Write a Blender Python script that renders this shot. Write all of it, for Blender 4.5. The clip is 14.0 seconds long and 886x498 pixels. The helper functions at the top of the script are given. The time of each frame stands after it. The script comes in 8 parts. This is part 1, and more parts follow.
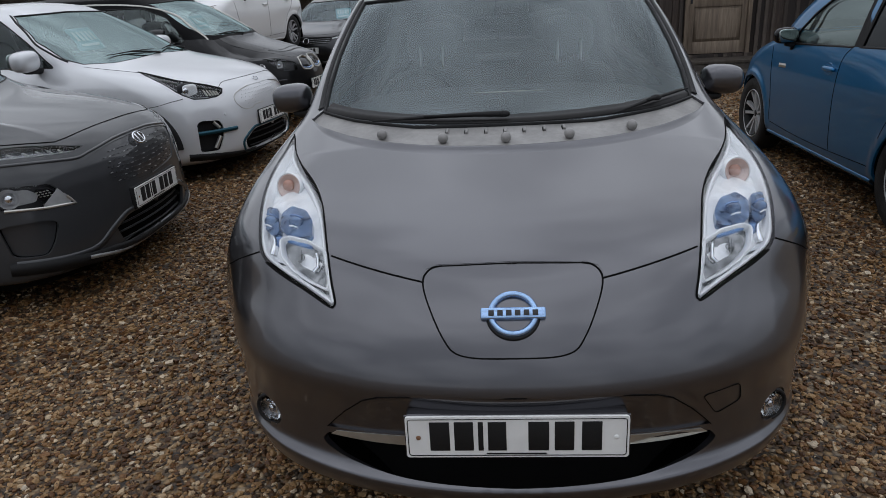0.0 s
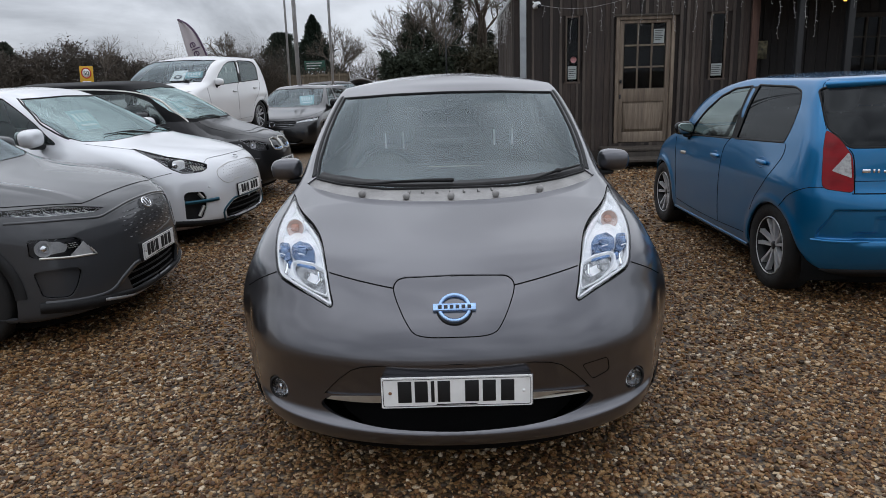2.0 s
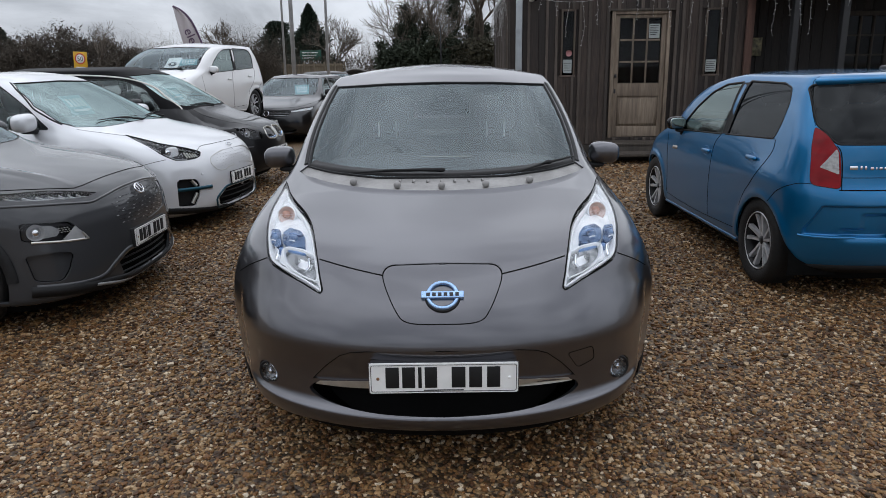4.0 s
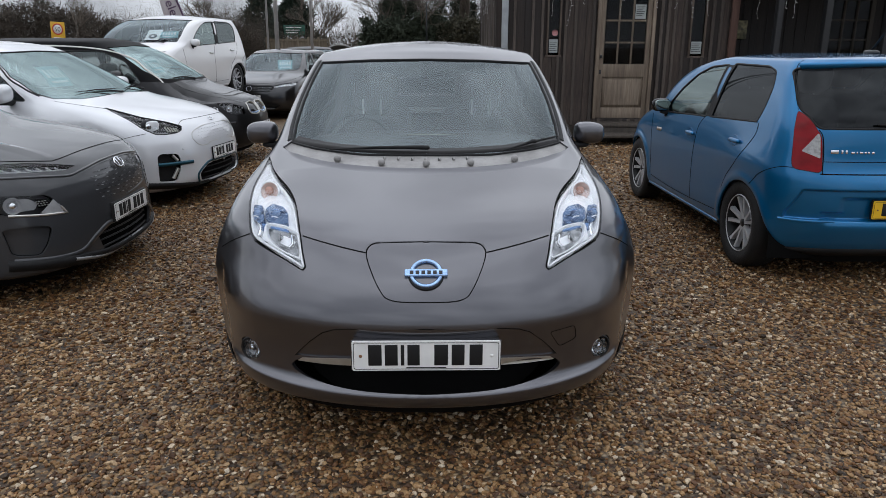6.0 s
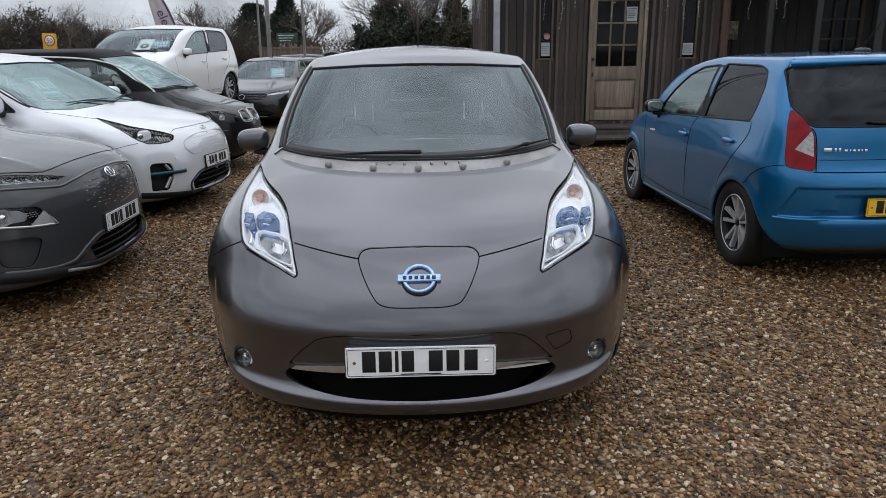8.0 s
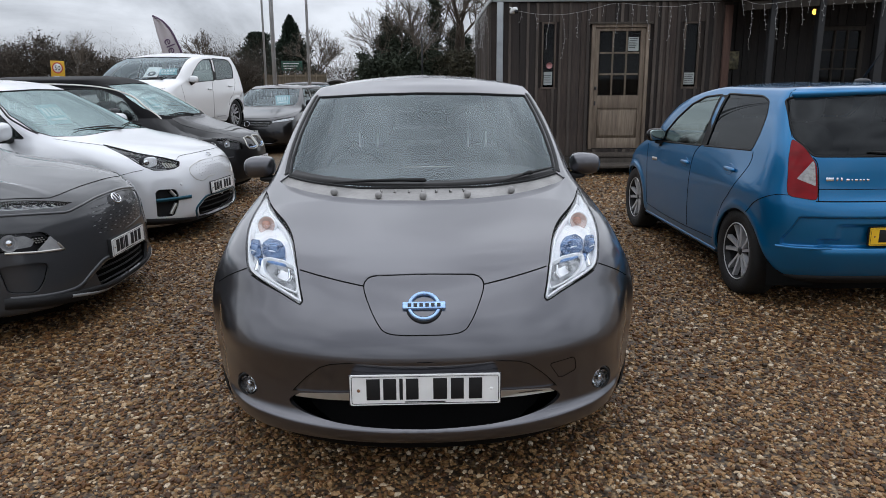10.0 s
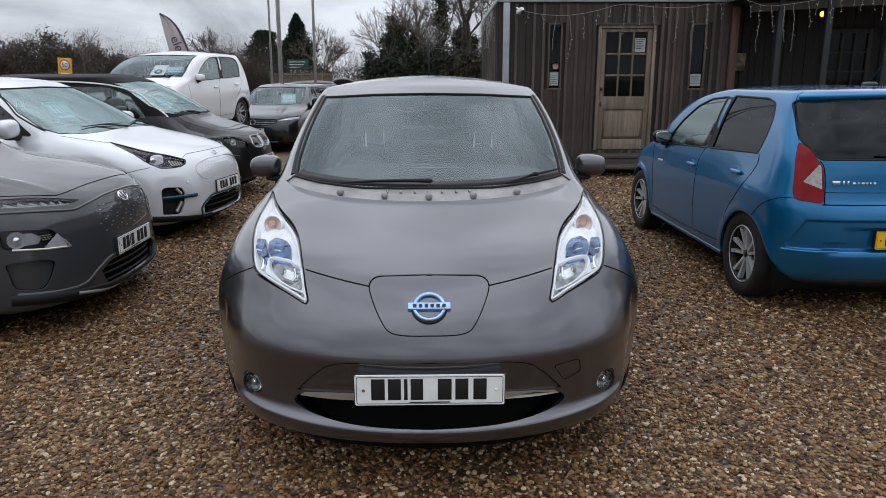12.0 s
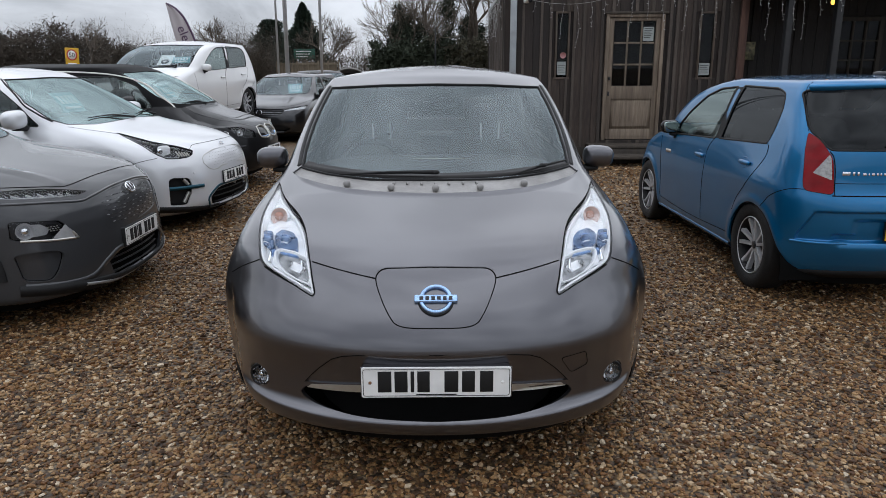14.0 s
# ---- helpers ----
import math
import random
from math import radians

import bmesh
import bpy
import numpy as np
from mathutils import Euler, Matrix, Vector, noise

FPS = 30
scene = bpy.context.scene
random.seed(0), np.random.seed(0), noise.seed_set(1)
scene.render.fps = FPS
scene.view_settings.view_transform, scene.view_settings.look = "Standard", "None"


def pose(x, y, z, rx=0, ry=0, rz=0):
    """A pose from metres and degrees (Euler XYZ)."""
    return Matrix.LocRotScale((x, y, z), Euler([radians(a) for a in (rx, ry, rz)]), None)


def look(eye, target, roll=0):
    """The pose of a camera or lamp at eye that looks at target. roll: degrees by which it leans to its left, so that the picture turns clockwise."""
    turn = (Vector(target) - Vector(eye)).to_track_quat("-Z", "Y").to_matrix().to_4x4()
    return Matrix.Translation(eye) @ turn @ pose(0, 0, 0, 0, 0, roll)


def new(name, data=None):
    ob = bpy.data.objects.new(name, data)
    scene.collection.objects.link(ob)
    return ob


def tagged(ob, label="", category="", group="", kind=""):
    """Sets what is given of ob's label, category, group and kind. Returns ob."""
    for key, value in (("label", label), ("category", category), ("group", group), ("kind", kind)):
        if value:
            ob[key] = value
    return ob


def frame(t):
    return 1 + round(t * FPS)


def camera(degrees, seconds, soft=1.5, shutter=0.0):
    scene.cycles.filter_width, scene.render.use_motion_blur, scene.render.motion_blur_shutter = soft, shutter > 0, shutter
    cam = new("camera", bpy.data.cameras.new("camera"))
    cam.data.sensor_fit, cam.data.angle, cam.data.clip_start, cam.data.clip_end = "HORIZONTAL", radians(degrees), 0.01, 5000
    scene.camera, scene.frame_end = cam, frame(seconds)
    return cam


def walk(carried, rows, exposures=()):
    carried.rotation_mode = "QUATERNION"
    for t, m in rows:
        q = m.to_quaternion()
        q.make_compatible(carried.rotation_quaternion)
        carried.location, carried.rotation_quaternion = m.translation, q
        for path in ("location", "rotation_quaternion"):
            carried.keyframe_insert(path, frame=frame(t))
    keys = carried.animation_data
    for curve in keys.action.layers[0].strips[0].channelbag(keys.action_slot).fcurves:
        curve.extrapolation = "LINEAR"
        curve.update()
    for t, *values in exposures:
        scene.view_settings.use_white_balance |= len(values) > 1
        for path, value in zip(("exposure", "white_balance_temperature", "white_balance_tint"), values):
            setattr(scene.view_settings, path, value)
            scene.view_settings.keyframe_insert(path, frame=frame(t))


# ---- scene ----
cam = camera(64.1, 14.0, soft=0.8)
PATH = [
    (0, (-0.005, -1.407, 1.425), (-0.194, 0.462, 0.739), -3.2),
    (0.5, (-0.066, -1.682, 1.456), (-0.079, 0.211, 0.81), -1.2),
    (1, (-0.129, -1.882, 1.481), (-0.093, 0.024, 0.875), -1.8),
    (1.5, (-0.05, -2.097, 1.483), (-0.064, -0.167, 0.959), -0.7),
    (2, (0.029, -2.25, 1.49), (-0.024, -0.307, 1.018), -1.8),
    (2.5, (0.042, -2.277, 1.484), (-0.004, -0.336, 1.003), -1.3),
    (5, (0.049, -2.287, 1.482), (0.023, -0.354, 0.969), -0.4),
    (5.5, (0.042, -2.279, 1.476), (0.038, -0.353, 0.936), 0.5),
    (6, (0.043, -2.28, 1.478), (0.055, -0.357, 0.928), 0.2),
    (6.5, (0.045, -2.284, 1.476), (0.056, -0.361, 0.929), 0.1),
    (7, (0.048, -2.279, 1.476), (0.067, -0.355, 0.93), -0.4),
    (7.5, (0.047, -2.271, 1.468), (0.07, -0.345, 0.93), -0.5),
    (8, (0.056, -2.26, 1.47), (0.078, -0.333, 0.934), -0.7),
    (10.5, (0.043, -2.275, 1.48), (0.059, -0.327, 1.026), -0.4),
    (11, (0.041, -2.277, 1.482), (0.056, -0.329, 1.029), -0.3),
    (11.5, (0.04, -2.276, 1.482), (0.05, -0.329, 1.025), -0.2),
    (12, (0.041, -2.275, 1.484), (0.046, -0.33, 1.019), -0.1),
    (12.5, (0.04, -2.27, 1.483), (0.041, -0.327, 1.008), -0.1),
    (13, (0.04, -2.265, 1.486), (0.037, -0.324, 1.0), -0.2),
    (13.5, (0.041, -2.267, 1.492), (0.031, -0.329, 0.997), -0.2),
    (14, (0.041, -2.266, 1.491), (0.027, -0.328, 0.998), -0.2),
]
walk(cam, [(t, look(eye, target, roll)) for t, eye, target, roll in PATH],
     [(0.0, -0.57), (0.5, -0.40), (1.0, -0.33), (1.5, -0.29), (2.0, -0.17), (2.5, -0.15), (5.0, -0.12), (5.5, -0.12), (6.5, -0.13), (8.0, -0.07), (10.5, -0.01), (11.0, -0.01), (12.5, -0.06), (14.0, -0.07)])

# ---- world, sun, exposure ----
world = bpy.data.worlds.new("overcast_sky")
scene.world = world
world.use_nodes = True
wn, wl = world.node_tree.nodes, world.node_tree.links
for n in list(wn):
    wn.remove(n)


def wnode(kind, **settings):
    n = wn.new(kind)
    for key, value in settings.items():
        n.inputs[key].default_value = value
    return n


sky = wn.new("ShaderNodeTexSky")
sky.sky_type, sky.sun_disc = "NISHITA", False
sky.sun_elevation, sky.sun_rotation = radians(55), radians(26)
coord = wn.new("ShaderNodeTexCoord")
squash = wn.new("ShaderNodeMapping")
squash.inputs["Scale"].default_value = (1.0, 1.0, 2.3)
squash.inputs["Location"].default_value = (0.6, 0.25, 0.1)
wl.new(coord.outputs["Generated"], squash.inputs["Vector"])
cloud = wnode("ShaderNodeTexNoise", Scale=3.1, Detail=8.0, Roughness=0.55, Distortion=0.5)
wl.new(squash.outputs[0], cloud.inputs["Vector"])
ramp = wn.new("ShaderNodeValToRGB")
ramp.color_ramp.elements[0].position, ramp.color_ramp.elements[0].color = 0.40, (0.56, 0.60, 0.68, 1)
ramp.color_ramp.elements[1].position, ramp.color_ramp.elements[1].color = 0.61, (1.16, 1.23, 1.36, 1)
wl.new(cloud.outputs[0], ramp.inputs[0])
bg_cloud = wnode("ShaderNodeBackground", Strength=0.85)
height = wn.new("ShaderNodeSeparateXYZ")
wl.new(coord.outputs["Generated"], height.inputs[0])
calm = wn.new("ShaderNodeMapRange")
for k, v in zip((1, 2, 3, 4), (0.20, 0.60, 0.0, 0.27)):
    calm.inputs[k].default_value = v
wl.new(height.outputs[2], calm.inputs[0])
veil = wn.new("ShaderNodeMix")
veil.data_type = "RGBA"
wl.new(calm.outputs[0], veil.inputs[0])
wl.new(ramp.outputs[0], veil.inputs[6])
veil.inputs[7].default_value = (0.86, 0.90, 0.98, 1)
wl.new(veil.outputs[2], bg_cloud.inputs["Color"])
# an overcast sky is brighter overhead than at the horizon
split = wn.new("ShaderNodeSeparateXYZ")
wl.new(coord.outputs["Generated"], split.inputs[0])
lift = wn.new("ShaderNodeMapRange")
for k, v in zip((1, 2, 3, 4), (0.10, 0.90, 0.79, 1.95)):
    lift.inputs[k].default_value = v
wl.new(split.outputs[2], lift.inputs[0])
wl.new(lift.outputs[0], bg_cloud.inputs["Strength"])
bg_sky = wnode("ShaderNodeBackground", Strength=0.06)
wl.new(sky.outputs[0], bg_sky.inputs["Color"])
both = wn.new("ShaderNodeMixShader")
both.inputs[0].default_value = 0.88
wl.new(bg_sky.outputs[0], both.inputs[1])
wl.new(bg_cloud.outputs[0], both.inputs[2])
wout = wn.new("ShaderNodeOutputWorld")
wl.new(both.outputs[0], wout.inputs[0])

sun = new("sun", bpy.data.lights.new("sun", "SUN"))
sun.data.energy, sun.data.angle, sun.data.color = 0.35, radians(150), (1.0, 0.96, 0.9)
sun.matrix_world = look((-3, 6, 11), (0, 0, 0))


# ---- materials ----
def material(name, colour, rough=0.5, metal=0.0, spread=0.0, scale=8.0, fine=0.0, fine_scale=60.0, coat=0.0,
             bump=0.0, bump_scale=80.0, dark=None, by_object=0.0, by_island=0.0, stretch=(1, 1, 1), emit=0.0, specular=0.5, coat_ior=1.5, coat_rough=0.03):
    """A procedural surface: base colour with variation at two scales, bump, coat."""
    m = bpy.data.materials.new(name)
    m.use_nodes = True
    nodes, links = m.node_tree.nodes, m.node_tree.links
    b = nodes["Principled BSDF"]
    b.inputs["Roughness"].default_value, b.inputs["Metallic"].default_value = rough, metal
    b.inputs["Coat Weight"].default_value, b.inputs["Coat Roughness"].default_value = coat, coat_rough
    b.inputs["Coat IOR"].default_value = coat_ior
    b.inputs["Specular IOR Level"].default_value = specular
    b.inputs["Base Color"].default_value = (*colour, 1)
    if emit:
        b.inputs["Emission Color"].default_value, b.inputs["Emission Strength"].default_value = (*colour, 1), emit
    co = nodes.new("ShaderNodeTexCoord")
    mp = nodes.new("ShaderNodeMapping")
    mp.inputs["Scale"].default_value = stretch
    links.new(co.outputs["Object"], mp.inputs["Vector"])
    last = None

    def mix(fac, a_col, other, how="MIX"):
        x = nodes.new("ShaderNodeMix")
        x.data_type, x.blend_type = "RGBA", how
        if isinstance(fac, float):
            x.inputs[0].default_value = fac
        else:
            links.new(fac, x.inputs[0])
        for sock, val in ((x.inputs[6], a_col), (x.inputs[7], other)):
            if isinstance(val, tuple):
                sock.default_value = (*val, 1)
            else:
                links.new(val, sock)
        return x.outputs[2]

    def ranged(out, lo, hi, a=0.0, z=1.0):
        r = nodes.new("ShaderNodeMapRange")
        links.new(out, r.inputs[0])
        for k, v in zip((1, 2, 3, 4), (lo, hi, a, z)):
            r.inputs[k].default_value = v
        return r.outputs[0]

    low = dark if dark else tuple(c * 0.45 for c in colour)
    if spread:
        n = nodes.new("ShaderNodeTexNoise")
        n.inputs["Scale"].default_value, n.inputs["Detail"].default_value = scale, 6
        links.new(mp.outputs[0], n.inputs["Vector"])
        last = mix(ranged(n.outputs[0], 0.38, 0.68, 0.0, spread), colour, low)
    if fine:
        n = nodes.new("ShaderNodeTexNoise")
        n.inputs["Scale"].default_value, n.inputs["Detail"].default_value = fine_scale, 4
        links.new(mp.outputs[0], n.inputs["Vector"])
        last = mix(ranged(n.outputs[0], 0.35, 0.7, 0.0, fine), last or colour, low)
    for how, amount in (("Object Info", by_object), ("Geometry", by_island)):
        if amount:
            n = nodes.new("ShaderNodeObjectInfo" if how == "Object Info" else "ShaderNodeNewGeometry")
            out = n.outputs["Random"] if how == "Object Info" else n.outputs["Random Per Island"]
            last = mix(ranged(out, 0, 1, 0.0, amount), last or colour, low)
    if last is not None:
        links.new(last, b.inputs["Base Color"])
        if emit:
            links.new(last, b.inputs["Emission Color"])
    if bump:
        n = nodes.new("ShaderNodeTexNoise")
        n.inputs["Scale"].default_value, n.inputs["Detail"].default_value = bump_scale, 4
        links.new(mp.outputs[0], n.inputs["Vector"])
        bm_node = nodes.new("ShaderNodeBump")
        bm_node.inputs["Strength"].default_value, bm_node.inputs["Distance"].default_value = bump, 0.01
        links.new(n.outputs[0], bm_node.inputs["Height"])
        links.new(bm_node.outputs[0], b.inputs["Normal"])
    return m


def paint(name, colour, metal=0.85, flake=0.3, rough=0.3, dirt=0.2, ior=1.8, coat_rough=0.07, coat=1.0, specular=0.5):
    """Car paint: metallic base under clear coat, with fine flake and dusty patches."""
    return material(name, colour, rough, metal, spread=dirt, scale=3.0, fine=flake, fine_scale=900.0, coat=coat, specular=specular, coat_ior=ior, coat_rough=coat_rough,
                    dark=tuple(c * 0.72 for c in colour))


def glass(name, tint, ior=1.5, gloss_rough=0.0, gloss=(0.84, 1.0, 0.97)):
    m = bpy.data.materials.new(name)
    m.use_nodes = True
    nodes, links = m.node_tree.nodes, m.node_tree.links
    for n in list(nodes):
        nodes.remove(n)
    out = nodes.new("ShaderNodeOutputMaterial")
    clear, shine, mixer, fres = (nodes.new("ShaderNode" + k) for k in ("BsdfTransparent", "BsdfGlossy", "MixShader", "Fresnel"))
    clear.inputs["Color"].default_value = (*tint, 1)
    shine.inputs["Roughness"].default_value = gloss_rough
    shine.inputs["Color"].default_value = (*gloss, 1)
    fres.inputs["IOR"].default_value = ior
    links.new(fres.outputs[0], mixer.inputs[0])
    links.new(clear.outputs[0], mixer.inputs[1])
    links.new(shine.outputs[0], mixer.inputs[2])
    links.new(mixer.outputs[0], out.inputs[0])
    return m


GUNMETAL = paint("gunmetal_paint", (0.094, 0.093, 0.104), metal=0.9, rough=0.28, ior=1.65, coat_rough=0.10)
SLATE = paint("slate_grey_paint", (0.044, 0.0455, 0.049), metal=0.12, rough=0.36, ior=1.42, coat_rough=0.015, coat=1.0, specular=0.12)
PEARL = paint("pearl_white_paint", (0.66, 0.67, 0.69), metal=0.15, flake=0.06, rough=0.28, dirt=0.12)
WHITE = paint("white_paint", (0.72, 0.72, 0.72), metal=0.0, flake=0.03, rough=0.3, dirt=0.12)
DARKGREY = paint("dark_grey_paint", (0.010, 0.010, 0.011), metal=0.2, rough=0.3, ior=1.33, coat_rough=0.02, specular=0.08, coat=0.5)
GLOSSBLACK = material("gloss_black_paint", (0.009, 0.009, 0.0095), 0.05, spread=0.4, scale=6, coat=0.0, specular=0.32)
ROOFBLACK = material("black_roof_paint", (0.008, 0.008, 0.0085), 0.45, spread=0.4, scale=6, specular=0.03)
MINERALGREY = paint("mineral_grey_paint", (0.032, 0.032, 0.034), metal=0.85, rough=0.3, ior=1.55)
BLUE = paint("bright_blue_paint", (0.002, 0.158, 0.37), metal=0.6, rough=0.30, ior=1.42, coat_rough=0.03)
BLACK = material("black_plastic", (0.012, 0.012, 0.0125), 0.6, spread=0.4, scale=12, fine=0.3, fine_scale=300, bump=0.15, bump_scale=400, specular=0.3)
GREYPLASTIC = material("weathered_grey_plastic", (0.30, 0.29, 0.28), 0.42, spread=0.5, scale=10, fine=0.3, bump=0.1, bump_scale=200)
RUBBER = material("tyre_rubber", (0.010, 0.010, 0.0105), 0.7, spread=0.5, scale=20, fine=0.4, fine_scale=150, bump=0.3, bump_scale=150, dark=(0.02, 0.018, 0.016), specular=0.3)
ALLOY = material("silver_alloy", (0.48, 0.485, 0.50), 0.32, 0.25, spread=0.25, scale=15, coat=0.4)
DARKALLOY = material("dark_alloy", (0.03, 0.03, 0.033), 0.35, 0.5, spread=0.3, scale=15)
CHROME = material("chrome", (0.82, 0.83, 0.85), 0.08, 1.0, spread=0.15, scale=20)
# near-white with grey streaks stands in for sky reflected in chrome
REFLECTOR = material("sky_white_chrome", (0.96, 0.97, 0.98), 0.2, 0.2, spread=0.45, scale=22, stretch=(1, 1, 0.4), dark=(0.74, 0.78, 0.82))
LAMPSILVER = material("sky_white_lamp_lining", (0.97, 0.975, 0.98), 0.14, 0.15, spread=0.45, scale=26, dark=(0.55, 0.60, 0.66), bump=0.5, bump_scale=30)
LAMPCAVITY = material("dark_chrome_reflector", (0.32, 0.33, 0.34), 0.12, 0.75, spread=0.95, scale=45, dark=(0.07, 0.075, 0.08), bump=0.25, bump_scale=70)
BLUEGLASS = material("blue_lamp_glass", (0.15, 0.24, 0.40), 0.12, 0.5, coat=0.7, spread=1.0, scale=45, dark=(0.016, 0.034, 0.085), bump=0.3, bump_scale=60)
SATIN = material("satin_silver_trim", (0.55, 0.54, 0.50), 0.3, 0.8, spread=0.3, scale=20)
BLUECHROME = material("blue_chrome", (0.34, 0.50, 0.76), 0.14, 0.8, spread=0.3, scale=30)
PALEBLUE = material("pale_blue_lamp_glass", (0.20, 0.36, 0.66), 0.15, 0.5, coat=1.0, spread=0.6, scale=40, dark=(0.03, 0.10, 0.30))
AMBER = material("amber_bulb_lens", (0.62, 0.47, 0.42), 0.2, 0.2, coat=0.8, spread=0.4, scale=40)
REDLENS = material("red_tail_lens", (0.23, 0.002, 0.006), 0.15, spread=0.7, scale=9, stretch=(1, 1, 2.5), specular=0.15, coat=0.25, dark=(0.12, 0.001, 0.003))
REVERSE = material("reversing_lens", (0.42, 0.42, 0.42), 0.2, spread=0.7, scale=60, coat=0.4)
AMBERCORE = material("amber_bulb", (0.50, 0.27, 0.20), 0.2, 0.1, coat=0.6, spread=0.4, scale=60)
CLEARLENS = glass("clear_lamp_cover", (0.98, 0.985, 0.99), 1.3, gloss=(1.0, 1.0, 1.0))
BRIGHTSCREEN = glass("sky_lit_windscreen", (0.62, 0.74, 0.73), 2.8, gloss=(0.80, 1.0, 1.0))
FRIT = material("black_screen_border", (0.020, 0.019, 0.019), 0.35, spread=0.3, scale=9, specular=0.15)
# near-black for openings, gaps and undersides, with their shade put into the colour
VOID = material("shade_black", (0.004, 0.004, 0.004), 0.9, spread=0.3, specular=0.1)
MIRRORGLASS = material("mirror_glass", (0.35, 0.40, 0.39), 0.03, 1.0, spread=0.1)
WINDSCREEN = glass("windscreen_glass", (0.88, 0.92, 0.92), 1.70, gloss=(0.84, 0.96, 1.0))
BRIGHTSIDE = glass("sky_lit_side_glass", (0.55, 0.60, 0.59), 2.3, gloss=(0.85, 1.0, 0.98))
SIDEGLASS = glass("side_glass", (0.55, 0.60, 0.59), 1.6, gloss=(0.9, 1.0, 1.0))
DARKGLASS = glass("privacy_glass", (0.05, 0.053, 0.056), 1.5, gloss=(0.62, 0.65, 0.67))
TRIM = material("interior_trim", (0.045, 0.045, 0.048), 0.75, spread=0.4, scale=3)
SEATCLOTH = material("seat_cloth", (0.10, 0.10, 0.105), 0.85, spread=0.4, scale=5)
PLATEWHITE = material("white_number_plate", (0.80, 0.80, 0.78), 0.5, spread=0.15, scale=15, specular=0.3)
PLATEYELLOW = material("yellow_number_plate", (0.78, 0.46, 0.02), 0.5, spread=0.15, scale=15, specular=0.3)
PLATEBLACK = material("black_plastic", (0.012, 0.012, 0.0125), 0.6, spread=0.4, scale=12, fine=0.3, fine_scale=300, bump=0.15, bump_scale=400, specular=0.3)
RUSTY = material("rusty_screw", (0.25, 0.12, 0.06), 0.7, spread=0.5, scale=80)
CYAN = material("cyan_price_print", (0.19, 0.43, 0.48), 0.35, spread=0.3, scale=20)
PAPER = material("white_paper", (0.75, 0.76, 0.75), 0.7, spread=0.2, scale=12)


# ---- building blocks ----
def part(name, bm, mat, parent=None, label="", smooth=True):
    """Links a bmesh as one mesh object under a thing or a part."""
    me = bpy.data.meshes.new(name)
    if isinstance(bm, dict):
        me.from_pydata(bm["verts"], [], bm["faces"])
    elif isinstance(bm, bmesh.types.BMesh):
        bm.to_mesh(me)
        bm.free()
    else:
        me.from_pydata([tuple(v) for v in bm[0]], [], [tuple(int(i) for i in f) for f in bm[1]])
    for m in mat if isinstance(mat, (list, tuple)) else (mat,):
        me.materials.append(m)
    if smooth:
        me.polygons.foreach_set("use_smooth", [True] * len(me.polygons))
    if isinstance(bm, dict):
        me.normals_split_custom_set(bm["normals"])
    ob = new(name, me)
    if parent:
        ob.parent = parent
    if label:
        ob["label"] = label
    return ob


def thing(name, m, label, category, group="", kind=""):
    """The Empty at a thing's base."""
    return tagged(_set(new(name), m), label, category, group, kind)


def _set(ob, m):
    ob.matrix_basis = m
    return ob


def box(bm, x0, x1, y0, y1, z0, z1, bevel=0.0, m=None, segs=2):
    """A bevelled box added to bm."""
    made = bmesh.ops.create_cube(bm, size=1.0)["verts"]
    for v in made:
        v.co = Vector((x0 + (v.co.x + 0.5) * (x1 - x0), y0 + (v.co.y + 0.5) * (y1 - y0), z0 + (v.co.z + 0.5) * (z1 - z0)))
    if bevel:
        edges = list({e for v in made for e in v.link_edges})
        res = bmesh.ops.bevel(bm, geom=edges, offset=bevel, segments=segs, profile=0.5, affect="EDGES")
        made = list({v for f in res["faces"] for v in f.verts} | {v for v in made if v.is_valid})
    if m is not None:
        bmesh.ops.transform(bm, matrix=m, verts=made)
    return bm


def boxed(*a, **k):
    return box(bmesh.new(), *a, **k)


def blob(sx, sy, sz, power=0.6, m=None, segs=20, rings=12, bm=None):
    """A rounded block: a superellipsoid of half sizes sx, sy, sz."""
    bm = bm or bmesh.new()
    made = bmesh.ops.create_uvsphere(bm, u_segments=segs, v_segments=rings, radius=1.0)["verts"]
    for v in made:
        x, y, z = v.co
        r = math.hypot(x, y) or 1e-9
        c, s_ = x / r, y / r
        f = lambda q, e: math.copysign(abs(q) ** e, q)
        v.co = Vector((f(c, power) * f(r, power) * sx, f(s_, power) * f(r, power) * sy, f(z, power) * sz))
    if m is not None:
        bmesh.ops.transform(bm, matrix=m, verts=made)
    return bm


def lathe(profile, segs=32, bm=None, m=None):
    """Turns a profile of (radius, along) round the x axis."""
    bm = bm or bmesh.new()
    rings = []
    for r, a in profile:
        rings.append([bm.verts.new((a, r * math.cos(t), r * math.sin(t))) for t in (2 * math.pi * i / segs for i in range(segs))])
    for r0, r1 in zip(rings, rings[1:]):
        for i in range(segs):
            bm.faces.new((r0[i], r0[(i + 1) % segs], r1[(i + 1) % segs], r1[i]))
    if m is not None:
        bmesh.ops.transform(bm, matrix=m, verts=[v for ring in rings for v in ring])
    return bm


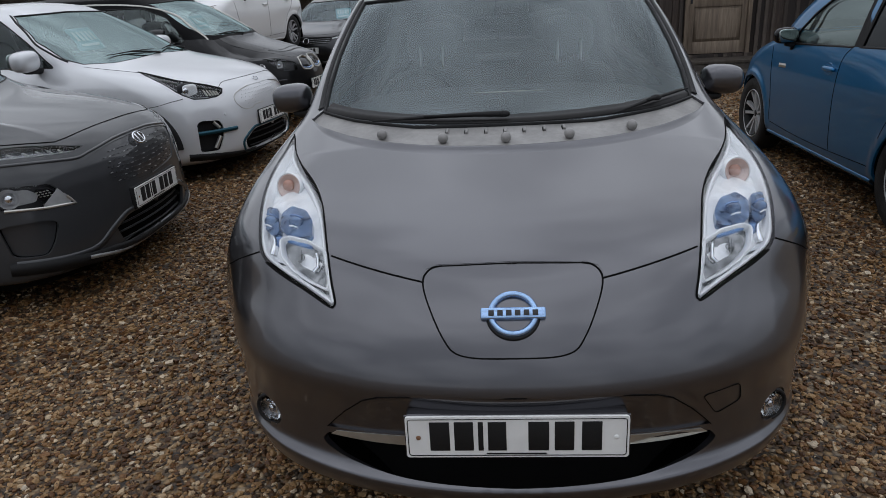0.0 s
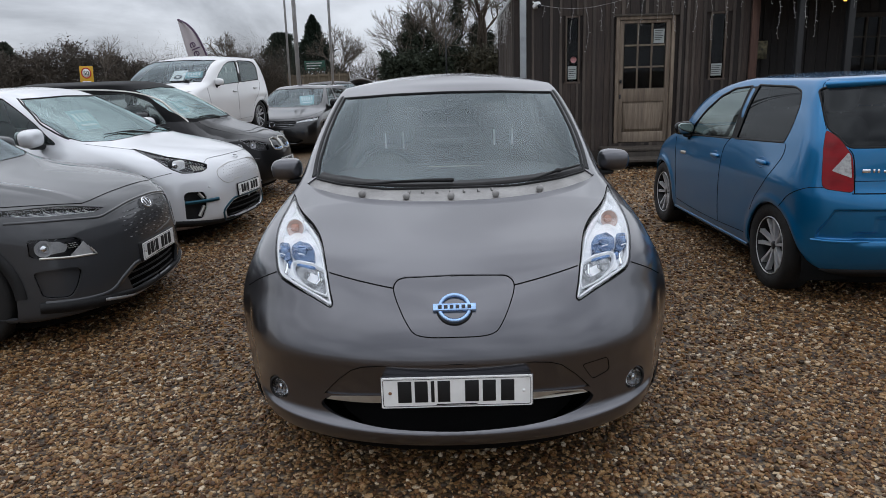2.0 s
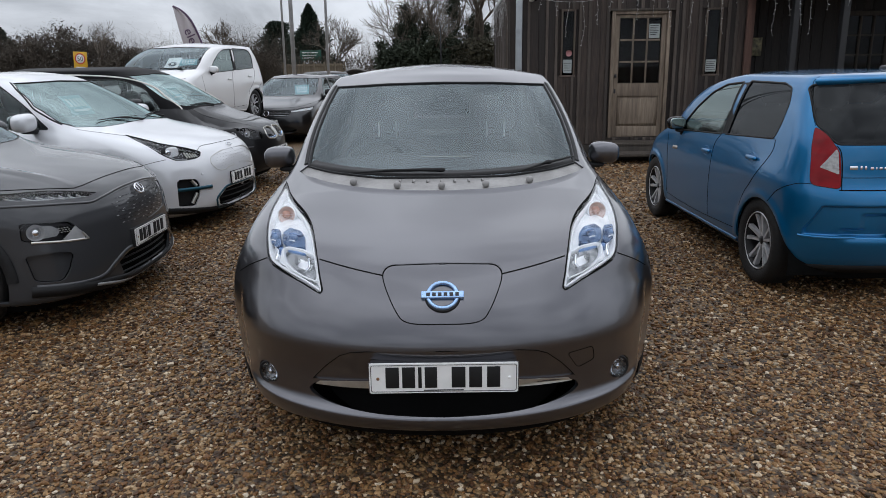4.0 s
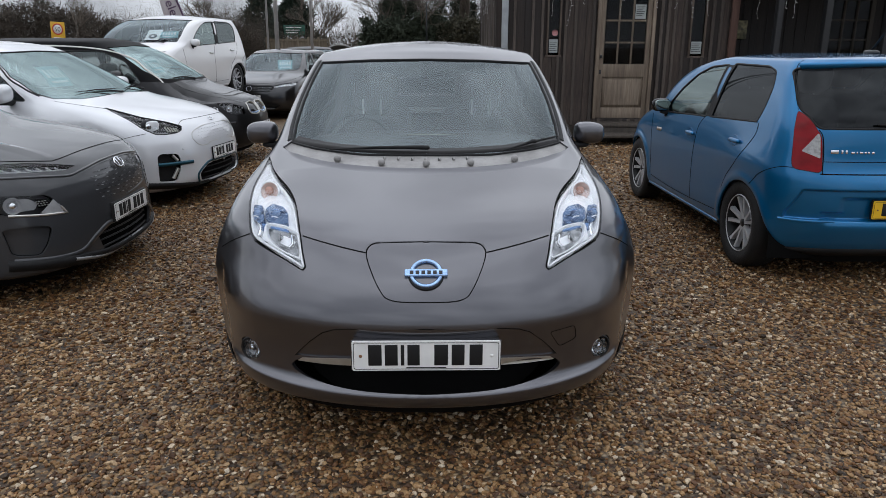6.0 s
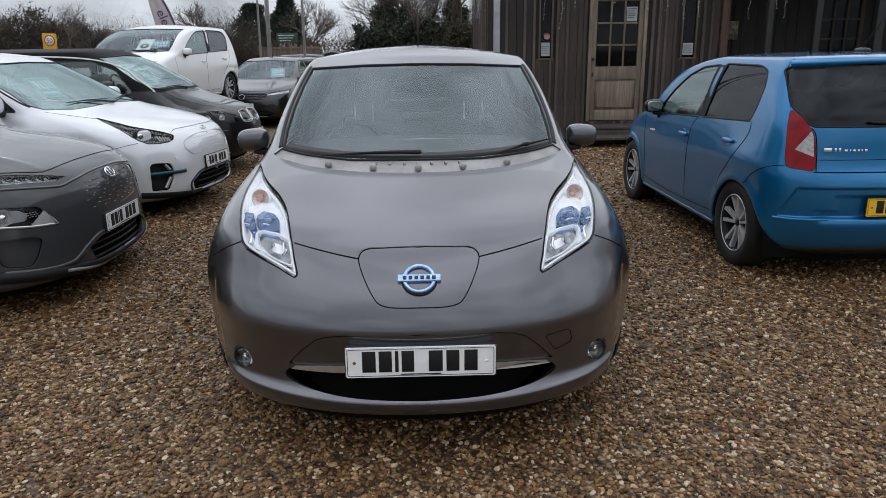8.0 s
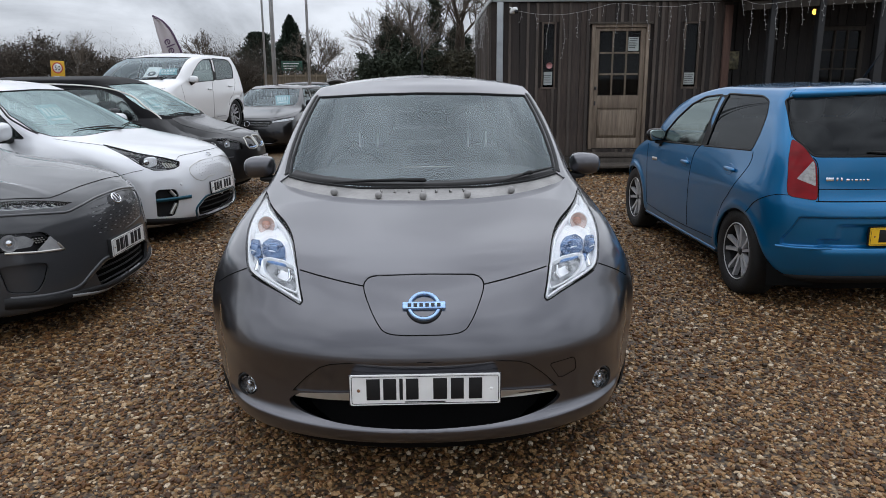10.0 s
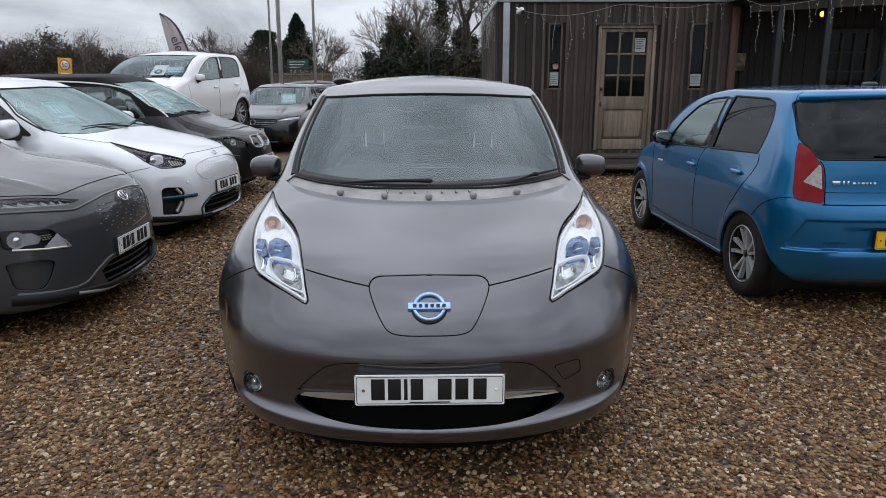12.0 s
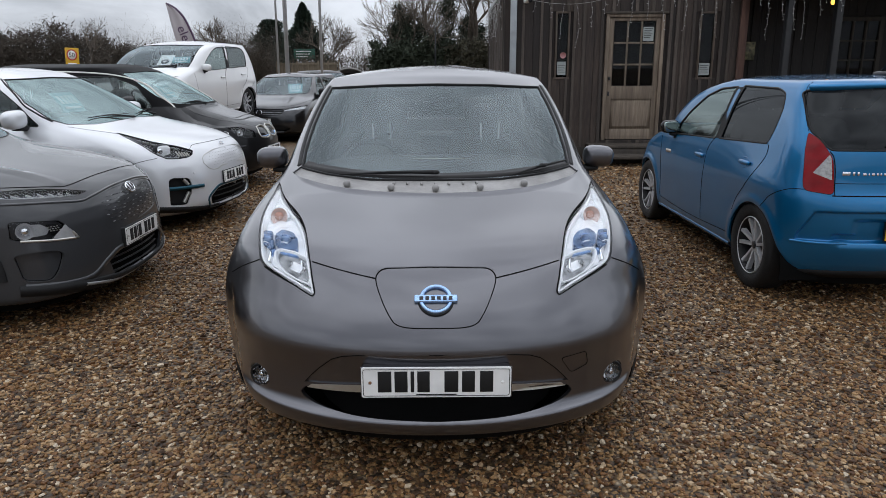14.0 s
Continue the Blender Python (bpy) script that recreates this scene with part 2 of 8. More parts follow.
def tube(points, radius, sides=8, bm=None, cap=True):
    """A tube along points; radius may be a list."""
    bm = bm or bmesh.new()
    pts = [Vector(p) for p in points]
    rad = radius if isinstance(radius, (list, tuple)) else [radius] * len(pts)
    rings = []
    for i, p in enumerate(pts):
        d = (pts[min(i + 1, len(pts) - 1)] - pts[max(i - 1, 0)]).normalized()
        a = d.orthogonal().normalized() if not rings else (a - d * a.dot(d)).normalized()
        b = d.cross(a)
        rings.append([bm.verts.new(p + (a * math.cos(t) + b * math.sin(t)) * rad[i]) for t in (2 * math.pi * k / sides for k in range(sides))])
    for r0, r1 in zip(rings, rings[1:]):
        for i in range(sides):
            bm.faces.new((r0[i], r0[(i + 1) % sides], r1[(i + 1) % sides], r1[i]))
    if cap:
        bm.faces.new(rings[0][::-1])
        bm.faces.new(rings[-1])
    return bm


def spline(points, closed=False, steps=6):
    """A Catmull-Rom curve through points of any dimension."""
    p = np.array(points, float)
    n = len(p)
    out = []
    for i in range(n if closed else n - 1):
        q = [p[(i + k) % n] if closed else p[min(max(i + k, 0), n - 1)] for k in (-1, 0, 1, 2)]
        for k in range(steps):
            t = k / steps
            out.append(0.5 * (2 * q[1] + (q[2] - q[0]) * t + (2 * q[0] - 5 * q[1] + 4 * q[2] - q[3]) * t * t + (3 * q[1] - q[0] - 3 * q[2] + q[3]) * t ** 3))
    if not closed:
        out.append(p[-1])
    return np.array(out)


def rounded(points, r=0.02, steps=4):
    """A polygon with its corners rounded off by about r."""
    p = np.array(points, float)
    out = []
    for i in range(len(p)):
        a, b, c = p[i - 1], p[i], p[(i + 1) % len(p)]
        da, dc = np.linalg.norm(a - b), np.linalg.norm(c - b)
        s, e = b + (a - b) * min(r / da, 0.45), b + (c - b) * min(r / dc, 0.45)
        for k in range(steps + 1):
            t = k / steps
            out.append((1 - t) ** 2 * s + 2 * t * (1 - t) * b + t * t * e)
    return np.array(out)


def soft_edge(points, r, step):
    """A rounded outline with points along its straight runs too."""
    return dense(np.array(rounded(points, r)), step)


def pchip(xs, ys):
    """A smooth curve through points that does not overshoot; returns a function on arrays."""
    x, y = np.array(xs, float), np.array(ys, float)
    h, d = np.diff(x), np.diff(y) / np.diff(x)
    m = np.zeros(len(x))
    for i in range(1, len(x) - 1):
        if d[i - 1] * d[i] > 0:
            w1, w2 = 2 * h[i] + h[i - 1], h[i] + 2 * h[i - 1]
            m[i] = (w1 + w2) / (w1 / d[i - 1] + w2 / d[i])
    m[0], m[-1] = d[0], d[-1]

    def at(q):
        q = np.clip(np.asarray(q, float), x[0], x[-1])
        i = np.clip(np.searchsorted(x, q) - 1, 0, len(x) - 2)
        t = (q - x[i]) / h[i]
        return ((1 + 2 * t) * (1 - t) ** 2) * y[i] + t * (1 - t) ** 2 * h[i] * m[i] + t * t * (3 - 2 * t) * y[i + 1] + t * t * (t - 1) * h[i] * m[i + 1]
    return at


class Shell:
    """A car's skin: plan outlines stacked in height. front rows: z, nose y, half width, corner depth, squareness; rear rows: z, tail y, corner depth.
    Along an outline s runs 0 (nose middle), 1 (front of the side), 2 (rear of the side), 3 (tail middle)."""

    def __init__(self, front, rear, crown=0.05, shape=None, soft=(0.006, 0.022)):
        f, r = np.array(front, float).T, np.array(rear, float).T
        self.z0, self.z1, self.crown, self.shape = f[0][0], f[0][-1], crown, shape
        self.cap = 0.12
        # the curves are softened over a short height, less so at the foot of the bumper
        z = np.linspace(self.z0, self.z1, 1200)
        wide = soft[0] + (soft[1] - soft[0]) * np.clip((z - 0.45) / 0.25, 0, 1)
        wide = np.minimum(wide, np.maximum(np.minimum(z - self.z0, self.z1 - z), 1e-4) * 0.5 + 1e-4)
        k = np.exp(-0.5 * ((z[:, None] - z[None]) / wide[:, None]) ** 2)
        k /= k.sum(1, keepdims=True)

        def curve(zs, ys):
            table = k @ pchip(zs, ys)(z)
            return lambda q: np.interp(q, z, table)
        self.yf, self.w, self.df, self.p = (curve(f[0], f[i]) for i in (1, 2, 3, 4))
        self.yr, self.dr = curve(r[0], r[1]), curve(r[0], r[2])
        self.pr = curve(r[0], r[3]) if len(r) > 3 else self.p

    def at(self, s, z):
        s, z = np.asarray(s, float), np.asarray(z, float)
        t = np.clip((z - self.z1) / self.cap, 0, 1)
        zz = np.minimum(z, self.z1)
        yf, w, df, p, yr, dr = (g(zz) for g in (self.yf, self.w, self.df, self.p, self.yr, self.dr))
        ya, yb = yf + df, yr - dr
        qf = np.clip(s, 0, 1) * math.pi / 2
        qr = np.clip(3 - s, 0, 1) * math.pi / 2
        q = np.where(s <= 1.5, qf, qr)
        p = np.where(s <= 1.5, p, self.pr(zz))
        x = w * np.maximum(np.sin(q), 0) ** (2 / p)
        end = 1 - np.maximum(np.cos(q), 0) ** (2 / p)
        y = np.where(s <= 1, yf + df * end, np.where(s >= 2, yr - dr * end, ya + (yb - ya) * np.clip(s - 1, 0, 1)))
        out_z = zz + self.crown * (1 - (1 - t) ** 2)
        mid = 0.5 * (yf + yr)
        y = mid + (y - mid) * (1 - 0.35 * t)
        x = x * (1 - t)
        if self.shape:
            x, y, out_z = self.shape(x, y, out_z, s, z)
        return np.stack([x, y, out_z], -1)

    def normal(self, s, z, h=4e-3):
        s, z = np.asarray(s, float), np.asarray(z, float)
        a = self.at(np.minimum(s + h, 3), z) - self.at(np.maximum(s - h, 0), z)
        b = self.at(s, np.minimum(z + h, self.z1 + self.cap)) - self.at(s, np.maximum(z - h, self.z0))
        n = -np.cross(b, a)
        n = n / np.maximum(np.linalg.norm(n, axis=-1, keepdims=True), 1e-9)
        flat = np.clip((z - self.z1) / self.cap / 0.75, 0, 1)
        flat = (flat * flat * (3 - 2 * flat))[..., None]
        n = n * (1 - flat) + np.array((0, 0, 1.0)) * flat
        return n / np.maximum(np.linalg.norm(n, axis=-1, keepdims=True), 1e-9)

    def front(self, x, z, p=None):
        """The place on the skin that shows at x, z seen from ahead (x >= 0)."""
        w, p = self.w(z), self.p(z) if p is None else p
        q = np.arcsin(np.clip(np.abs(x) / w, 0, 1) ** (p / 2))
        return np.stack([q / (math.pi / 2), np.asarray(z, float) + 0 * q], -1)

    def rear(self, x, z):
        f = self.front(x, z, self.pr(z))
        f[..., 0] = 3 - f[..., 0]
        return f

    def side(self, y, z):
        y, z = np.broadcast_arrays(np.asarray(y, float), np.asarray(z, float))
        yf, df, p, yr, dr = (g(z) for g in (self.yf, self.df, self.p, self.yr, self.dr))
        a = np.clip((y - yf) / df, 0, 1)
        b = np.clip((yr - y) / dr, 0, 1)
        sa = np.arccos(np.clip(1 - a, 0, 1) ** (p / 2)) / (math.pi / 2)
        sb = 3 - np.arccos(np.clip(1 - b, 0, 1) ** (self.pr(z) / 2)) / (math.pi / 2)
        mid = 1 + (y - yf - df) / np.maximum(yr - dr - yf - df, 1e-6)
        return np.stack([np.where(y < yf + df, sa, np.where(y > yr - dr, sb, mid)), z], -1)

    def place(self, view, pts):
        pts = np.asarray(pts, float)
        return pts if view == "raw" else {"front": self.front, "rear": self.rear, "side": self.side}[view](pts[:, 0], pts[:, 1])


def inside(poly, pts):
    x, y = pts[:, 0], pts[:, 1]
    hit = np.zeros(len(pts), bool)
    for (x0, y0), (x1, y1) in zip(poly, np.roll(poly, -1, 0)):
        if y0 == y1:
            continue
        hit ^= ((y0 > y) != (y1 > y)) & (x < (x1 - x0) * (y - y0) / (y1 - y0) + x0)
    return hit


def dense(poly, step=0.03):
    out = []
    for a, b in zip(poly, np.roll(poly, -1, 0)):
        n = max(1, int(np.linalg.norm(b - a) / step))
        out += [a + (b - a) * k / n for k in range(n)]
    return np.array(out)


STRETCH = 0.9


def cut_skin(shell, regions, ns=(34, 26, 24), nz=60, zs=None):
    """Cuts the half skin along the outlines of the regions (name: polygon in s, z). Returns the points in s, z and the triangles of each region and of 'body'."""
    from mathutils.geometry import delaunay_2d_cdt
    top = shell.z1 + shell.cap
    s_line = np.concatenate([np.linspace(0, 1, ns[0])[:-1], np.linspace(1, 2, ns[1])[:-1], np.linspace(2, 3, ns[2])])
    z_line = np.concatenate([np.linspace(shell.z0, shell.z1, nz), np.linspace(shell.z1, top, 7)[1:]]) if zs is None else zs
    pts = [(s * STRETCH, z) for s in s_line for z in z_line]
    edges = []
    polys = {}
    for name, poly in regions.items():
        q = dense(np.array(poly, float) * (STRETCH, 1))
        q[:, 0] = np.clip(q[:, 0], 0, 3 * STRETCH)
        q[:, 1] = np.clip(q[:, 1], shell.z0, top)
        polys[name] = q
        k = len(pts)
        pts += [tuple(v) for v in q]
        edges += [(k + i, k + (i + 1) % len(q)) for i in range(len(q))]
    v, e, f, *_ = delaunay_2d_cdt([Vector(p) for p in pts], edges, [], 0, 1e-5)
    v, f = np.array([tuple(p) for p in v]), np.array([tuple(t) for t in f])
    mid = v[f].mean(1)
    owner = np.full(len(f), -1)
    for i, name in enumerate(polys):
        owner[inside(polys[name], mid)] = i
    v = v / (STRETCH, 1)
    return v, {"body": f[owner == -1], **{name: f[owner == i] for i, name in enumerate(polys)}}


def skin_mesh(shell, v, faces, off=0.0, both=True, flip=False, depth=0.0):
    """The triangles on the skin, moved out by off, with the skin's own normals; both: mirrored and joined. depth: a rim drawn inwards round the edge."""
    used, inv = np.unique(faces, return_inverse=True)
    f = inv.reshape(-1, 3)
    sv = v[used]
    n = shell.normal(sv[:, 0], sv[:, 1])
    mid = (sv[:, 0] < 1e-4) | (sv[:, 0] > 3 - 1e-4)
    n[mid, 0] = 0
    n /= np.maximum(np.linalg.norm(n, axis=1, keepdims=True), 1e-9)
    p = shell.at(sv[:, 0], sv[:, 1]) + n * off
    p[mid, 0] = 0
    flat = np.cross(p[f[:, 1]] - p[f[:, 0]], p[f[:, 2]] - p[f[:, 0]])
    back = (flat * n[f].sum(1)).sum(1) < 0
    f[back] = f[back][:, ::-1]
    count = {}
    for t in f:
        for a, b in ((t[0], t[1]), (t[1], t[2]), (t[2], t[0])):
            key = (a, b) if a < b else (b, a)
            count[key] = None if key in count else (a, b)
    edge = [e for e in count.values() if e is not None and not (both and mid[e[0]] and mid[e[1]])]
    verts, polys, normals = [], [], []
    for side in ((1, -1) if both else (-1,) if flip else (1,)):
        k = len(verts)
        m = np.array((side, 1, 1))
        pp, nn = p * m, n * m
        at = np.arange(len(pp)) + k
        if both and side < 0:
            keep = ~mid
            at = np.where(mid, np.arange(len(pp)), k + np.cumsum(keep) - 1)
            verts += [tuple(q) for q in pp[keep]]
        else:
            verts += [tuple(q) for q in pp]
        ff = f if side > 0 else f[:, ::-1]
        polys += [tuple(int(at[i]) for i in t) for t in ff]
        normals += [tuple(nn[i]) for t in ff for i in t]
        if depth:
            low = {}
            for a, b in edge:
                for i in (a, b):
                    if i not in low:
                        low[i] = len(verts)
                        verts.append(tuple(pp[i] - nn[i] * depth))
                q = [pp[b], pp[a], pp[a] - nn[a] * depth, pp[b] - nn[b] * depth]
                loop = (int(at[b]), int(at[a]), low[a], low[b])
                if side < 0:
                    q, loop = q[::-1], loop[::-1]
                c = np.cross(q[1] - q[0], q[2] - q[0])
                c = c / max(np.linalg.norm(c), 1e-12)
                polys.append(loop)
                normals += [tuple(c)] * 4
    return {"verts": verts, "faces": polys, "normals": normals}


def ribbon(shell, pts, width, off, flip=False, thick=0.004):
    """A strip that lies on the skin along a line of places (s, z)."""
    line = np.array(pts, float)
    p = shell.at(line[:, 0], line[:, 1])
    n = shell.normal(line[:, 0], line[:, 1])
    closed = np.linalg.norm(p[0] - p[-1]) < 1e-6
    t = np.gradient(p, axis=0)
    if closed:
        t[0] = t[-1] = p[1] - p[-2]
    side = np.cross(n, t)
    side /= np.maximum(np.linalg.norm(side, axis=1, keepdims=True), 1e-9)
    rows = [p + side * width / 2 + n * (off - thick), p + side * width / 2 + n * off, p - side * width / 2 + n * off, p - side * width / 2 + n * (off - thick)]
    bm = bmesh.new()
    k = -1 if flip else 1
    vs = [[bm.verts.new((q[0] * k, q[1], q[2])) for q in r] for r in rows]
    for r0, r1 in zip(vs, vs[1:]):
        for i in range(len(p) - 1):
            q = (r0[i], r0[i + 1], r1[i + 1], r1[i])
            bm.faces.new(q[::-1] if flip else q)
    bmesh.ops.recalc_face_normals(bm, faces=bm.faces)
    return bm


def skin_patch(shell, view, poly, off=0.003, flip=False, thick=0.01, step=0.03):
    """A thin plate that lies on the skin inside an outline."""
    q = dense(np.array(poly, float), step)
    sz = shell.place(view, q)
    p, n = shell.at(sz[:, 0], sz[:, 1]), shell.normal(sz[:, 0], sz[:, 1])
    m = np.array((-1 if flip else 1, 1, 1))
    bm = bmesh.new()
    top = [bm.verts.new(w) for w in (p + n * off) * m]
    low = [bm.verts.new(w) for w in (p + n * (off - thick)) * m]
    bm.faces.new(top)
    for i in range(len(top)):
        j = (i + 1) % len(top)
        bm.faces.new((top[i], low[i], low[j], top[j]))
    bmesh.ops.triangulate(bm, faces=[f for f in bm.faces if len(f.verts) > 4])
    bmesh.ops.recalc_face_normals(bm, faces=bm.faces)
    return bm


def on_skin(shell, view, x, z, off=0.0, roll=0.0):
    """A pose on the skin: local y points out of it, local z up along it."""
    sz = shell.place(view, [(abs(x) if view != "side" else x, z)])
    p, n = shell.at(sz[:, 0], sz[:, 1])[0], shell.normal(sz[:, 0], sz[:, 1])[0]
    if view != "side" and x < 0:
        p, n = p * (-1, 1, 1), n * (-1, 1, 1)
    n = Vector(n)
    up = (Vector((0, 0, 1)) - n * n.z).normalized()
    right = n.cross(up)
    m = Matrix((right, n, up)).transposed().to_4x4()
    m.translation = Vector(p) + n * off
    return m @ pose(0, 0, 0, 0, roll, 0)


def solid(ob, thick=0.016):
    mod = ob.modifiers.new("thickness", "SOLIDIFY")
    mod.thickness, mod.offset = thick, -1
    return ob


# ---- parts of cars ----
def wheel(parent, x, y, radius=0.315, width=0.2, spokes=5, rim_mat=ALLOY, pair=0.75, gap_mat=BLACK, rim_r=0.66, twist=0.0):
    """A wheel whose outer face looks along x's sign."""
    k = 1 if x > 0 else -1
    hub = new("wheel")
    hub.parent = parent
    hub.matrix_basis = pose(x, y, radius, 0, 0, 0 if k > 0 else 180)
    R, w = radius, width / 2
    r0 = radius * rim_r
    part("tyre", lathe([(r0, -w * 0.8), (R * 0.93, -w), (R * 0.985, -w * 0.8), (R, -w * 0.45), (R, w * 0.45), (R * 0.985, w * 0.8), (R * 0.93, w), (r0 * 1.06, w * 0.93), (r0, w * 0.8), (r0 * 0.98, w * 0.5)], 40), RUBBER, hub)
    part("rim", lathe([(r0, w * 0.84), (r0 * 0.985, w * 0.9), (r0 * 0.94, w * 0.84), (r0 * 0.9, w * 0.3), (r0 * 0.88, -w * 0.5), (0.02, -w * 0.5)], 40), gap_mat, hub)
    bm = lathe([(0.001, w * 0.62), (r0 * 0.13, w * 0.62), (r0 * 0.16, w * 0.5), (r0 * 0.18, w * 0.2)], 20)
    part("hub_cap", bm, DARKALLOY, hub)
    for i in range(spokes):
        for d in ((-pair, pair) if pair else (0,)):
            bm = bmesh.new()
            inner, outer = r0 * 0.14, r0 * 0.95
            hw = r0 * (0.055 if pair else 0.13)
            vs = []
            for rr, ww, xa in ((inner, hw * 0.9, w * 0.58), (outer * 0.55, hw * 0.85, w * 0.66), (outer, hw * 1.25, w * 0.8)):
                off = d * r0 * 0.16 * (rr / outer) * 2.0
                vs.append([bm.verts.new(c) for c in ((xa, off - ww, rr), (xa, off + ww, rr), (xa - 0.03, off + ww * 1.2, rr), (xa - 0.03, off - ww * 1.2, rr))])
            for a, b in zip(vs, vs[1:]):
                for j in range(4):
                    bm.faces.new((a[j], a[(j + 1) % 4], b[(j + 1) % 4], b[j]))
            bm.faces.new(vs[0][::-1]), bm.faces.new(vs[-1])
            bmesh.ops.transform(bm, matrix=pose(0, 0, 0, twist + 360 * i / spokes), verts=bm.verts)
            bmesh.ops.recalc_face_normals(bm, faces=bm.faces)
            part("spoke", bm, rim_mat, hub, smooth=False)
    part("rim_lip", lathe([(r0 * 0.955, w * 0.78), (r0 * 0.96, w * 0.88), (r0 * 0.985, w * 0.91), (r0 * 1.005, w * 0.85)], 40), rim_mat, hub)
    part("brake_disc", lathe([(0.001, -w * 0.1), (r0 * 0.62, -w * 0.1), (r0 * 0.62, -w * 0.2)], 24), DARKALLOY, hub)
    return hub


def arch_liner(parent, x, y, z, r, depth=0.32):
    bm = bmesh.new()
    k = 1 if x > 0 else -1
    low = min(0.5, math.asin(max(-0.2, min(1.0, (z - 0.17) / r))))
    rings = [[bm.verts.new((x - k * d, y + rr * math.cos(a), z + rr * math.sin(a))) for a in np.linspace(-low, math.pi + low, 25)] for d, rr in ((0.004, r), (depth, r), (depth, 0.02))]
    for r0, r1 in zip(rings, rings[1:]):
        for i in range(24):
            bm.faces.new((r0[i], r0[i + 1], r1[i + 1], r1[i]))
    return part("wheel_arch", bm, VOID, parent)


def number_plate(parent, m, mat=PLATEWHITE, holder=True, w=0.52, h=0.111):
    """A plate whose face looks along local y; its writing is plain bars."""
    base = part("number_plate", rounded_slab(w, h, 0.006, 0.008), mat, parent, "number plate with dark characters", smooth=False)
    base.matrix_basis = m
    if holder:
        part("plate_holder", rounded_slab(w + 0.010, h + 0.012, 0.012, 0.012, -0.009), BLACK, base, smooth=False)
    rim = rounded([(-w / 2 + 0.006, -h / 2 + 0.006), (w / 2 - 0.006, -h / 2 + 0.006), (w / 2 - 0.006, h / 2 - 0.006), (-w / 2 + 0.006, h / 2 - 0.006)], 0.008)
    loop = [(x, 0.0038, z) for x, z in rim]
    part("border_line", tube(loop + loop[:1], 0.0011, 4), PLATEBLACK, base)
    xs = [0.1795, 0.1225, 0.083, 0.0445, -0.052, -0.1115, -0.1745]
    ws = [0.047, 0.045, 0.012, 0.043, 0.048, 0.045, 0.046]
    for x, cw in zip(xs, ws):
        part("character_bar", boxed(x * w / 0.52 - cw / 2, x * w / 0.52 + cw / 2, 0.002, 0.0048, -0.036 * h / 0.111, 0.042 * h / 0.111, 0.001), PLATEBLACK, base)
    part("maker_line", boxed(-0.07, 0.07, 0.002, 0.0044, -h / 2 + 0.009, -h / 2 + 0.0125), PLATEBLACK, base)
    for sx in (-1, 1):
        part("plate_screw", blob(0.006, 0.003, 0.006, 1.0, pose(sx * (w / 2 - 0.03), 0.004, 0), 10, 6), PLATEWHITE if sx < 0 else RUSTY, base)
    return base


def rounded_slab(w, h, t, r, y0=0.0, poly=None):
    """A slab of outline w x h (or poly in x, z), thickness t centred on y0."""
    outline = rounded([(-w / 2, -h / 2), (w / 2, -h / 2), (w / 2, h / 2), (-w / 2, h / 2)], r) if poly is None else np.array(poly)
    bm = bmesh.new()
    a = [bm.verts.new((x, y0 - t / 2, z)) for x, z in outline]
    b = [bm.verts.new((x, y0 + t / 2, z)) for x, z in outline]
    bm.faces.new(a), bm.faces.new(b[::-1])
    for i in range(len(a)):
        j = (i + 1) % len(a)
        bm.faces.new((a[j], a[i], b[i], b[j]))
    bmesh.ops.recalc_face_normals(bm, faces=bm.faces)
    return bm


def seats(parent, w, y_front, y_rear, z, mat=SEATCLOTH):
    for y in (y_front, y_rear):
        for x in (-w, w):
            seat = part("seat", blob(0.25, 0.26, 0.1, 0.5, pose(x, y, z)), mat, parent)
            part("backrest", blob(0.25, 0.08, 0.33, 0.5, pose(x, y + 0.32, z + 0.34, -14)), mat, seat)
            part("headrest", blob(0.13, 0.05, 0.1, 0.6, pose(x, y + 0.42, z + 0.78, -10)), mat, seat)
            for d in (-0.056, 0.056):
                # chrome posts coloured white, as if they caught the light
                part("headrest_post", tube([(x + d, y + 0.36, z + 0.6), (x + d, y + 0.36, z + 0.76)], 0.006, 6), REFLECTOR, seat)


def steering(parent, x, y, z, r=0.18):
    bm = bmesh.new()
    ring = [(x + r * math.cos(a), y + r * math.sin(a) * 0.42, z + r * math.sin(a) * 0.9) for a in np.linspace(0, 2 * math.pi, 29)]
    tube(ring, 0.016, 8, bm, False)
    wheel_ = part("steering_wheel", bm, TRIM, parent)
    part("wheel_hub", blob(0.07, 0.03, 0.06, 0.7, pose(x, y, z, -25)), TRIM, wheel_)


def wiper(parent, a, b, pivot, lift=0.006):
    """A wiper: blade from a to b, arm from the pivot to the blade's middle."""
    a, b, pivot = Vector(a), Vector(b), Vector(pivot)
    arm = part("wiper", tube([pivot, pivot.lerp(a.lerp(b, 0.5), 0.5) + Vector((0, -0.012, lift)), a.lerp(b, 0.4) + Vector((0, -0.008, 0.008))], [0.010, 0.007, 0.004], 8), BLACK, parent)
    part("wiper_cap", blob(0.017, 0.012, 0.010, 0.9, Matrix.Translation(pivot), 12, 8), BLACK, arm)
    part("blade", tube([a, a.lerp(b, 0.5) + Vector((0, -0.006, 0.006)), b], [0.003, 0.007, 0.003], 6), BLACK, arm)
    return arm


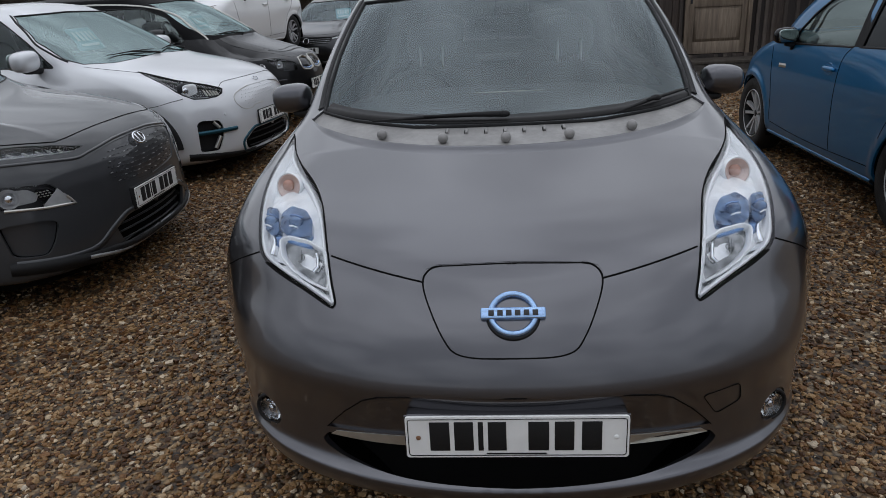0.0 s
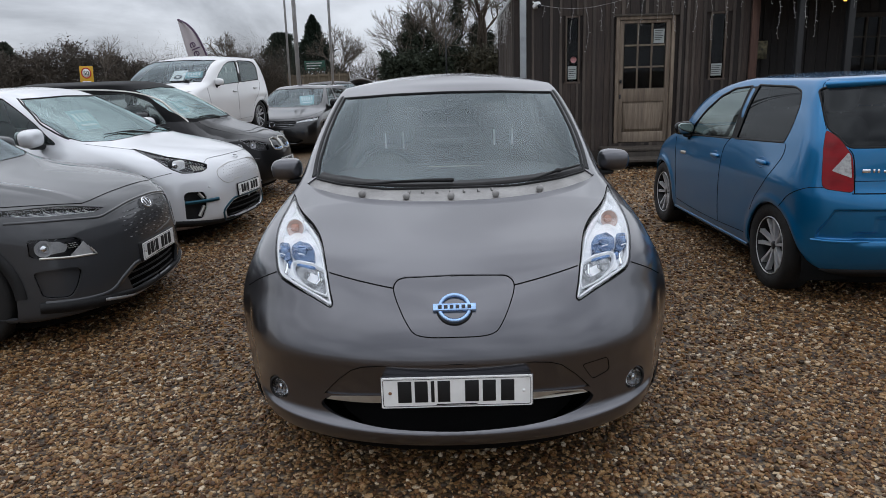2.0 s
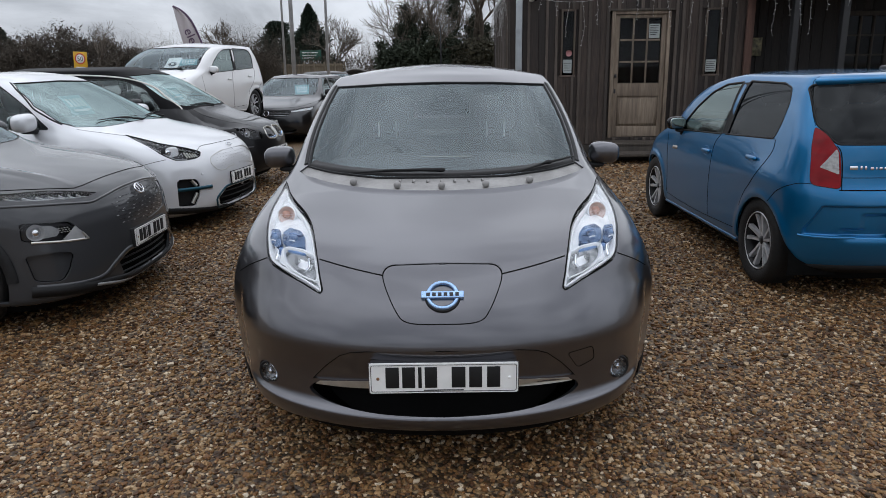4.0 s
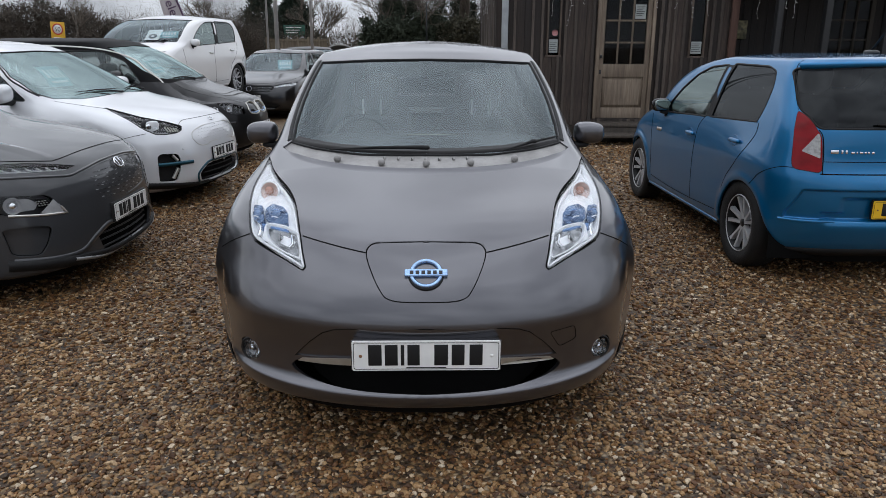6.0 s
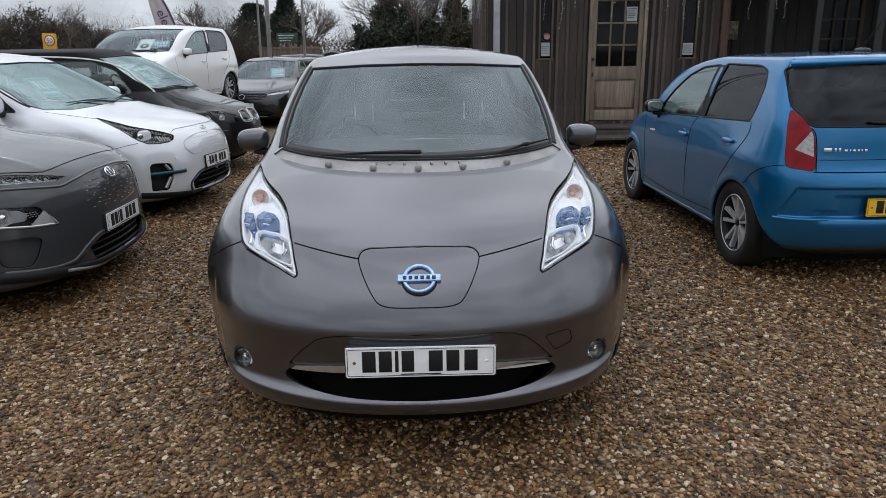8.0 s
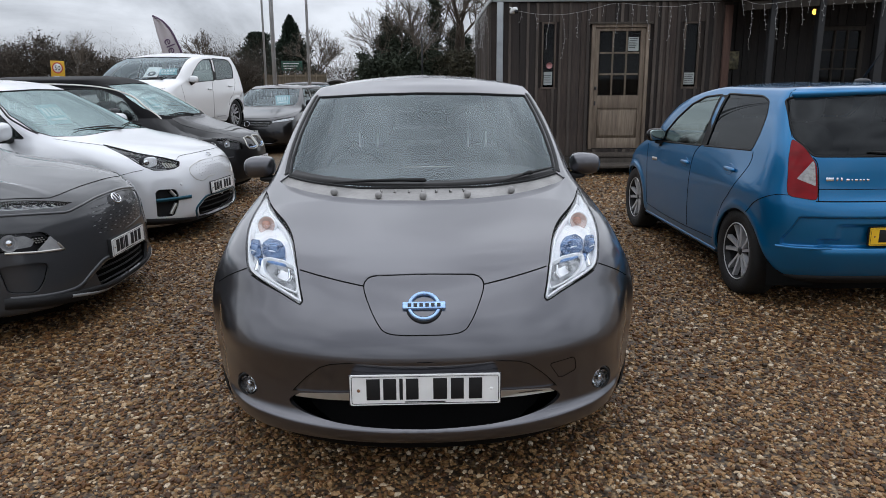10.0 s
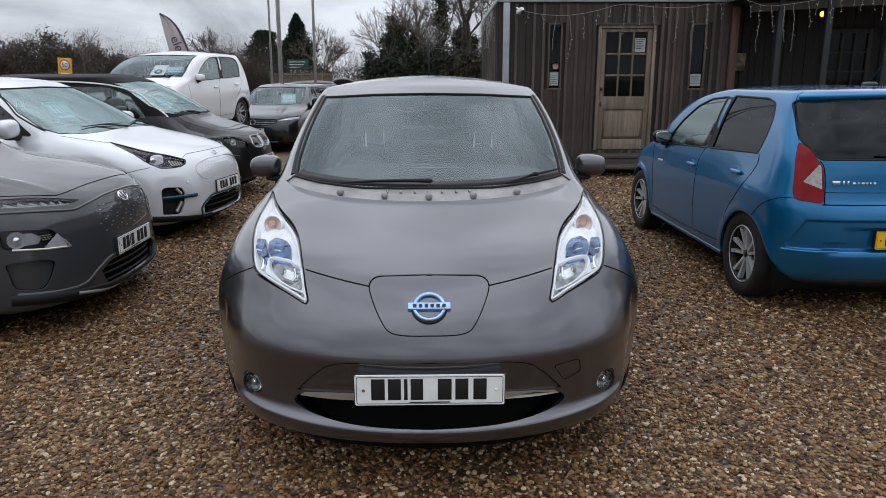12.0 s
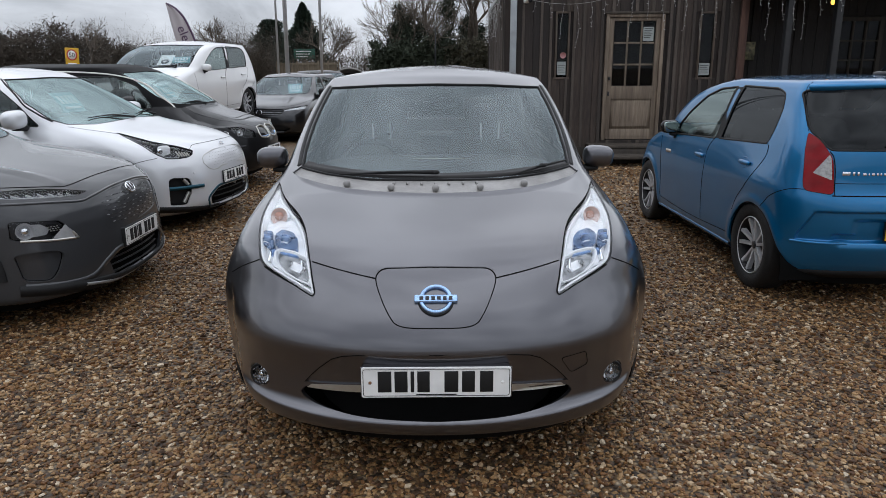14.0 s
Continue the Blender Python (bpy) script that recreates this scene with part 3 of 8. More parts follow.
def door_mirror(parent, m, mat, low_mat=BLACK, s=1.0):
    """A door mirror; local x points away from the car, y to the rear."""
    shell_ = part("door_mirror", blob(0.115 * s, 0.075 * s, 0.08 * s, 0.68, m @ pose(0.11 * s, 0, 0.03, 0, 4, 0)), mat, parent)
    part("mirror_base", blob(0.085 * s, 0.05 * s, 0.024 * s, 0.7, m @ pose(0.035 * s, 0.01, -0.048 * s)), low_mat, shell_)
    part("mirror_glass", blob(0.098 * s, 0.006, 0.064 * s, 0.5, m @ pose(0.11 * s, 0.074 * s, 0.03)), MIRRORGLASS, shell_)
    part("mirror_foot", tube([m @ Vector((-0.10 * s, 0.02, -0.065)), m @ Vector((0.05 * s, 0.0, -0.05))], [0.03, 0.025], 8), low_mat, shell_)
    return shell_


def door_handle(parent, shell, y, z, k, mat):
    m = on_skin(shell, "side", y, z, 0.012)
    bm = blob(0.085, 0.014, 0.016, 0.6, m, 16, 8)
    if k < 0:
        bmesh.ops.scale(bm, vec=(-1, 1, 1), verts=bm.verts)
        bmesh.ops.reverse_faces(bm, faces=bm.faces)
    return part("door_handle", bm, mat, parent)


def arc(cy, cz, r, a0=-20, a1=200, n=26, sq=1.0):
    return [(cy + r * math.cos(radians(a)), cz + sq * r * math.sin(radians(a))) for a in np.linspace(a0, a1, n)]


def components(faces):
    """Splits triangles into connected pieces, largest first."""
    root = {}

    def find(i):
        while root.setdefault(i, i) != i:
            root[i] = root[root[i]]
            i = root[i]
        return i
    for t in faces:
        a, b, c = (find(int(i)) for i in t)
        root[b] = a
        root[find(c)] = a
    keys = np.array([find(int(t[0])) for t in faces])
    names, counts = np.unique(keys, return_counts=True)
    return [faces[keys == n] for n in names[np.argsort(-counts)]]


def car_base(thing_ob, shell, regions, paint_mat, wheels, wheel_kw=None, glass_for=None, arch=0.36, z_axle=0.31,
             nz=60, tyre_r=0.315, track=None, arches=None, ns=(34, 26, 24), seal=0.018, zs=None):
    """Body, glass, wheels and cabin common to all cars. regions: name -> polygon in s, z; names that begin with glass become panes, those with hole stay open."""
    reg = dict(regions)
    arches = arches or [(y, z_axle, arch) for y in wheels]
    for i, (cy, cz, r) in enumerate(arches):
        reg[f"hole_arch{i}"] = shell.place("side", np.array(arc(cy, cz, r)))
    v, tri = cut_skin(shell, reg, nz=nz, ns=ns, zs=zs)
    pieces = [p for p in components(tri["body"]) if len(p) > 12]
    body = part("body", skin_mesh(shell, v, pieces[0], depth=0.018), paint_mat, thing_ob)
    for p in pieces[1:]:
        middle = bool((v[p.ravel()][:, 0] < 1e-4).any() or (v[p.ravel()][:, 0] > 3 - 1e-4).any())
        for flip in (False,) if middle else (False, True):
            part("body_panel", skin_mesh(shell, v, p, 0.0, middle, flip, 0.018), paint_mat, thing_ob)
    for name in reg:
        if name.startswith("glass"):
            kind = name.split("_")[1]
            mat = (glass_for or {}).get(kind, WINDSCREEN if kind == "windscreen" else SIDEGLASS)
            centre = kind in ("windscreen", "rear")
            for flip in (False,) if centre else (False, True):
                label = {"windscreen": "windscreen", "rear": "rear_window"}.get(kind, "side_window")
                pane = part(label, skin_mesh(shell, v, tri[name], -0.006, centre, flip), mat, thing_ob)
                pane.visible_shadow = False
            q = dense(np.array(reg[name]), 0.03)
            q[:, 0] = np.clip(q[:, 0], 0.0, 3.0)
            loop = np.vstack([q, q[:1]])
            if centre:
                off_mid = (loop[:, 0] > 1e-3) & (loop[:, 0] < 2.999)
                k0 = int(np.argmax(off_mid))
                loop = np.array([q_ for q_ in np.roll(loop[:-1], -k0, 0) if 1e-3 < q_[0] < 2.999])
                jump = np.linalg.norm(np.diff(loop, axis=0), axis=1)
                if len(jump) and jump.max() > 0.2:
                    loop = np.roll(loop, -int(jump.argmax()) - 1, 0)
                mid_s = 0.0 if kind == "windscreen" else 3.0
                loop = np.vstack([[(mid_s, loop[0][1])], loop, [(mid_s, loop[-1][1])]])
            for flip in (False, True):
                part("window_seal", ribbon(shell, loop, seal, 0.001, flip, 0.010), BLACK, thing_ob)
    bw = float(shell.w(0.5))
    tr = track or bw - 0.125
    for y, (cy, cz, r) in zip(wheels, arches):
        for k in (-1, 1):
            wheel(thing_ob, k * tr, y, tyre_r, **(wheel_kw or {}))
            arch_liner(thing_ob, k * (bw - 0.03), cy, cz, r + 0.002)
    s = np.linspace(0, 3, 60)
    ring = shell.at(s, np.full(60, shell.z0 + 0.004))
    ring = np.vstack([ring, (ring * (-1, 1, 1))[::-1][1:-1]]) * (0.985, 1, 1)
    bm = bmesh.new()
    bm.faces.new([bm.verts.new(q) for q in ring])
    bmesh.ops.triangulate(bm, faces=bm.faces)
    ext = bmesh.ops.extrude_face_region(bm, geom=list(bm.faces))["geom"]
    for g_ in ext:
        if isinstance(g_, bmesh.types.BMVert):
            g_.co = Vector((g_.co.x * 0.94, 0.06 + g_.co.y * 0.97, g_.co.z - 0.055))
    bmesh.ops.recalc_face_normals(bm, faces=bm.faces)
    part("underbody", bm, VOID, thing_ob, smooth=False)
    return body, v, tri


def lamp_unit(parent, shell, v, tri, name, label, deep=0.05, back=REFLECTOR, cover=CLEARLENS, part_name="headlight"):
    """A lamp on each side: bowl set into the skin, rim and clear cover. Returns the two lamps."""
    made = []
    for flip in (False, True):
        bowl = part(part_name, skin_mesh(shell, v, tri[name], -deep, False, flip), back, parent, label)
        if cover:
            pane = part("cover", skin_mesh(shell, v, tri[name], -0.003, False, flip), cover, bowl)
            pane.visible_shadow = False
        made.append(bowl)
    return made


def outline(shell, view, pts, closed=True):
    q = shell.place(view, dense(np.array(pts), 0.02) if closed else np.array(pts))
    return np.vstack([q, q[:1]]) if closed else q


def seam(parent, shell, view, pts, sides=(False, True), width=0.0038, name="panel_gap", mat=VOID, off=0.002, smooth=True):
    q = np.array(pts, float)
    if smooth and len(q) > 2:
        q = spline(q, False, 6)
    elif len(q) == 2:
        q = np.array([q[0] + (q[1] - q[0]) * t for t in np.linspace(0, 1, 14)])
    for flip in sides:
        part(name, ribbon(shell, shell.place(view, q), width, off, flip, 0.003), mat, parent)


# ---- the grey hatchback in the middle ----
GREY_FRONT = [(0.19, 0.09, 0.83, 0.62, 2.2), (0.215, 0.032, 0.852, 0.64, 2.2), (0.252, 0.008, 0.867, 0.66, 2.2), (0.269, 0.004, 0.871, 0.66, 2.2), (0.289, 0.022, 0.874, 0.66, 2.2), (0.42, 0.026, 0.884, 0.66, 2.2), (0.50, 0.018, 0.889, 0.66, 2.2), (0.53, 0.014, 0.89, 0.66, 2.2), (0.58, 0.029, 0.892, 0.67, 2.2),
              (0.64, 0.056, 0.892, 0.68, 2.2), (0.71, 0.100, 0.888, 0.70, 2.2), (0.78, 0.18, 0.876, 0.72, 2.25), (0.83, 0.29, 0.86, 0.70, 2.3), (0.88, 0.45, 0.838, 0.66, 2.4),
              (0.93, 0.68, 0.81, 0.60, 2.45), (0.965, 0.90, 0.785, 0.54, 2.5), (0.99, 0.985, 0.77, 0.52, 2.6), (1.1, 1.20, 0.750, 0.46, 2.8), (1.2, 1.39, 0.724, 0.42, 2.9)]
GREY_FRONT += [(1.3, 1.59, 0.692, 0.38, 3.0), (1.4, 1.80, 0.648, 0.35, 3.0), (1.44, 1.90, 0.620, 0.34, 3.0)]
GREY_REAR = [(0.19, 4.30, 0.55), (0.5, 4.42, 0.6), (0.8, 4.42, 0.6), (1.0, 4.36, 0.55), (1.2, 4.2, 0.45), (1.44, 3.9, 0.35)]


def grey_shape(x, y, z, s, zz):
    """Raised wings over the lamps and a soft dip along the bonnet's middle."""
    wing = np.exp(-((np.abs(x) - 0.66) / 0.12) ** 2) * np.exp(-((z - 0.86) / 0.10) ** 2) * (s < 1.05)
    # below a line that rises towards the corners the bumper turns under
    t = np.clip((0.53 + 0.13 * (x / 0.85) ** 4 - z) / 0.17, 0, 1)
    u = np.clip((z - 0.264) / 0.06, 0, 1)
    under = t * t * (3 - 2 * t) * u * u * (3 - 2 * u) * np.clip((0.95 - s) / 0.3, 0, 1)
    rise = 0.024 * np.clip(np.abs(x) / 0.72, 0, 1.1) ** 2 * np.exp(-((z - 0.267) / 0.045) ** 2) * (s < 1.0)
    a, b = np.clip((0.78 - z) / 0.2, 0, 1), np.clip((0.70 - y) / 0.26, 0, 1)
    x = x * (1 - 0.034 * a * a * (3 - 2 * a) * b * b * (3 - 2 * b) * np.clip((s - 0.5) / 0.3, 0, 1))
    x = x * (1 + 0.022 * a * np.exp(-((y - 0.67) / 0.12) ** 2) * (s > 0.5))
    y, z = y - 0.035 * wing + 0.012 * under, z + 0.012 * wing + rise
    # a short, steep bonnet: the upper body is drawn forwards, scaled about the camera's place to fit its view
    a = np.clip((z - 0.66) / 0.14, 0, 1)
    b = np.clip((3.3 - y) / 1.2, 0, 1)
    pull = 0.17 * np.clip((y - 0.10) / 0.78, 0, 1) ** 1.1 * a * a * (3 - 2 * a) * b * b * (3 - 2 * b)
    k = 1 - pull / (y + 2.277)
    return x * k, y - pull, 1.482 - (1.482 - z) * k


def grey_hatchback(m):
    car = thing("electric_hatchback", m, "gunmetal grey electric hatchback with chrome-edged lamps on gravel", "car")
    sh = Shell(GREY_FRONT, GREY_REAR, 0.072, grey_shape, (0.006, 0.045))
    lamp = [(0.757, 0.958), (0.755, 0.931), (0.757, 0.905), (0.752, 0.878), (0.735, 0.847), (0.71, 0.812), (0.683, 0.774), (0.655, 0.757), (0.61, 0.745), (0.52, 0.722), (0.455, 0.7), (0.443, 0.702), (0.439, 0.712), (0.452, 0.745), (0.474, 0.795), (0.503, 0.842), (0.533, 0.873), (0.58, 0.898), (0.648, 0.92), (0.7, 0.938), (0.737, 0.954)]
    flap = [(0, 0.79), (0.178, 0.785), (0.205, 0.778), (0.216, 0.758), (0.192, 0.703), (0.162, 0.653), (0.138, 0.628), (0.09, 0.619), (0, 0.618)]
    screen = [(0, 1.0), (0.3, 1.0), (0.52, 1.013), (0.658, 1.026), (0.662, 1.1), (0.650, 1.2), (0.626, 1.30), (0.594, 1.392), (0.30, 1.407), (0, 1.412)]
    lip = [(0, 0.953), (0.25, 0.957), (0.47, 0.968), (0.62, 0.983), (0.70, 1.002)]
    panel = [(0, 0.530), (0.27, 0.523), (0.33, 0.515), (0.37, 0.499), (0.423, 0.452), (0.455, 0.417), (0.480, 0.388), (0.25, 0.406), (0, 0.408)]
    mouth = [(0, 0.386), (0.25, 0.385), (0.40, 0.378), (0.470, 0.371), (0.491, 0.357), (0.496, 0.342), (0.480, 0.324), (0.435, 0.305), (0.353, 0.290), (0.24, 0.282), (0, 0.278)]
    fog = [(0.682 + 0.05 * math.cos(a), 0.360 + 0.045 * math.sin(a)) for a in np.linspace(0, 2 * math.pi, 25)[:-1]]
    bonnet = [(0, 0.793), (0.178, 0.789), (0.21, 0.781), (0.222, 0.762), (0.302, 0.772), (0.463, 0.793), (0.482, 0.80), (0.51, 0.835), (0.545, 0.873), (0.595, 0.90), (0.655, 0.92), (0.705, 0.937), (0.742, 0.955),
              (0.748, 0.975), (0.70, 1.002)] + lip[::-1][1:]
    reg = {"bonnet": sh.place("front", dense(np.array(bonnet), 0.04)), "cowl": sh.place("front", lip + [(0.66, 1.03)] + screen[3::-1]), "glass_windscreen": sh.place("front", dense(np.array(screen), 0.03)),
           "lamp": sh.place("front", spline(lamp, True, 4)), "flap": sh.place("front", rounded(flap, 0.02)), "panel": sh.place("front", dense(np.array(panel), 0.03)),
           "mouth": sh.place("front", dense(np.array([q for q in spline(mouth, False, 6)]), 0.03)), "fog": sh.place("front", fog),
           "glass_rear": sh.place("rear", rounded([(0, 1.06), (0.48, 1.06), (0.55, 1.18), (0.50, 1.36), (0, 1.375)], 0.03)),
           "glass_side": sh.place("side", rounded([(1.55, 1.0), (2.25, 1.02), (2.25, 1.40), (2.08, 1.40)], 0.04)),
           "glass_sideb": sh.place("side", rounded([(2.36, 1.02), (3.3, 1.05), (3.3, 1.36), (2.36, 1.40)], 0.04))}
    body, v, tri = car_base(car, sh, reg, GUNMETAL, (0.93, 3.63), arch=0.345, z_axle=0.31, ns=(60, 30, 14), wheel_kw=dict(spokes=5), seal=0.006, track=0.785,
                            zs=np.concatenate([np.linspace(0.19, 0.92, 60), np.linspace(0.9225, 1.02, 40), np.linspace(1.03, 1.44, 28), np.linspace(1.44, 1.56, 7)[1:]]))
    part("bonnet", skin_mesh(sh, v, tri["bonnet"], 0.001, depth=0.012), GUNMETAL, car)
    part("charging_flap", skin_mesh(sh, v, tri["flap"], 0.0015, depth=0.012), GUNMETAL, car)
    part("scuttle_panel", skin_mesh(sh, v, tri["cowl"], -0.008, depth=0.01), GREYPLASTIC, car, "pale weathered plastic panel below the windscreen")
    part("grille_panel", skin_mesh(sh, v, tri["panel"], -0.007, depth=0.01), GUNMETAL, car)
    # a near-black sheet stands in for the shade inside the intake
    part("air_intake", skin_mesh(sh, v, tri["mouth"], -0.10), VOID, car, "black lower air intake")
    part("grille_bar", tube([(x, 0.135 + 0.35 * x * x, 0.345) for x in np.linspace(-0.45, 0.45, 15)], 0.006, 6), BLACK, car)
    seam(car, sh, "front", panel[:-2], width=0.0028, smooth=False)
    # gaps round the bonnet, flap and bumper
    seam(car, sh, "front", [(0.216, 0.76), (0.302, 0.771), (0.463, 0.792)])
    seam(car, sh, "front", [(0.0005, 0.79), (0.03, 0.7897), (0.10, 0.7883), (0.178, 0.786)])
    seam(car, sh, "front", [(0.170, 0.787), (0.20, 0.781), (0.216, 0.758), (0.192, 0.703), (0.162, 0.653), (0.138, 0.629), (0.09, 0.619), (0, 0.618)])
    seam(car, sh, "front", lip, width=0.0035)
    # the bonnet's rear edge curls up along the scuttle
    xs, ts = np.linspace(-0.69, 0.69, 93), np.linspace(0, 1, 11)
    gx_, gt_ = np.meshgrid(xs, ts, indexing="ij")
    gz_ = np.interp(np.abs(gx_), *zip(*spline(lip, False, 8))) - 0.0095 + 0.0088 * gt_
    q = sh.front(gx_.ravel(), gz_.ravel())
    p = sh.at(q[:, 0], q[:, 1])
    p[:, 0] *= np.where(gx_.ravel() < 0, -1, 1)
    p[:, 2] += 0.0008 + 0.012 * gt_.ravel() ** 2 * np.clip((0.70 - np.abs(gx_.ravel())) / 0.1, 0, 1)
    p = p.reshape(len(xs), len(ts), 3)
    p = np.concatenate([p, p[:, -1:] + (0, 0.003, -0.004), p[:, -1:] + (0, 0.004, -0.022)], 1)
    n_ = p.shape[1]
    part("bonnet_edge", ([tuple(v_) for v_ in p.reshape(-1, 3)], [(a * n_ + b, (a + 1) * n_ + b, (a + 1) * n_ + b + 1, a * n_ + b + 1) for a in range(len(xs) - 1) for b in range(n_ - 1)]), GUNMETAL, car, "upturned rear edge of the bonnet")
    seam(car, sh, "front", [(0.684, 0.772), (0.74, 0.749), (0.787, 0.725), (0.84, 0.69)], width=0.003)
    # lamps
    lamps = lamp_unit(car, sh, v, tri, "lamp", "clear headlight with chrome reflector and blue inner bezel", 0.034, LAMPSILVER)
    for flip, lamp_ob in zip((False, True), lamps):
        k = -1 if flip else 1
        part("lamp_edge", ribbon(sh, sh.place("front", spline(lamp[7:] + lamp[:1], False, 4)), 0.0036, 0.003, flip, 0.02), VOID, lamp_ob)
        inset = [(0.745, 0.931), (0.747, 0.906), (0.743, 0.882), (0.727, 0.852), (0.702, 0.818), (0.676, 0.781), (0.651, 0.766), (0.607, 0.755), (0.517, 0.732), (0.452, 0.71), (0.449, 0.71), (0.449, 0.71), (0.461, 0.741), (0.483, 0.79), (0.511, 0.836), (0.539, 0.865), (0.584, 0.889), (0.651, 0.911), (0.704, 0.929), (0.74, 0.945)]
        part("chrome_edge", ribbon(sh, sh.place("front", spline(inset + inset[:1], False, 5)), 0.009, -0.006, flip, 0.03), REFLECTOR, lamp_ob)

        def ahead(x, z, deep):
            mm = on_skin(sh, "front", k * x, z, deep)
            return Matrix.Translation(mm.translation) @ pose(0, 0, 0, 0, 0, 180 + k * 14) @ pose(0, 0, 0, 16)
        mm = ahead(0.668, 0.892, -0.022)
        r = 0.036
        dish = part("indicator_bulb", lathe([(r * 1.04, 0.0), (r, 0.012), (r * 0.9, 0.010), (r * 0.6, 0.004), (0.002, 0.0)], 28, m=mm @ pose(0, 0, 0, 0, 0, 90)), AMBER, lamp_ob, "pale amber indicator lens")
        part("bulb", blob(r * 0.5, r * 0.3, r * 0.45, 0.85, mm @ pose(0.004, 0.004, 0.004), 16, 10), AMBERCORE, dish)
        part("bezel_ring", lathe([(r * 1.0, 0.008), (r * 1.08, 0.014), (r * 1.14, 0.008), (r * 1.14, -0.02)], 28, m=mm @ pose(0, 0, 0, 0, 0, 90)), REFLECTOR, dish)
        for poly in ([(0.729, 0.836), (0.712, 0.850), (0.668, 0.853), (0.652, 0.835), (0.642, 0.816), (0.66, 0.808), (0.70, 0.815)],
                     [(0.652, 0.848), (0.626, 0.863), (0.575, 0.861), (0.545, 0.846), (0.538, 0.824), (0.602, 0.814), (0.636, 0.822)]):
            eye = part("blue_lens", skin_patch(sh, "front", rounded(poly, 0.008), -0.014, flip, 0.02, 0.012), BLUEGLASS, lamp_ob, "deep blue inner lens", smooth=False)
            cx, cz = np.mean([q[0] for q in poly]), np.mean([q[1] for q in poly])
            part("projector_lens", blob(0.021, 0.010, 0.015, 0.75, ahead(cx, cz, -0.014), 16, 10), BLUEGLASS, eye)
            # pale strips laid on each lens are painted glints
            part("lens_glint", ribbon(sh, sh.place("front", [(cx - 0.022, cz + 0.007), (cx, cz + 0.009), (cx + 0.020, cz + 0.007)]), 0.006, -0.006, flip, 0.004), PALEBLUE, eye)
            part("lens_glint", ribbon(sh, sh.place("front", [(cx - 0.016, cz - 0.010), (cx, cz - 0.009), (cx + 0.012, cz - 0.010)]), 0.003, -0.004, flip, 0.004), REFLECTOR, eye)
        part("blue_bridge", ribbon(sh, sh.place("front", [(x, 0.812 - 0.02 * abs(x - 0.60)) for x in np.linspace(0.53, 0.66, 9)]), 0.010, -0.02, flip, 0.02), PALEBLUE, lamp_ob)
        cavity = [(0.628, 0.806), (0.602, 0.814), (0.541, 0.813), (0.484, 0.801), (0.468, 0.766), (0.466, 0.732), (0.521, 0.742), (0.572, 0.756), (0.612, 0.776)]
        low_beam = part("low_beam_reflector", skin_patch(sh, "front", rounded(cavity, 0.008), -0.03, flip, 0.01, 0.012), LAMPCAVITY, lamp_ob, "dark chrome low-beam reflector with a bright rim", smooth=False)
        part("reflector_rim", ribbon(sh, outline(sh, "front", rounded(cavity, 0.01)), 0.006, -0.006, flip, 0.03), REFLECTOR, low_beam)
        for i in range(2):
            x = 0.51 + i * 0.050
            part("reflector_facet", ribbon(sh, sh.place("front", [(x + 0.012, 0.752 + 0.4 * (x - 0.48)), (x + 0.004 * i, 0.775), (x + 0.008, 0.80)]), 0.007 - 0.001 * (i % 3), -0.022, flip, 0.008), (CHROME, LAMPCAVITY, LAMPCAVITY)[i % 3], low_beam)
        part("bulb", blob(0.012, 0.012, 0.010, 1.0, ahead(0.56, 0.785, -0.018), 12, 8), CLEARLENS, low_beam)
        part("lower_guide", ribbon(sh, sh.place("front", spline([(0.628, 0.760), (0.562, 0.743), (0.482, 0.727)], False, 6)), 0.010, -0.012, flip, 0.02), LAMPCAVITY, lamp_ob)
        part("reflector_step", ribbon(sh, sh.place("front", spline([(0.66, 0.775), (0.655, 0.80), (0.67, 0.812)], False, 6)), 0.012, -0.016, flip, 0.03), CHROME, lamp_ob)
    for flip, bowl in zip((False, True), lamp_unit(car, sh, v, tri, "fog", "round clear fog lamp in a dark recess", 0.035, REFLECTOR, part_name="fog_lamp")):
        k = -1 if flip else 1
        mm = Matrix.Translation(on_skin(sh, "front", k * 0.678, 0.360, -0.006).translation) @ pose(0, 0, 0, 0, 0, 180 + k * 20)
        part("lamp_rim", lathe([(0.038, -0.03), (0.040, 0.004), (0.045, 0.006), (0.048, 0.0), (0.048, -0.03)], 28, m=mm @ pose(0, 0, 0, 0, 0, 90)), BLACK, bowl)
        part("reflector", lathe([(0.039, 0.0), (0.03, -0.012), (0.012, -0.018), (0.001, -0.019)], 24, m=mm @ pose(0, 0, 0, 0, 0, 90)), LAMPCAVITY, bowl)
        part("lens", blob(0.037, 0.008, 0.037, 1.0, mm @ pose(0, 0.002, 0), 20, 8), CLEARLENS, bowl)
        part("bulb", blob(0.014, 0.012, 0.014, 1.0, mm @ pose(0, -0.008, 0), 12, 8), CHROME, bowl)
    # bright strips beside the number plate
    for k in (-1, 1):
        part("bright_strip", skin_patch(sh, "front", [(0.255, 0.402), (0.36, 0.394), (0.455, 0.382), (0.472, 0.368), (0.36, 0.370), (0.255, 0.374)], 0.002, k < 0, 0.02), SATIN, car, "bright metal strip", smooth=False)
    number_plate(car, pose(0, 0.002, 0.437, 0, 0, 180), holder=False)
    part("plate_holder", boxed(-0.264, 0.264, 0.008, 0.014, 0.378, 0.4915, 0.002), GUNMETAL, car)
    part("plate_plinth", boxed(-0.260, 0.260, 0.012, 0.050, 0.380, 0.490, 0.006), GUNMETAL, car)
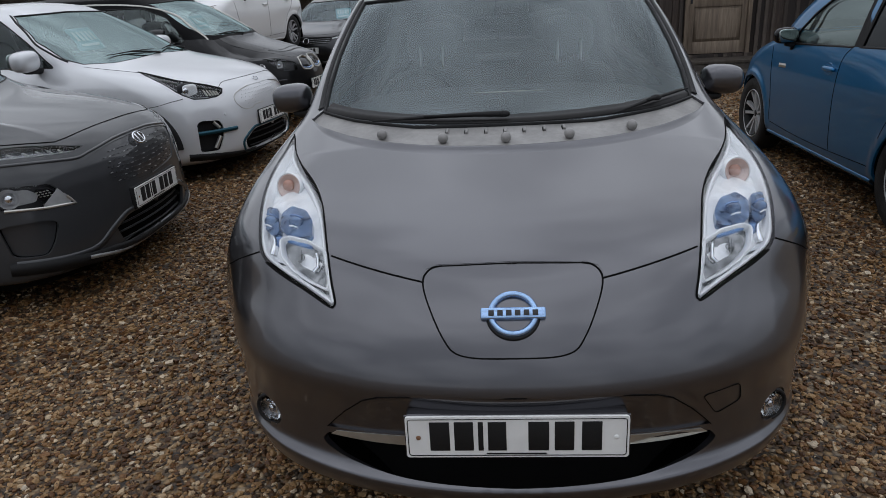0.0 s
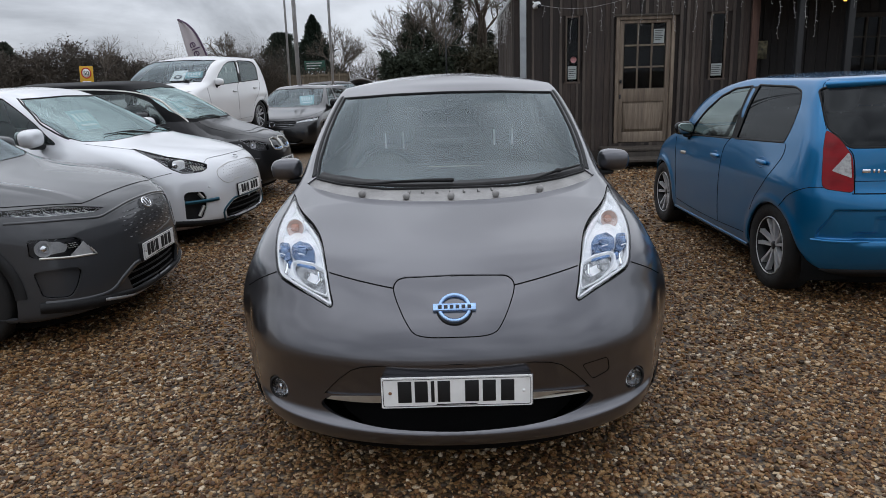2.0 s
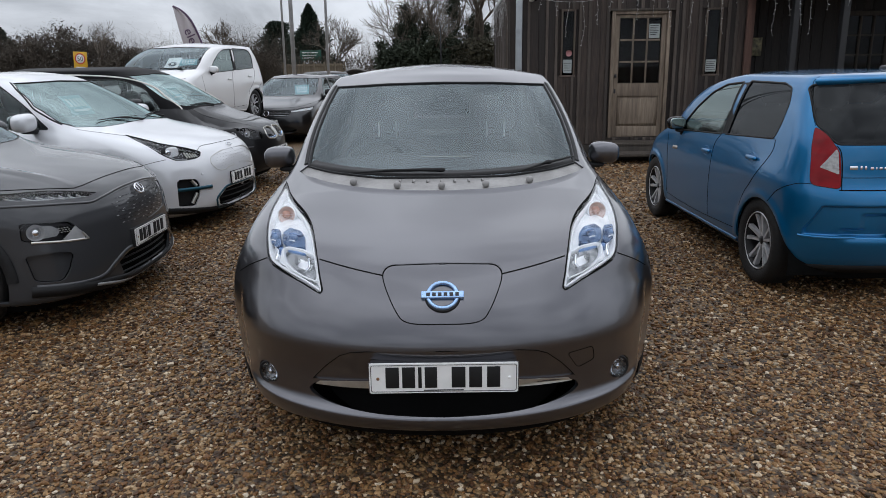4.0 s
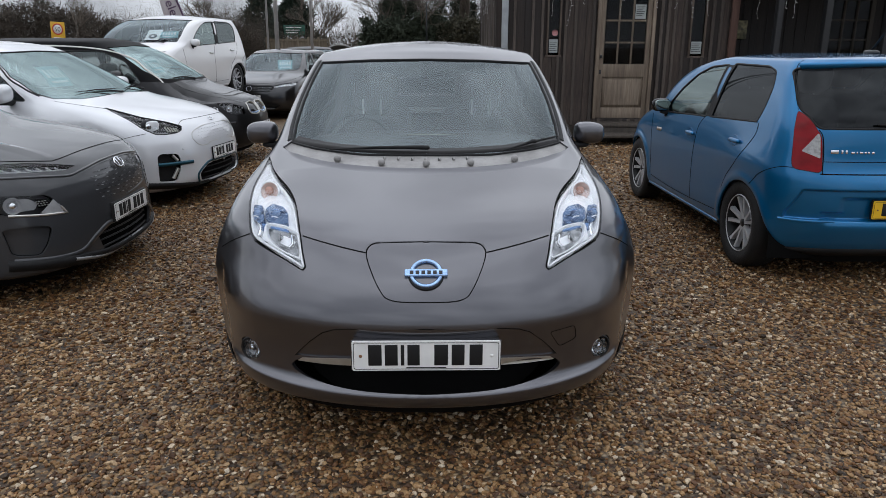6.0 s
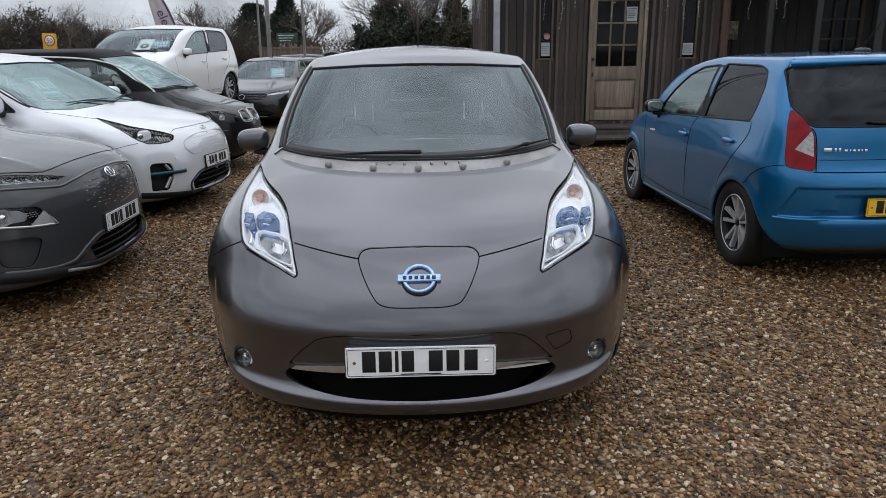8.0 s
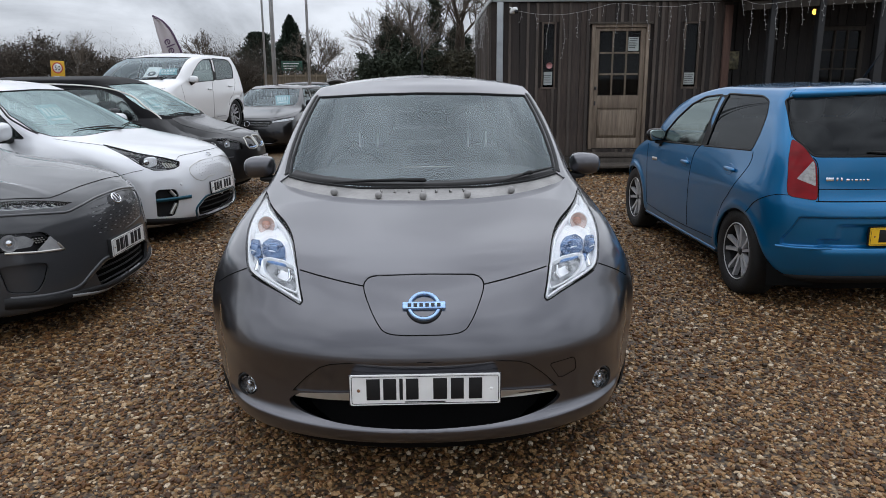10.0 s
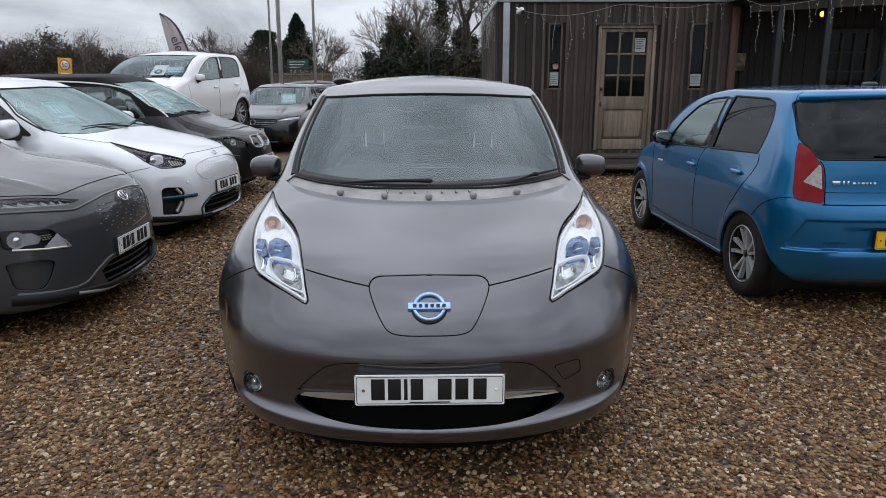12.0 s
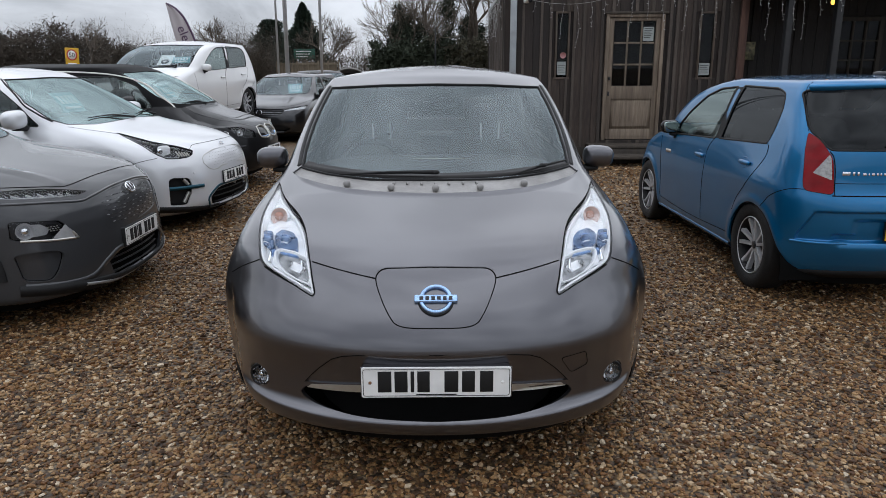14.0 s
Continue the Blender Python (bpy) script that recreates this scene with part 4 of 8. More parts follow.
    # badge: ring with a bar across
    mb = on_skin(sh, "front", 0, 0.704, 0.006)
    ring = [(0.052 * math.cos(a), 0.0, 0.048 * math.sin(a)) for a in np.linspace(0, 2 * math.pi, 41)]
    bm = tube(ring, 0.008, 8, cap=False)
    bmesh.ops.transform(bm, matrix=mb, verts=bm.verts)
    badge = part("badge", bm, BLUECHROME, car, "blue chrome ring badge with a bar")
    part("badge_bar", boxed(-0.076, 0.076, -0.006, 0.011, -0.014, 0.014, 0.004, mb), BLUECHROME, badge)
    for i in range(6):
        part("badge_letter_bar", boxed(-0.058 + i * 0.0205, -0.045 + i * 0.0205, 0.006, 0.0125, -0.007, 0.007, 0.001, mb), DARKALLOY, badge)
    # a black half ring stands for the shadow under the badge
    bm = tube([(0.058 * math.cos(a), -0.004, 0.054 * math.sin(a) - 0.004) for a in np.linspace(math.pi, 2 * math.pi, 20)], 0.006, 6)
    bmesh.ops.transform(bm, matrix=mb, verts=bm.verts)
    part("badge_shadow_rim", bm, BLACK, badge)
    # towing-eye cover
    tow = rounded([(0.447, 0.485), (0.546, 0.495), (0.558, 0.437), (0.491, 0.415)], 0.015)
    seam(car, sh, "front", np.vstack([tow, tow[:1]]), (False,), 0.0018, "towing_eye_cover", VOID, 0.002, False)
    # scuttle: washer bumps and ribs
    for x in (-0.405, -0.20, 0, 0.20, 0.405):
        mm = on_skin(sh, "front", x, 0.970 + 0.055 * x * x, 0.0)
        part("scuttle_clip", blob(0.016, 0.016, 0.016, 0.95, mm @ pose(0, 0.006, 0), 14, 10), GREYPLASTIC, car)
        part("scuttle_rib", boxed(-0.006, 0.006, -0.008, 0.006, 0.0, 0.026, 0.002, mm), GREYPLASTIC, car)
    for x in (-0.19, -0.127, -0.062, 0, 0.062, 0.127, 0.19):
        mm = on_skin(sh, "front", x, 0.988 + 0.055 * x * x, -0.004)
        part("scuttle_rib", boxed(-0.004, 0.004, -0.006, 0.004, -0.010, 0.016, 0.002, mm), GREYPLASTIC, car)
        # a black sliver beside each rib stands for its shadow
        part("scuttle_slot", boxed(0.0045, 0.0065, -0.006, -0.001, -0.008, 0.014, 0.0, mm), VOID, car, smooth=False)

    def on_glass(x, z, off=0.012):
        return on_skin(sh, "front", x, z, off).translation
    wiper(car, on_glass(-0.45, 1.003), on_glass(0.0, 1.012), on_glass(0.0, 1.010, 0.018))
    wiper(car, on_glass(0.36, 1.002), on_glass(0.65, 1.042), on_glass(0.51, 1.024, 0.02))
    for k in (-1, 1):
        door_mirror(car, pose(k * 0.795, 1.55, 1.005, 0, 0, 0) @ Matrix.Diagonal((k, 1, 1, 1)), GUNMETAL, s=0.72)
        part("pillar_trim", ribbon(sh, sh.place("front", spline([(0.675, 1.03), (0.679, 1.1), (0.668, 1.2), (0.643, 1.3), (0.610, 1.395)], False, 6)), 0.02, 0.004, k < 0, 0.012), BLACK, car)
        part("screen_border", ribbon(sh, sh.place("front", [(x, 1.0135 + 0.026 * (x / 0.65) ** 2) for x in np.linspace(0, 0.65, 24)]), 0.052, -0.003, k < 0, 0.003), FRIT, car, "black printed border of the windscreen")
        part("mirror_triangle", ribbon(sh, sh.place("side", [(1.42, 1.0), (1.56, 1.05), (1.66, 1.1)]), 0.06, 0.004, k < 0), BLACK, car)
    # cabin
    part("dashboard", blob(0.68, 0.36, 0.11, 0.6, pose(0, 1.46, 0.93)), TRIM, car)
    part("dash_slot", boxed(-0.105, 0.158, 1.40, 1.404, 1.040, 1.0435), SATIN, car)
    steering(car, -0.365, 1.76, 0.93, 0.18)
    seats(car, 0.344, 1.92, 2.9, 0.40)
    part("interior_mirror", boxed(-0.024, 0.115, 1.60, 1.635, 1.308, 1.366, 0.012), VOID, car)
    part("roof_lining", blob(0.56, 0.9, 0.015, 0.5, pose(0, 2.8, 1.44)), TRIM, car)
    part("parcel_shelf", boxed(-0.6, 0.6, 3.35, 3.9, 0.95, 0.98, 0.01), TRIM, car)
    part("aerial", tube([(0.0, 3.62, 1.48), (0.0, 3.72, 1.82)], [0.008, 0.0045], 6), BLACK, car)
    return car


# ---- small five-door city cars ----
CITY_FRONT = [(0.19, 0.14, 0.75, 0.55, 2.3), (0.25, 0.03, 0.80, 0.58, 2.3), (0.42, 0.0, 0.82, 0.58, 2.3), (0.60, 0.02, 0.825, 0.58, 2.3), (0.72, 0.06, 0.822, 0.60, 2.3), (0.80, 0.16, 0.815, 0.60, 2.3),
              (0.87, 0.36, 0.808, 0.56, 2.4), (0.93, 0.62, 0.80, 0.52, 2.5), (0.96, 0.74, 0.795, 0.5, 2.6), (1.1, 0.95, 0.768, 0.44, 2.8), (1.25, 1.22, 0.735, 0.42, 2.8), (1.36, 1.54, 0.695, 0.48, 2.7), (1.41, 1.84, 0.66, 0.56, 2.6)]
CITY_REAR = [(0.19, 3.44, 0.30, 2.9), (0.30, 3.53, 0.32, 2.9), (0.44, 3.59, 0.33, 3.0), (0.60, 3.61, 0.33, 3.1), (0.70, 3.60, 0.33, 3.3), (0.76, 3.575, 0.34, 3.8), (1.0, 3.555, 0.36, 4.0), (1.2, 3.49, 0.34, 3.8), (1.34, 3.42, 0.30, 3.4), (1.41, 3.40, 0.28, 3.0)]
TAIL = [(0.592, 0.748), (0.736, 0.770), (0.742, 0.83), (0.739, 1.0), (0.718, 1.107), (0.705, 1.10), (0.67, 1.068), (0.633, 1.003), (0.609, 0.965), (0.597, 0.867)]


CITY_ARCHES = ((0.64, 0.30, 0.325), (3.03, 0.235, 0.375))


def city_shape(x, y, z, s, zz):
    """The rear bumper's middle panel lies back between two creases, deepest round the plate."""
    def step(a, b, q):
        t = np.clip((q - a) / (b - a), 0, 1)
        return t * t * (3 - 2 * t)
    ax = np.abs(x)
    lim = 0.745 - 0.5 * np.clip(z - 0.5, 0, 0.2) ** 1.0
    panel = step(0.650, 0.634, z) * step(0.446, 0.460, z) * step(lim + 0.012, lim - 0.016, ax)
    plate = step(0.605, 0.575, z) * step(0.40, 0.47, z) * step(0.47, 0.40, ax - 0.10 * (z < 0.5))
    # lips round the wheel arches and a swelling over the rear wheel
    side = step(0.62, 0.72, ax)
    flare = sum(np.exp(-((np.hypot(y - cy, z - cz) - r - 0.02) / 0.035) ** 2) for cy, cz, r in CITY_ARCHES) * step(0.20, 0.30, z)
    haunch = np.exp(-((y - 3.08) / 0.42) ** 2) * np.exp(-((z - 0.74) / 0.13) ** 2)
    return x + np.sign(x) * side * (0.012 * flare + 0.022 * haunch), y - (s > 2) * (0.030 * panel + 0.022 * plate), z


def city_car(name, m, mat, label, rear_plate=None):
    car = thing(name, m, label, "car")
    sh = Shell(CITY_FRONT, CITY_REAR, 0.032 if rear_plate else 0.055, city_shape)
    reg = {"glass_windscreen": sh.place("front", dense(np.array([(0, 0.975), (0.4, 0.98), (0.70, 0.99), (0.705, 1.1), (0.665, 1.25), (0.61, 1.365), (0, 1.38)]), 0.04)),
           "glass_side": sh.place("side", soft_edge([(1.27, 0.92), (2.222, 0.966), (2.325, 1.358), (2.02, 1.335), (1.80, 1.27), (1.55, 1.14), (1.38, 1.02)], 0.03, 0.03)),
           "glass_rearside": sh.place("side", soft_edge([(2.29, 0.97), (3.05, 1.01), (3.095, 1.12), (3.115, 1.24), (3.07, 1.33), (2.94, 1.36), (2.395, 1.365)], 0.035, 0.03)),
           "glass_rear": sh.place("rear", rounded([(0, 1.012), (0.615, 1.012), (0.64, 1.03), (0.672, 1.082), (0.708, 1.117), (0.712, 1.2), (0.704, 1.28), (0.694, 1.345), (0.655, 1.366), (0, 1.378)], 0.02)),
           "tail": sh.place("rear", rounded(TAIL, 0.03)),
           "lamp": sh.place("front", rounded([(0.48, 0.66), (0.70, 0.68), (0.755, 0.74), (0.74, 0.83), (0.60, 0.82), (0.50, 0.76)], 0.03)),
           "mouth": sh.place("front", rounded([(0, 0.30), (0.5, 0.30), (0.56, 0.36), (0.45, 0.46), (0, 0.47)], 0.02)),
           "tailgate": sh.place("rear", [(0, 0.745), (0.580, 0.745), (0.583, 0.86), (0.595, 0.96), (0.60, 0.995), (0, 0.995)])}
    kw = dict(spokes=5, pair=0.75, rim_mat=ALLOY, twist=10)
    body, v, tri = car_base(car, sh, reg, mat, (0.64, 2.985), arch=0.325, z_axle=0.30, wheel_kw=kw, tyre_r=0.302, arches=CITY_ARCHES, track=0.715,
                            glass_for={"side": BRIGHTSIDE, "rear": DARKGLASS, "rearside": DARKGLASS if rear_plate else SIDEGLASS}, ns=(30, 66, 56), seal=0.012,
                            zs=np.concatenate([np.linspace(0.19, 0.42, 16), np.linspace(0.426, 0.69, 42), np.linspace(0.70, 1.41, 44), np.linspace(1.41, 1.53, 7)[1:]]))
    part("tailgate", skin_mesh(sh, v, tri["tailgate"], 0.001, depth=0.012), mat, car)
    part("air_intake", skin_mesh(sh, v, tri["mouth"], -0.03, depth=0.01), BLACK, car)
    lamp_unit(car, sh, v, tri, "lamp", "clear headlight", 0.05)
    for flip in (False, True):
        tail = part("tail_lamp", skin_mesh(sh, v, tri["tail"], 0.006, False, flip, depth=0.03), REDLENS, car, "red and clear tail lamp")
        white = rounded([(0.606, 0.835), (0.616, 0.962), (0.626, 0.985), (0.702, 0.876)], 0.008)
        bmw = bmesh.new()
        wv = sh.place("rear", white)
        pp = sh.at(wv[:, 0], wv[:, 1]) + sh.normal(wv[:, 0], wv[:, 1]) * 0.009
        k = -1 if flip else 1
        f = bmw.faces.new([bmw.verts.new(q * (k, 1, 1)) for q in pp])
        ext = bmesh.ops.extrude_face_region(bmw, geom=[f])["geom"]
        for g in ext:
            if isinstance(g, bmesh.types.BMVert):
                g.co.y -= 0.012
        bmesh.ops.recalc_face_normals(bmw, faces=bmw.faces)
        part("reversing_lens", bmw, REVERSE, tail, "clear reversing lens", smooth=False)
        part("lamp_edge", ribbon(sh, sh.place("rear", np.vstack([q := rounded(TAIL, 0.03), q[:1]])), 0.006, 0.003, flip), BLACK, tail)
    sides = (False, True)
    seam(car, sh, "side", [(1.04, 0.32), (1.05, 0.5), (1.015, 0.7), (0.98, 0.88)], sides, 0.004)
    seam(car, sh, "side", [(2.08, 0.30), (2.085, 0.7), (2.11, 0.88), (2.20, 0.962)], sides, 0.004)
    for flip in sides:
        part("pillar_panel", skin_patch(sh, "side", [(2.212, 0.966), (2.308, 0.972), (2.365, 1.17), (2.425, 1.354), (2.285, 1.350)], 0.002, flip, 0.006, 0.03), BLACK, car, smooth=False)
    seam(car, sh, "side", [(2.70, 0.50), (2.76, 0.60), (2.90, 0.72), (3.07, 0.91), (3.075, 1.0)], sides, 0.004)
    seam(car, sh, "side", [(1.05, 0.31), (1.5, 0.29), (2.0, 0.29), (2.6, 0.31)], sides)
    seam(car, sh, "rear", [(0, 0.742), (0.60, 0.742)], sides, 0.007)
    seam(car, sh, "rear", [(0, 0.816), (0.30, 0.816), (0.585, 0.816)], sides, 0.004)
    seam(car, sh, "rear", [(0.587, 0.745), (0.589, 0.86), (0.602, 0.965), (0.625, 1.005)], sides, 0.005)
    seam(car, sh, "rear", [(0.715, 1.115), (0.714, 1.2), (0.698, 1.29), (0.672, 1.37), (0.64, 1.405)], sides, 0.003)
    seam(car, sh, "side", [(3.16, 0.61), (3.25, 0.69), (3.42, 0.765), (3.49, 0.775)], sides, 0.004)
    seam(car, sh, "side", [(1.27, 0.925), (2.2, 0.962)], sides, 0.010, "window_strip", BLACK, 0.004)
    seam(car, sh, "side", [(2.28, 0.968), (3.05, 1.006)], sides, 0.010, "window_strip", BLACK, 0.004)
    seam(car, sh, "front", [(0, 0.76), (0.3, 0.76), (0.5, 0.78), (0.74, 0.84)], sides, 0.005)
    for k in (-1, 1):
        part("sill", ribbon(sh, sh.place("side", [(y, 0.215) for y in np.linspace(0.98, 2.62, 12)]), 0.05, 0.012, k < 0, 0.02), mat, car)
        door_handle(car, sh, 1.975, 0.81, k, mat)
        door_handle(car, sh, 2.82, 0.853, k, mat)
        for hy, hz in ((1.96, 0.81), (2.805, 0.853)):
            part("handle_cup", ribbon(sh, sh.place("side", [(hy + 0.055 * math.cos(a), hz + 0.036 * math.sin(a)) for a in np.linspace(0, 2 * math.pi, 25)]), 0.006, 0.001, k < 0, 0.003), mat, car)
        door_mirror(car, pose(k * 0.78, 1.32, 0.955) @ Matrix.Diagonal((k, 1, 1, 1)), mat if not rear_plate else GLOSSBLACK, s=0.72)
    # rear bumper: sculpted panel, number plate
    for flip in (False, True):
        part("bumper_ledge", ribbon(sh, sh.place("rear", [(x, 0.448) for x in np.linspace(0.77, 0.47, 12)]), 0.016, 0.006, flip, 0.02), mat, car)
        part("rear_valance", ribbon(sh, sh.place("rear", [(x, 0.222) for x in np.linspace(0.735, 0.0, 18)]), 0.075, 0.006, flip, 0.02), BLACK, car, "black lower edge of the rear bumper")
    if rear_plate:
        for k in (False, True):
            part("wing_badge", ribbon(sh, sh.place("side", [(y, 0.758 + 0.03 * (y - 1.2)) for y in np.linspace(1.15, 1.28, 5)]), 0.03, 0.002, k, 0.003), SATIN, car, "small pale wing badge")
        number_plate(car, pose(0, 3.585, 0.525), PLATEYELLOW)
        for i, (x, w) in enumerate(((0.53, 0.045), (0.487, 0.012), (0.462, 0.012), (0.425, 0.020), (0.40, 0.008), (0.375, 0.018), (0.35, 0.012), (0.33, 0.010), (0.305, 0.016))):
            part("model_badge", boxed(-w / 2, w / 2, -0.004, 0.004, -0.010, 0.012 if i < 3 else 0.004, 0.002, on_skin(sh, "rear", x, 0.875, 0.003)), CHROME, car)
        part("rear_wiper", tube([on_skin(sh, "rear", 0.0, 1.02, 0.03).translation, on_skin(sh, "rear", 0.30, 1.035, 0.02).translation], [0.014, 0.007], 8), BLACK, car)
        part("roof_edge", ribbon(sh, sh.place("rear", [(x, 1.388 - 0.02 * (x / 0.66) ** 2) for x in np.linspace(0, 0.66, 14)]), 0.03, 0.03, False, 0.04), mat, car)
        part("roof_edge", ribbon(sh, sh.place("rear", [(x, 1.388 - 0.02 * (x / 0.66) ** 2) for x in np.linspace(0, 0.66, 14)]), 0.03, 0.03, True, 0.04), mat, car)
        part("aerial_base", blob(0.024, 0.085, 0.020, 0.9, pose(0, 2.90, 1.448)), DARKALLOY, car, "grey aerial base")
        part("aerial", tube([(0, 2.90, 1.463), (0, 3.08, 1.645)], [0.008, 0.004], 6), BLACK, car)
    else:
        number_plate(car, on_skin(sh, "front", 0, 0.50, 0.01))
        price_sticker(car, sh, [(0.39, 1.165), (0.64, 1.18), (0.69, 1.07), (0.43, 1.06)])
        sheet = part("info_sheet", boxed(-0.12, 0.12, -0.002, 0.002, -0.16, 0.16, 0.0), PAPER, car, "white paper sheet behind the windscreen", smooth=False)
        sheet.matrix_basis = on_skin(sh, "front", 0.29, 1.12, -0.02)
        part("sheet_disc", lathe([(0.03, 0.003), (0.07, 0.003), (0.07, 0.0)], 20, m=pose(0, 0.002, -0.05, 0, 0, 90)), DARKALLOY, sheet)

        def on_glass(x, z, off=0.012):
            return on_skin(sh, "front", x, z, off).translation
        wiper(car, on_glass(-0.55, 0.995), on_glass(0.0, 1.0), on_glass(0.0, 0.97))
        wiper(car, on_glass(0.08, 0.99), on_glass(0.58, 1.005), on_glass(0.55, 0.97))
    part("dashboard", blob(0.6, 0.3, 0.1, 0.6, pose(0, 1.15, 0.88)), TRIM, car)
    steering(car, -0.33, 1.45, 0.98, 0.17)
    seats(car, 0.33, 1.65, 2.4, 0.5)
    part("roof_lining", blob(0.50, 0.62, 0.012, 0.5, pose(0, 2.62, 1.405)), GREYPLASTIC, car)
    return car


# ---- crossovers and hatchbacks beside and behind ----
def crossover(name, m, mat, label, front, rear, feats, wheels, crown=0.05, shape=None, arch=0.37, axle=0.33, tyre=0.33, clad=None, kw=None, glass_for=None, fine=1.0):
    car = thing(name, m, label, "car")
    sh = Shell(front, rear, crown, shape)
    reg = {k: sh.place(view, rounded(p, r) if r else dense(np.array(p), 0.04)) for k, (view, p, r) in feats.items()}
    body, v, tri = car_base(car, sh, reg, mat, wheels, arch=arch, z_axle=axle, tyre_r=tyre, wheel_kw=kw or dict(spokes=5), ns=(int(44 * fine), int(24 * fine), int(14 * fine)), nz=int(72 * fine), glass_for=glass_for, seal=0.009)
    if clad:
        for k in (False, True):
            for y in wheels:
                q = sh.place("side", arc(y, axle, arch + clad / 2, 0, 180))
                part("arch_cladding", ribbon(sh, q, clad, 0.012, k, 0.02), BLACK, car)
            a, b = wheels
            part("sill_cladding", ribbon(sh, sh.place("side", [(y, 0.27) for y in np.linspace(a + arch, b - arch, 14)]), 0.14, 0.012, k, 0.02), BLACK, car)
    return car, sh, v, tri


def cabin(car, w, y, z):
    part("dashboard", blob(w, 0.3, 0.1, 0.6, pose(0, y, z)), TRIM, car)
    steering(car, -0.36, y + 0.38, z + 0.08)
    seats(car, 0.36, y + 0.65, y + 1.5, z - 0.42)


SLATE_FRONT = [(0.155, 0.16, 0.80, 0.50, 2.6), (0.18, 0.05, 0.86, 0.55, 2.6), (0.22, 0.01, 0.88, 0.55, 2.6), (0.45, 0.0, 0.895, 0.58, 2.5), (0.58, 0.005, 0.90, 0.60, 2.4), (0.66, 0.02, 0.90, 0.60, 2.4), (0.74, 0.06, 0.895, 0.62, 2.4),
              (0.80, 0.11, 0.885, 0.64, 2.4), (0.85, 0.20, 0.87, 0.66, 2.4), (0.90, 0.40, 0.85, 0.66, 2.5), (0.95, 0.68, 0.82, 0.60, 2.6), (0.985, 0.92, 0.795, 0.55, 2.7), (1.01, 0.98, 0.785, 0.54, 2.8), (1.2, 1.30, 0.73, 0.45, 3.0), (1.4, 1.68, 0.64, 0.38, 3.2), (1.48, 1.88, 0.58, 0.36, 3.2)]
SLATE_REAR = [(0.155, 4.05, 0.5), (0.5, 4.18, 0.55), (0.9, 4.16, 0.5), (1.1, 4.05, 0.45), (1.48, 3.7, 0.35)]
LAMPGREY = material("grey_lamp_panel", (0.40, 0.405, 0.41), 0.35, 0.3, spread=0.4, scale=20)
SCREEN = [(0, 1.03), (0.4, 1.035), (0.66, 1.05), (0.68, 1.15), (0.63, 1.28), (0.56, 1.42), (0, 1.44)]
SIDE_A = [(1.55, 1.0), (2.2, 1.01), (2.2, 1.43), (2.0, 1.43)]
SIDE_B = [(2.3, 1.01), (3.2, 1.06), (3.2, 1.38), (2.3, 1.43)]


def slate_shape(x, y, z, s, zz):
    """Two creases along the bonnet, outside which it falls away to the wings."""
    on = np.clip((z - 0.80) / 0.08, 0, 1) * np.clip((1.0 - y) / 0.2, 0, 1) * (s < 1.3)
    a = np.clip((np.abs(x) - 0.50) / 0.26, 0, 1)
    ridge = np.clip(1 - np.abs(np.abs(x) - 0.50) / 0.06, 0, 1)
    return x, y, z + on * (0.010 * ridge - 0.030 * a * a)


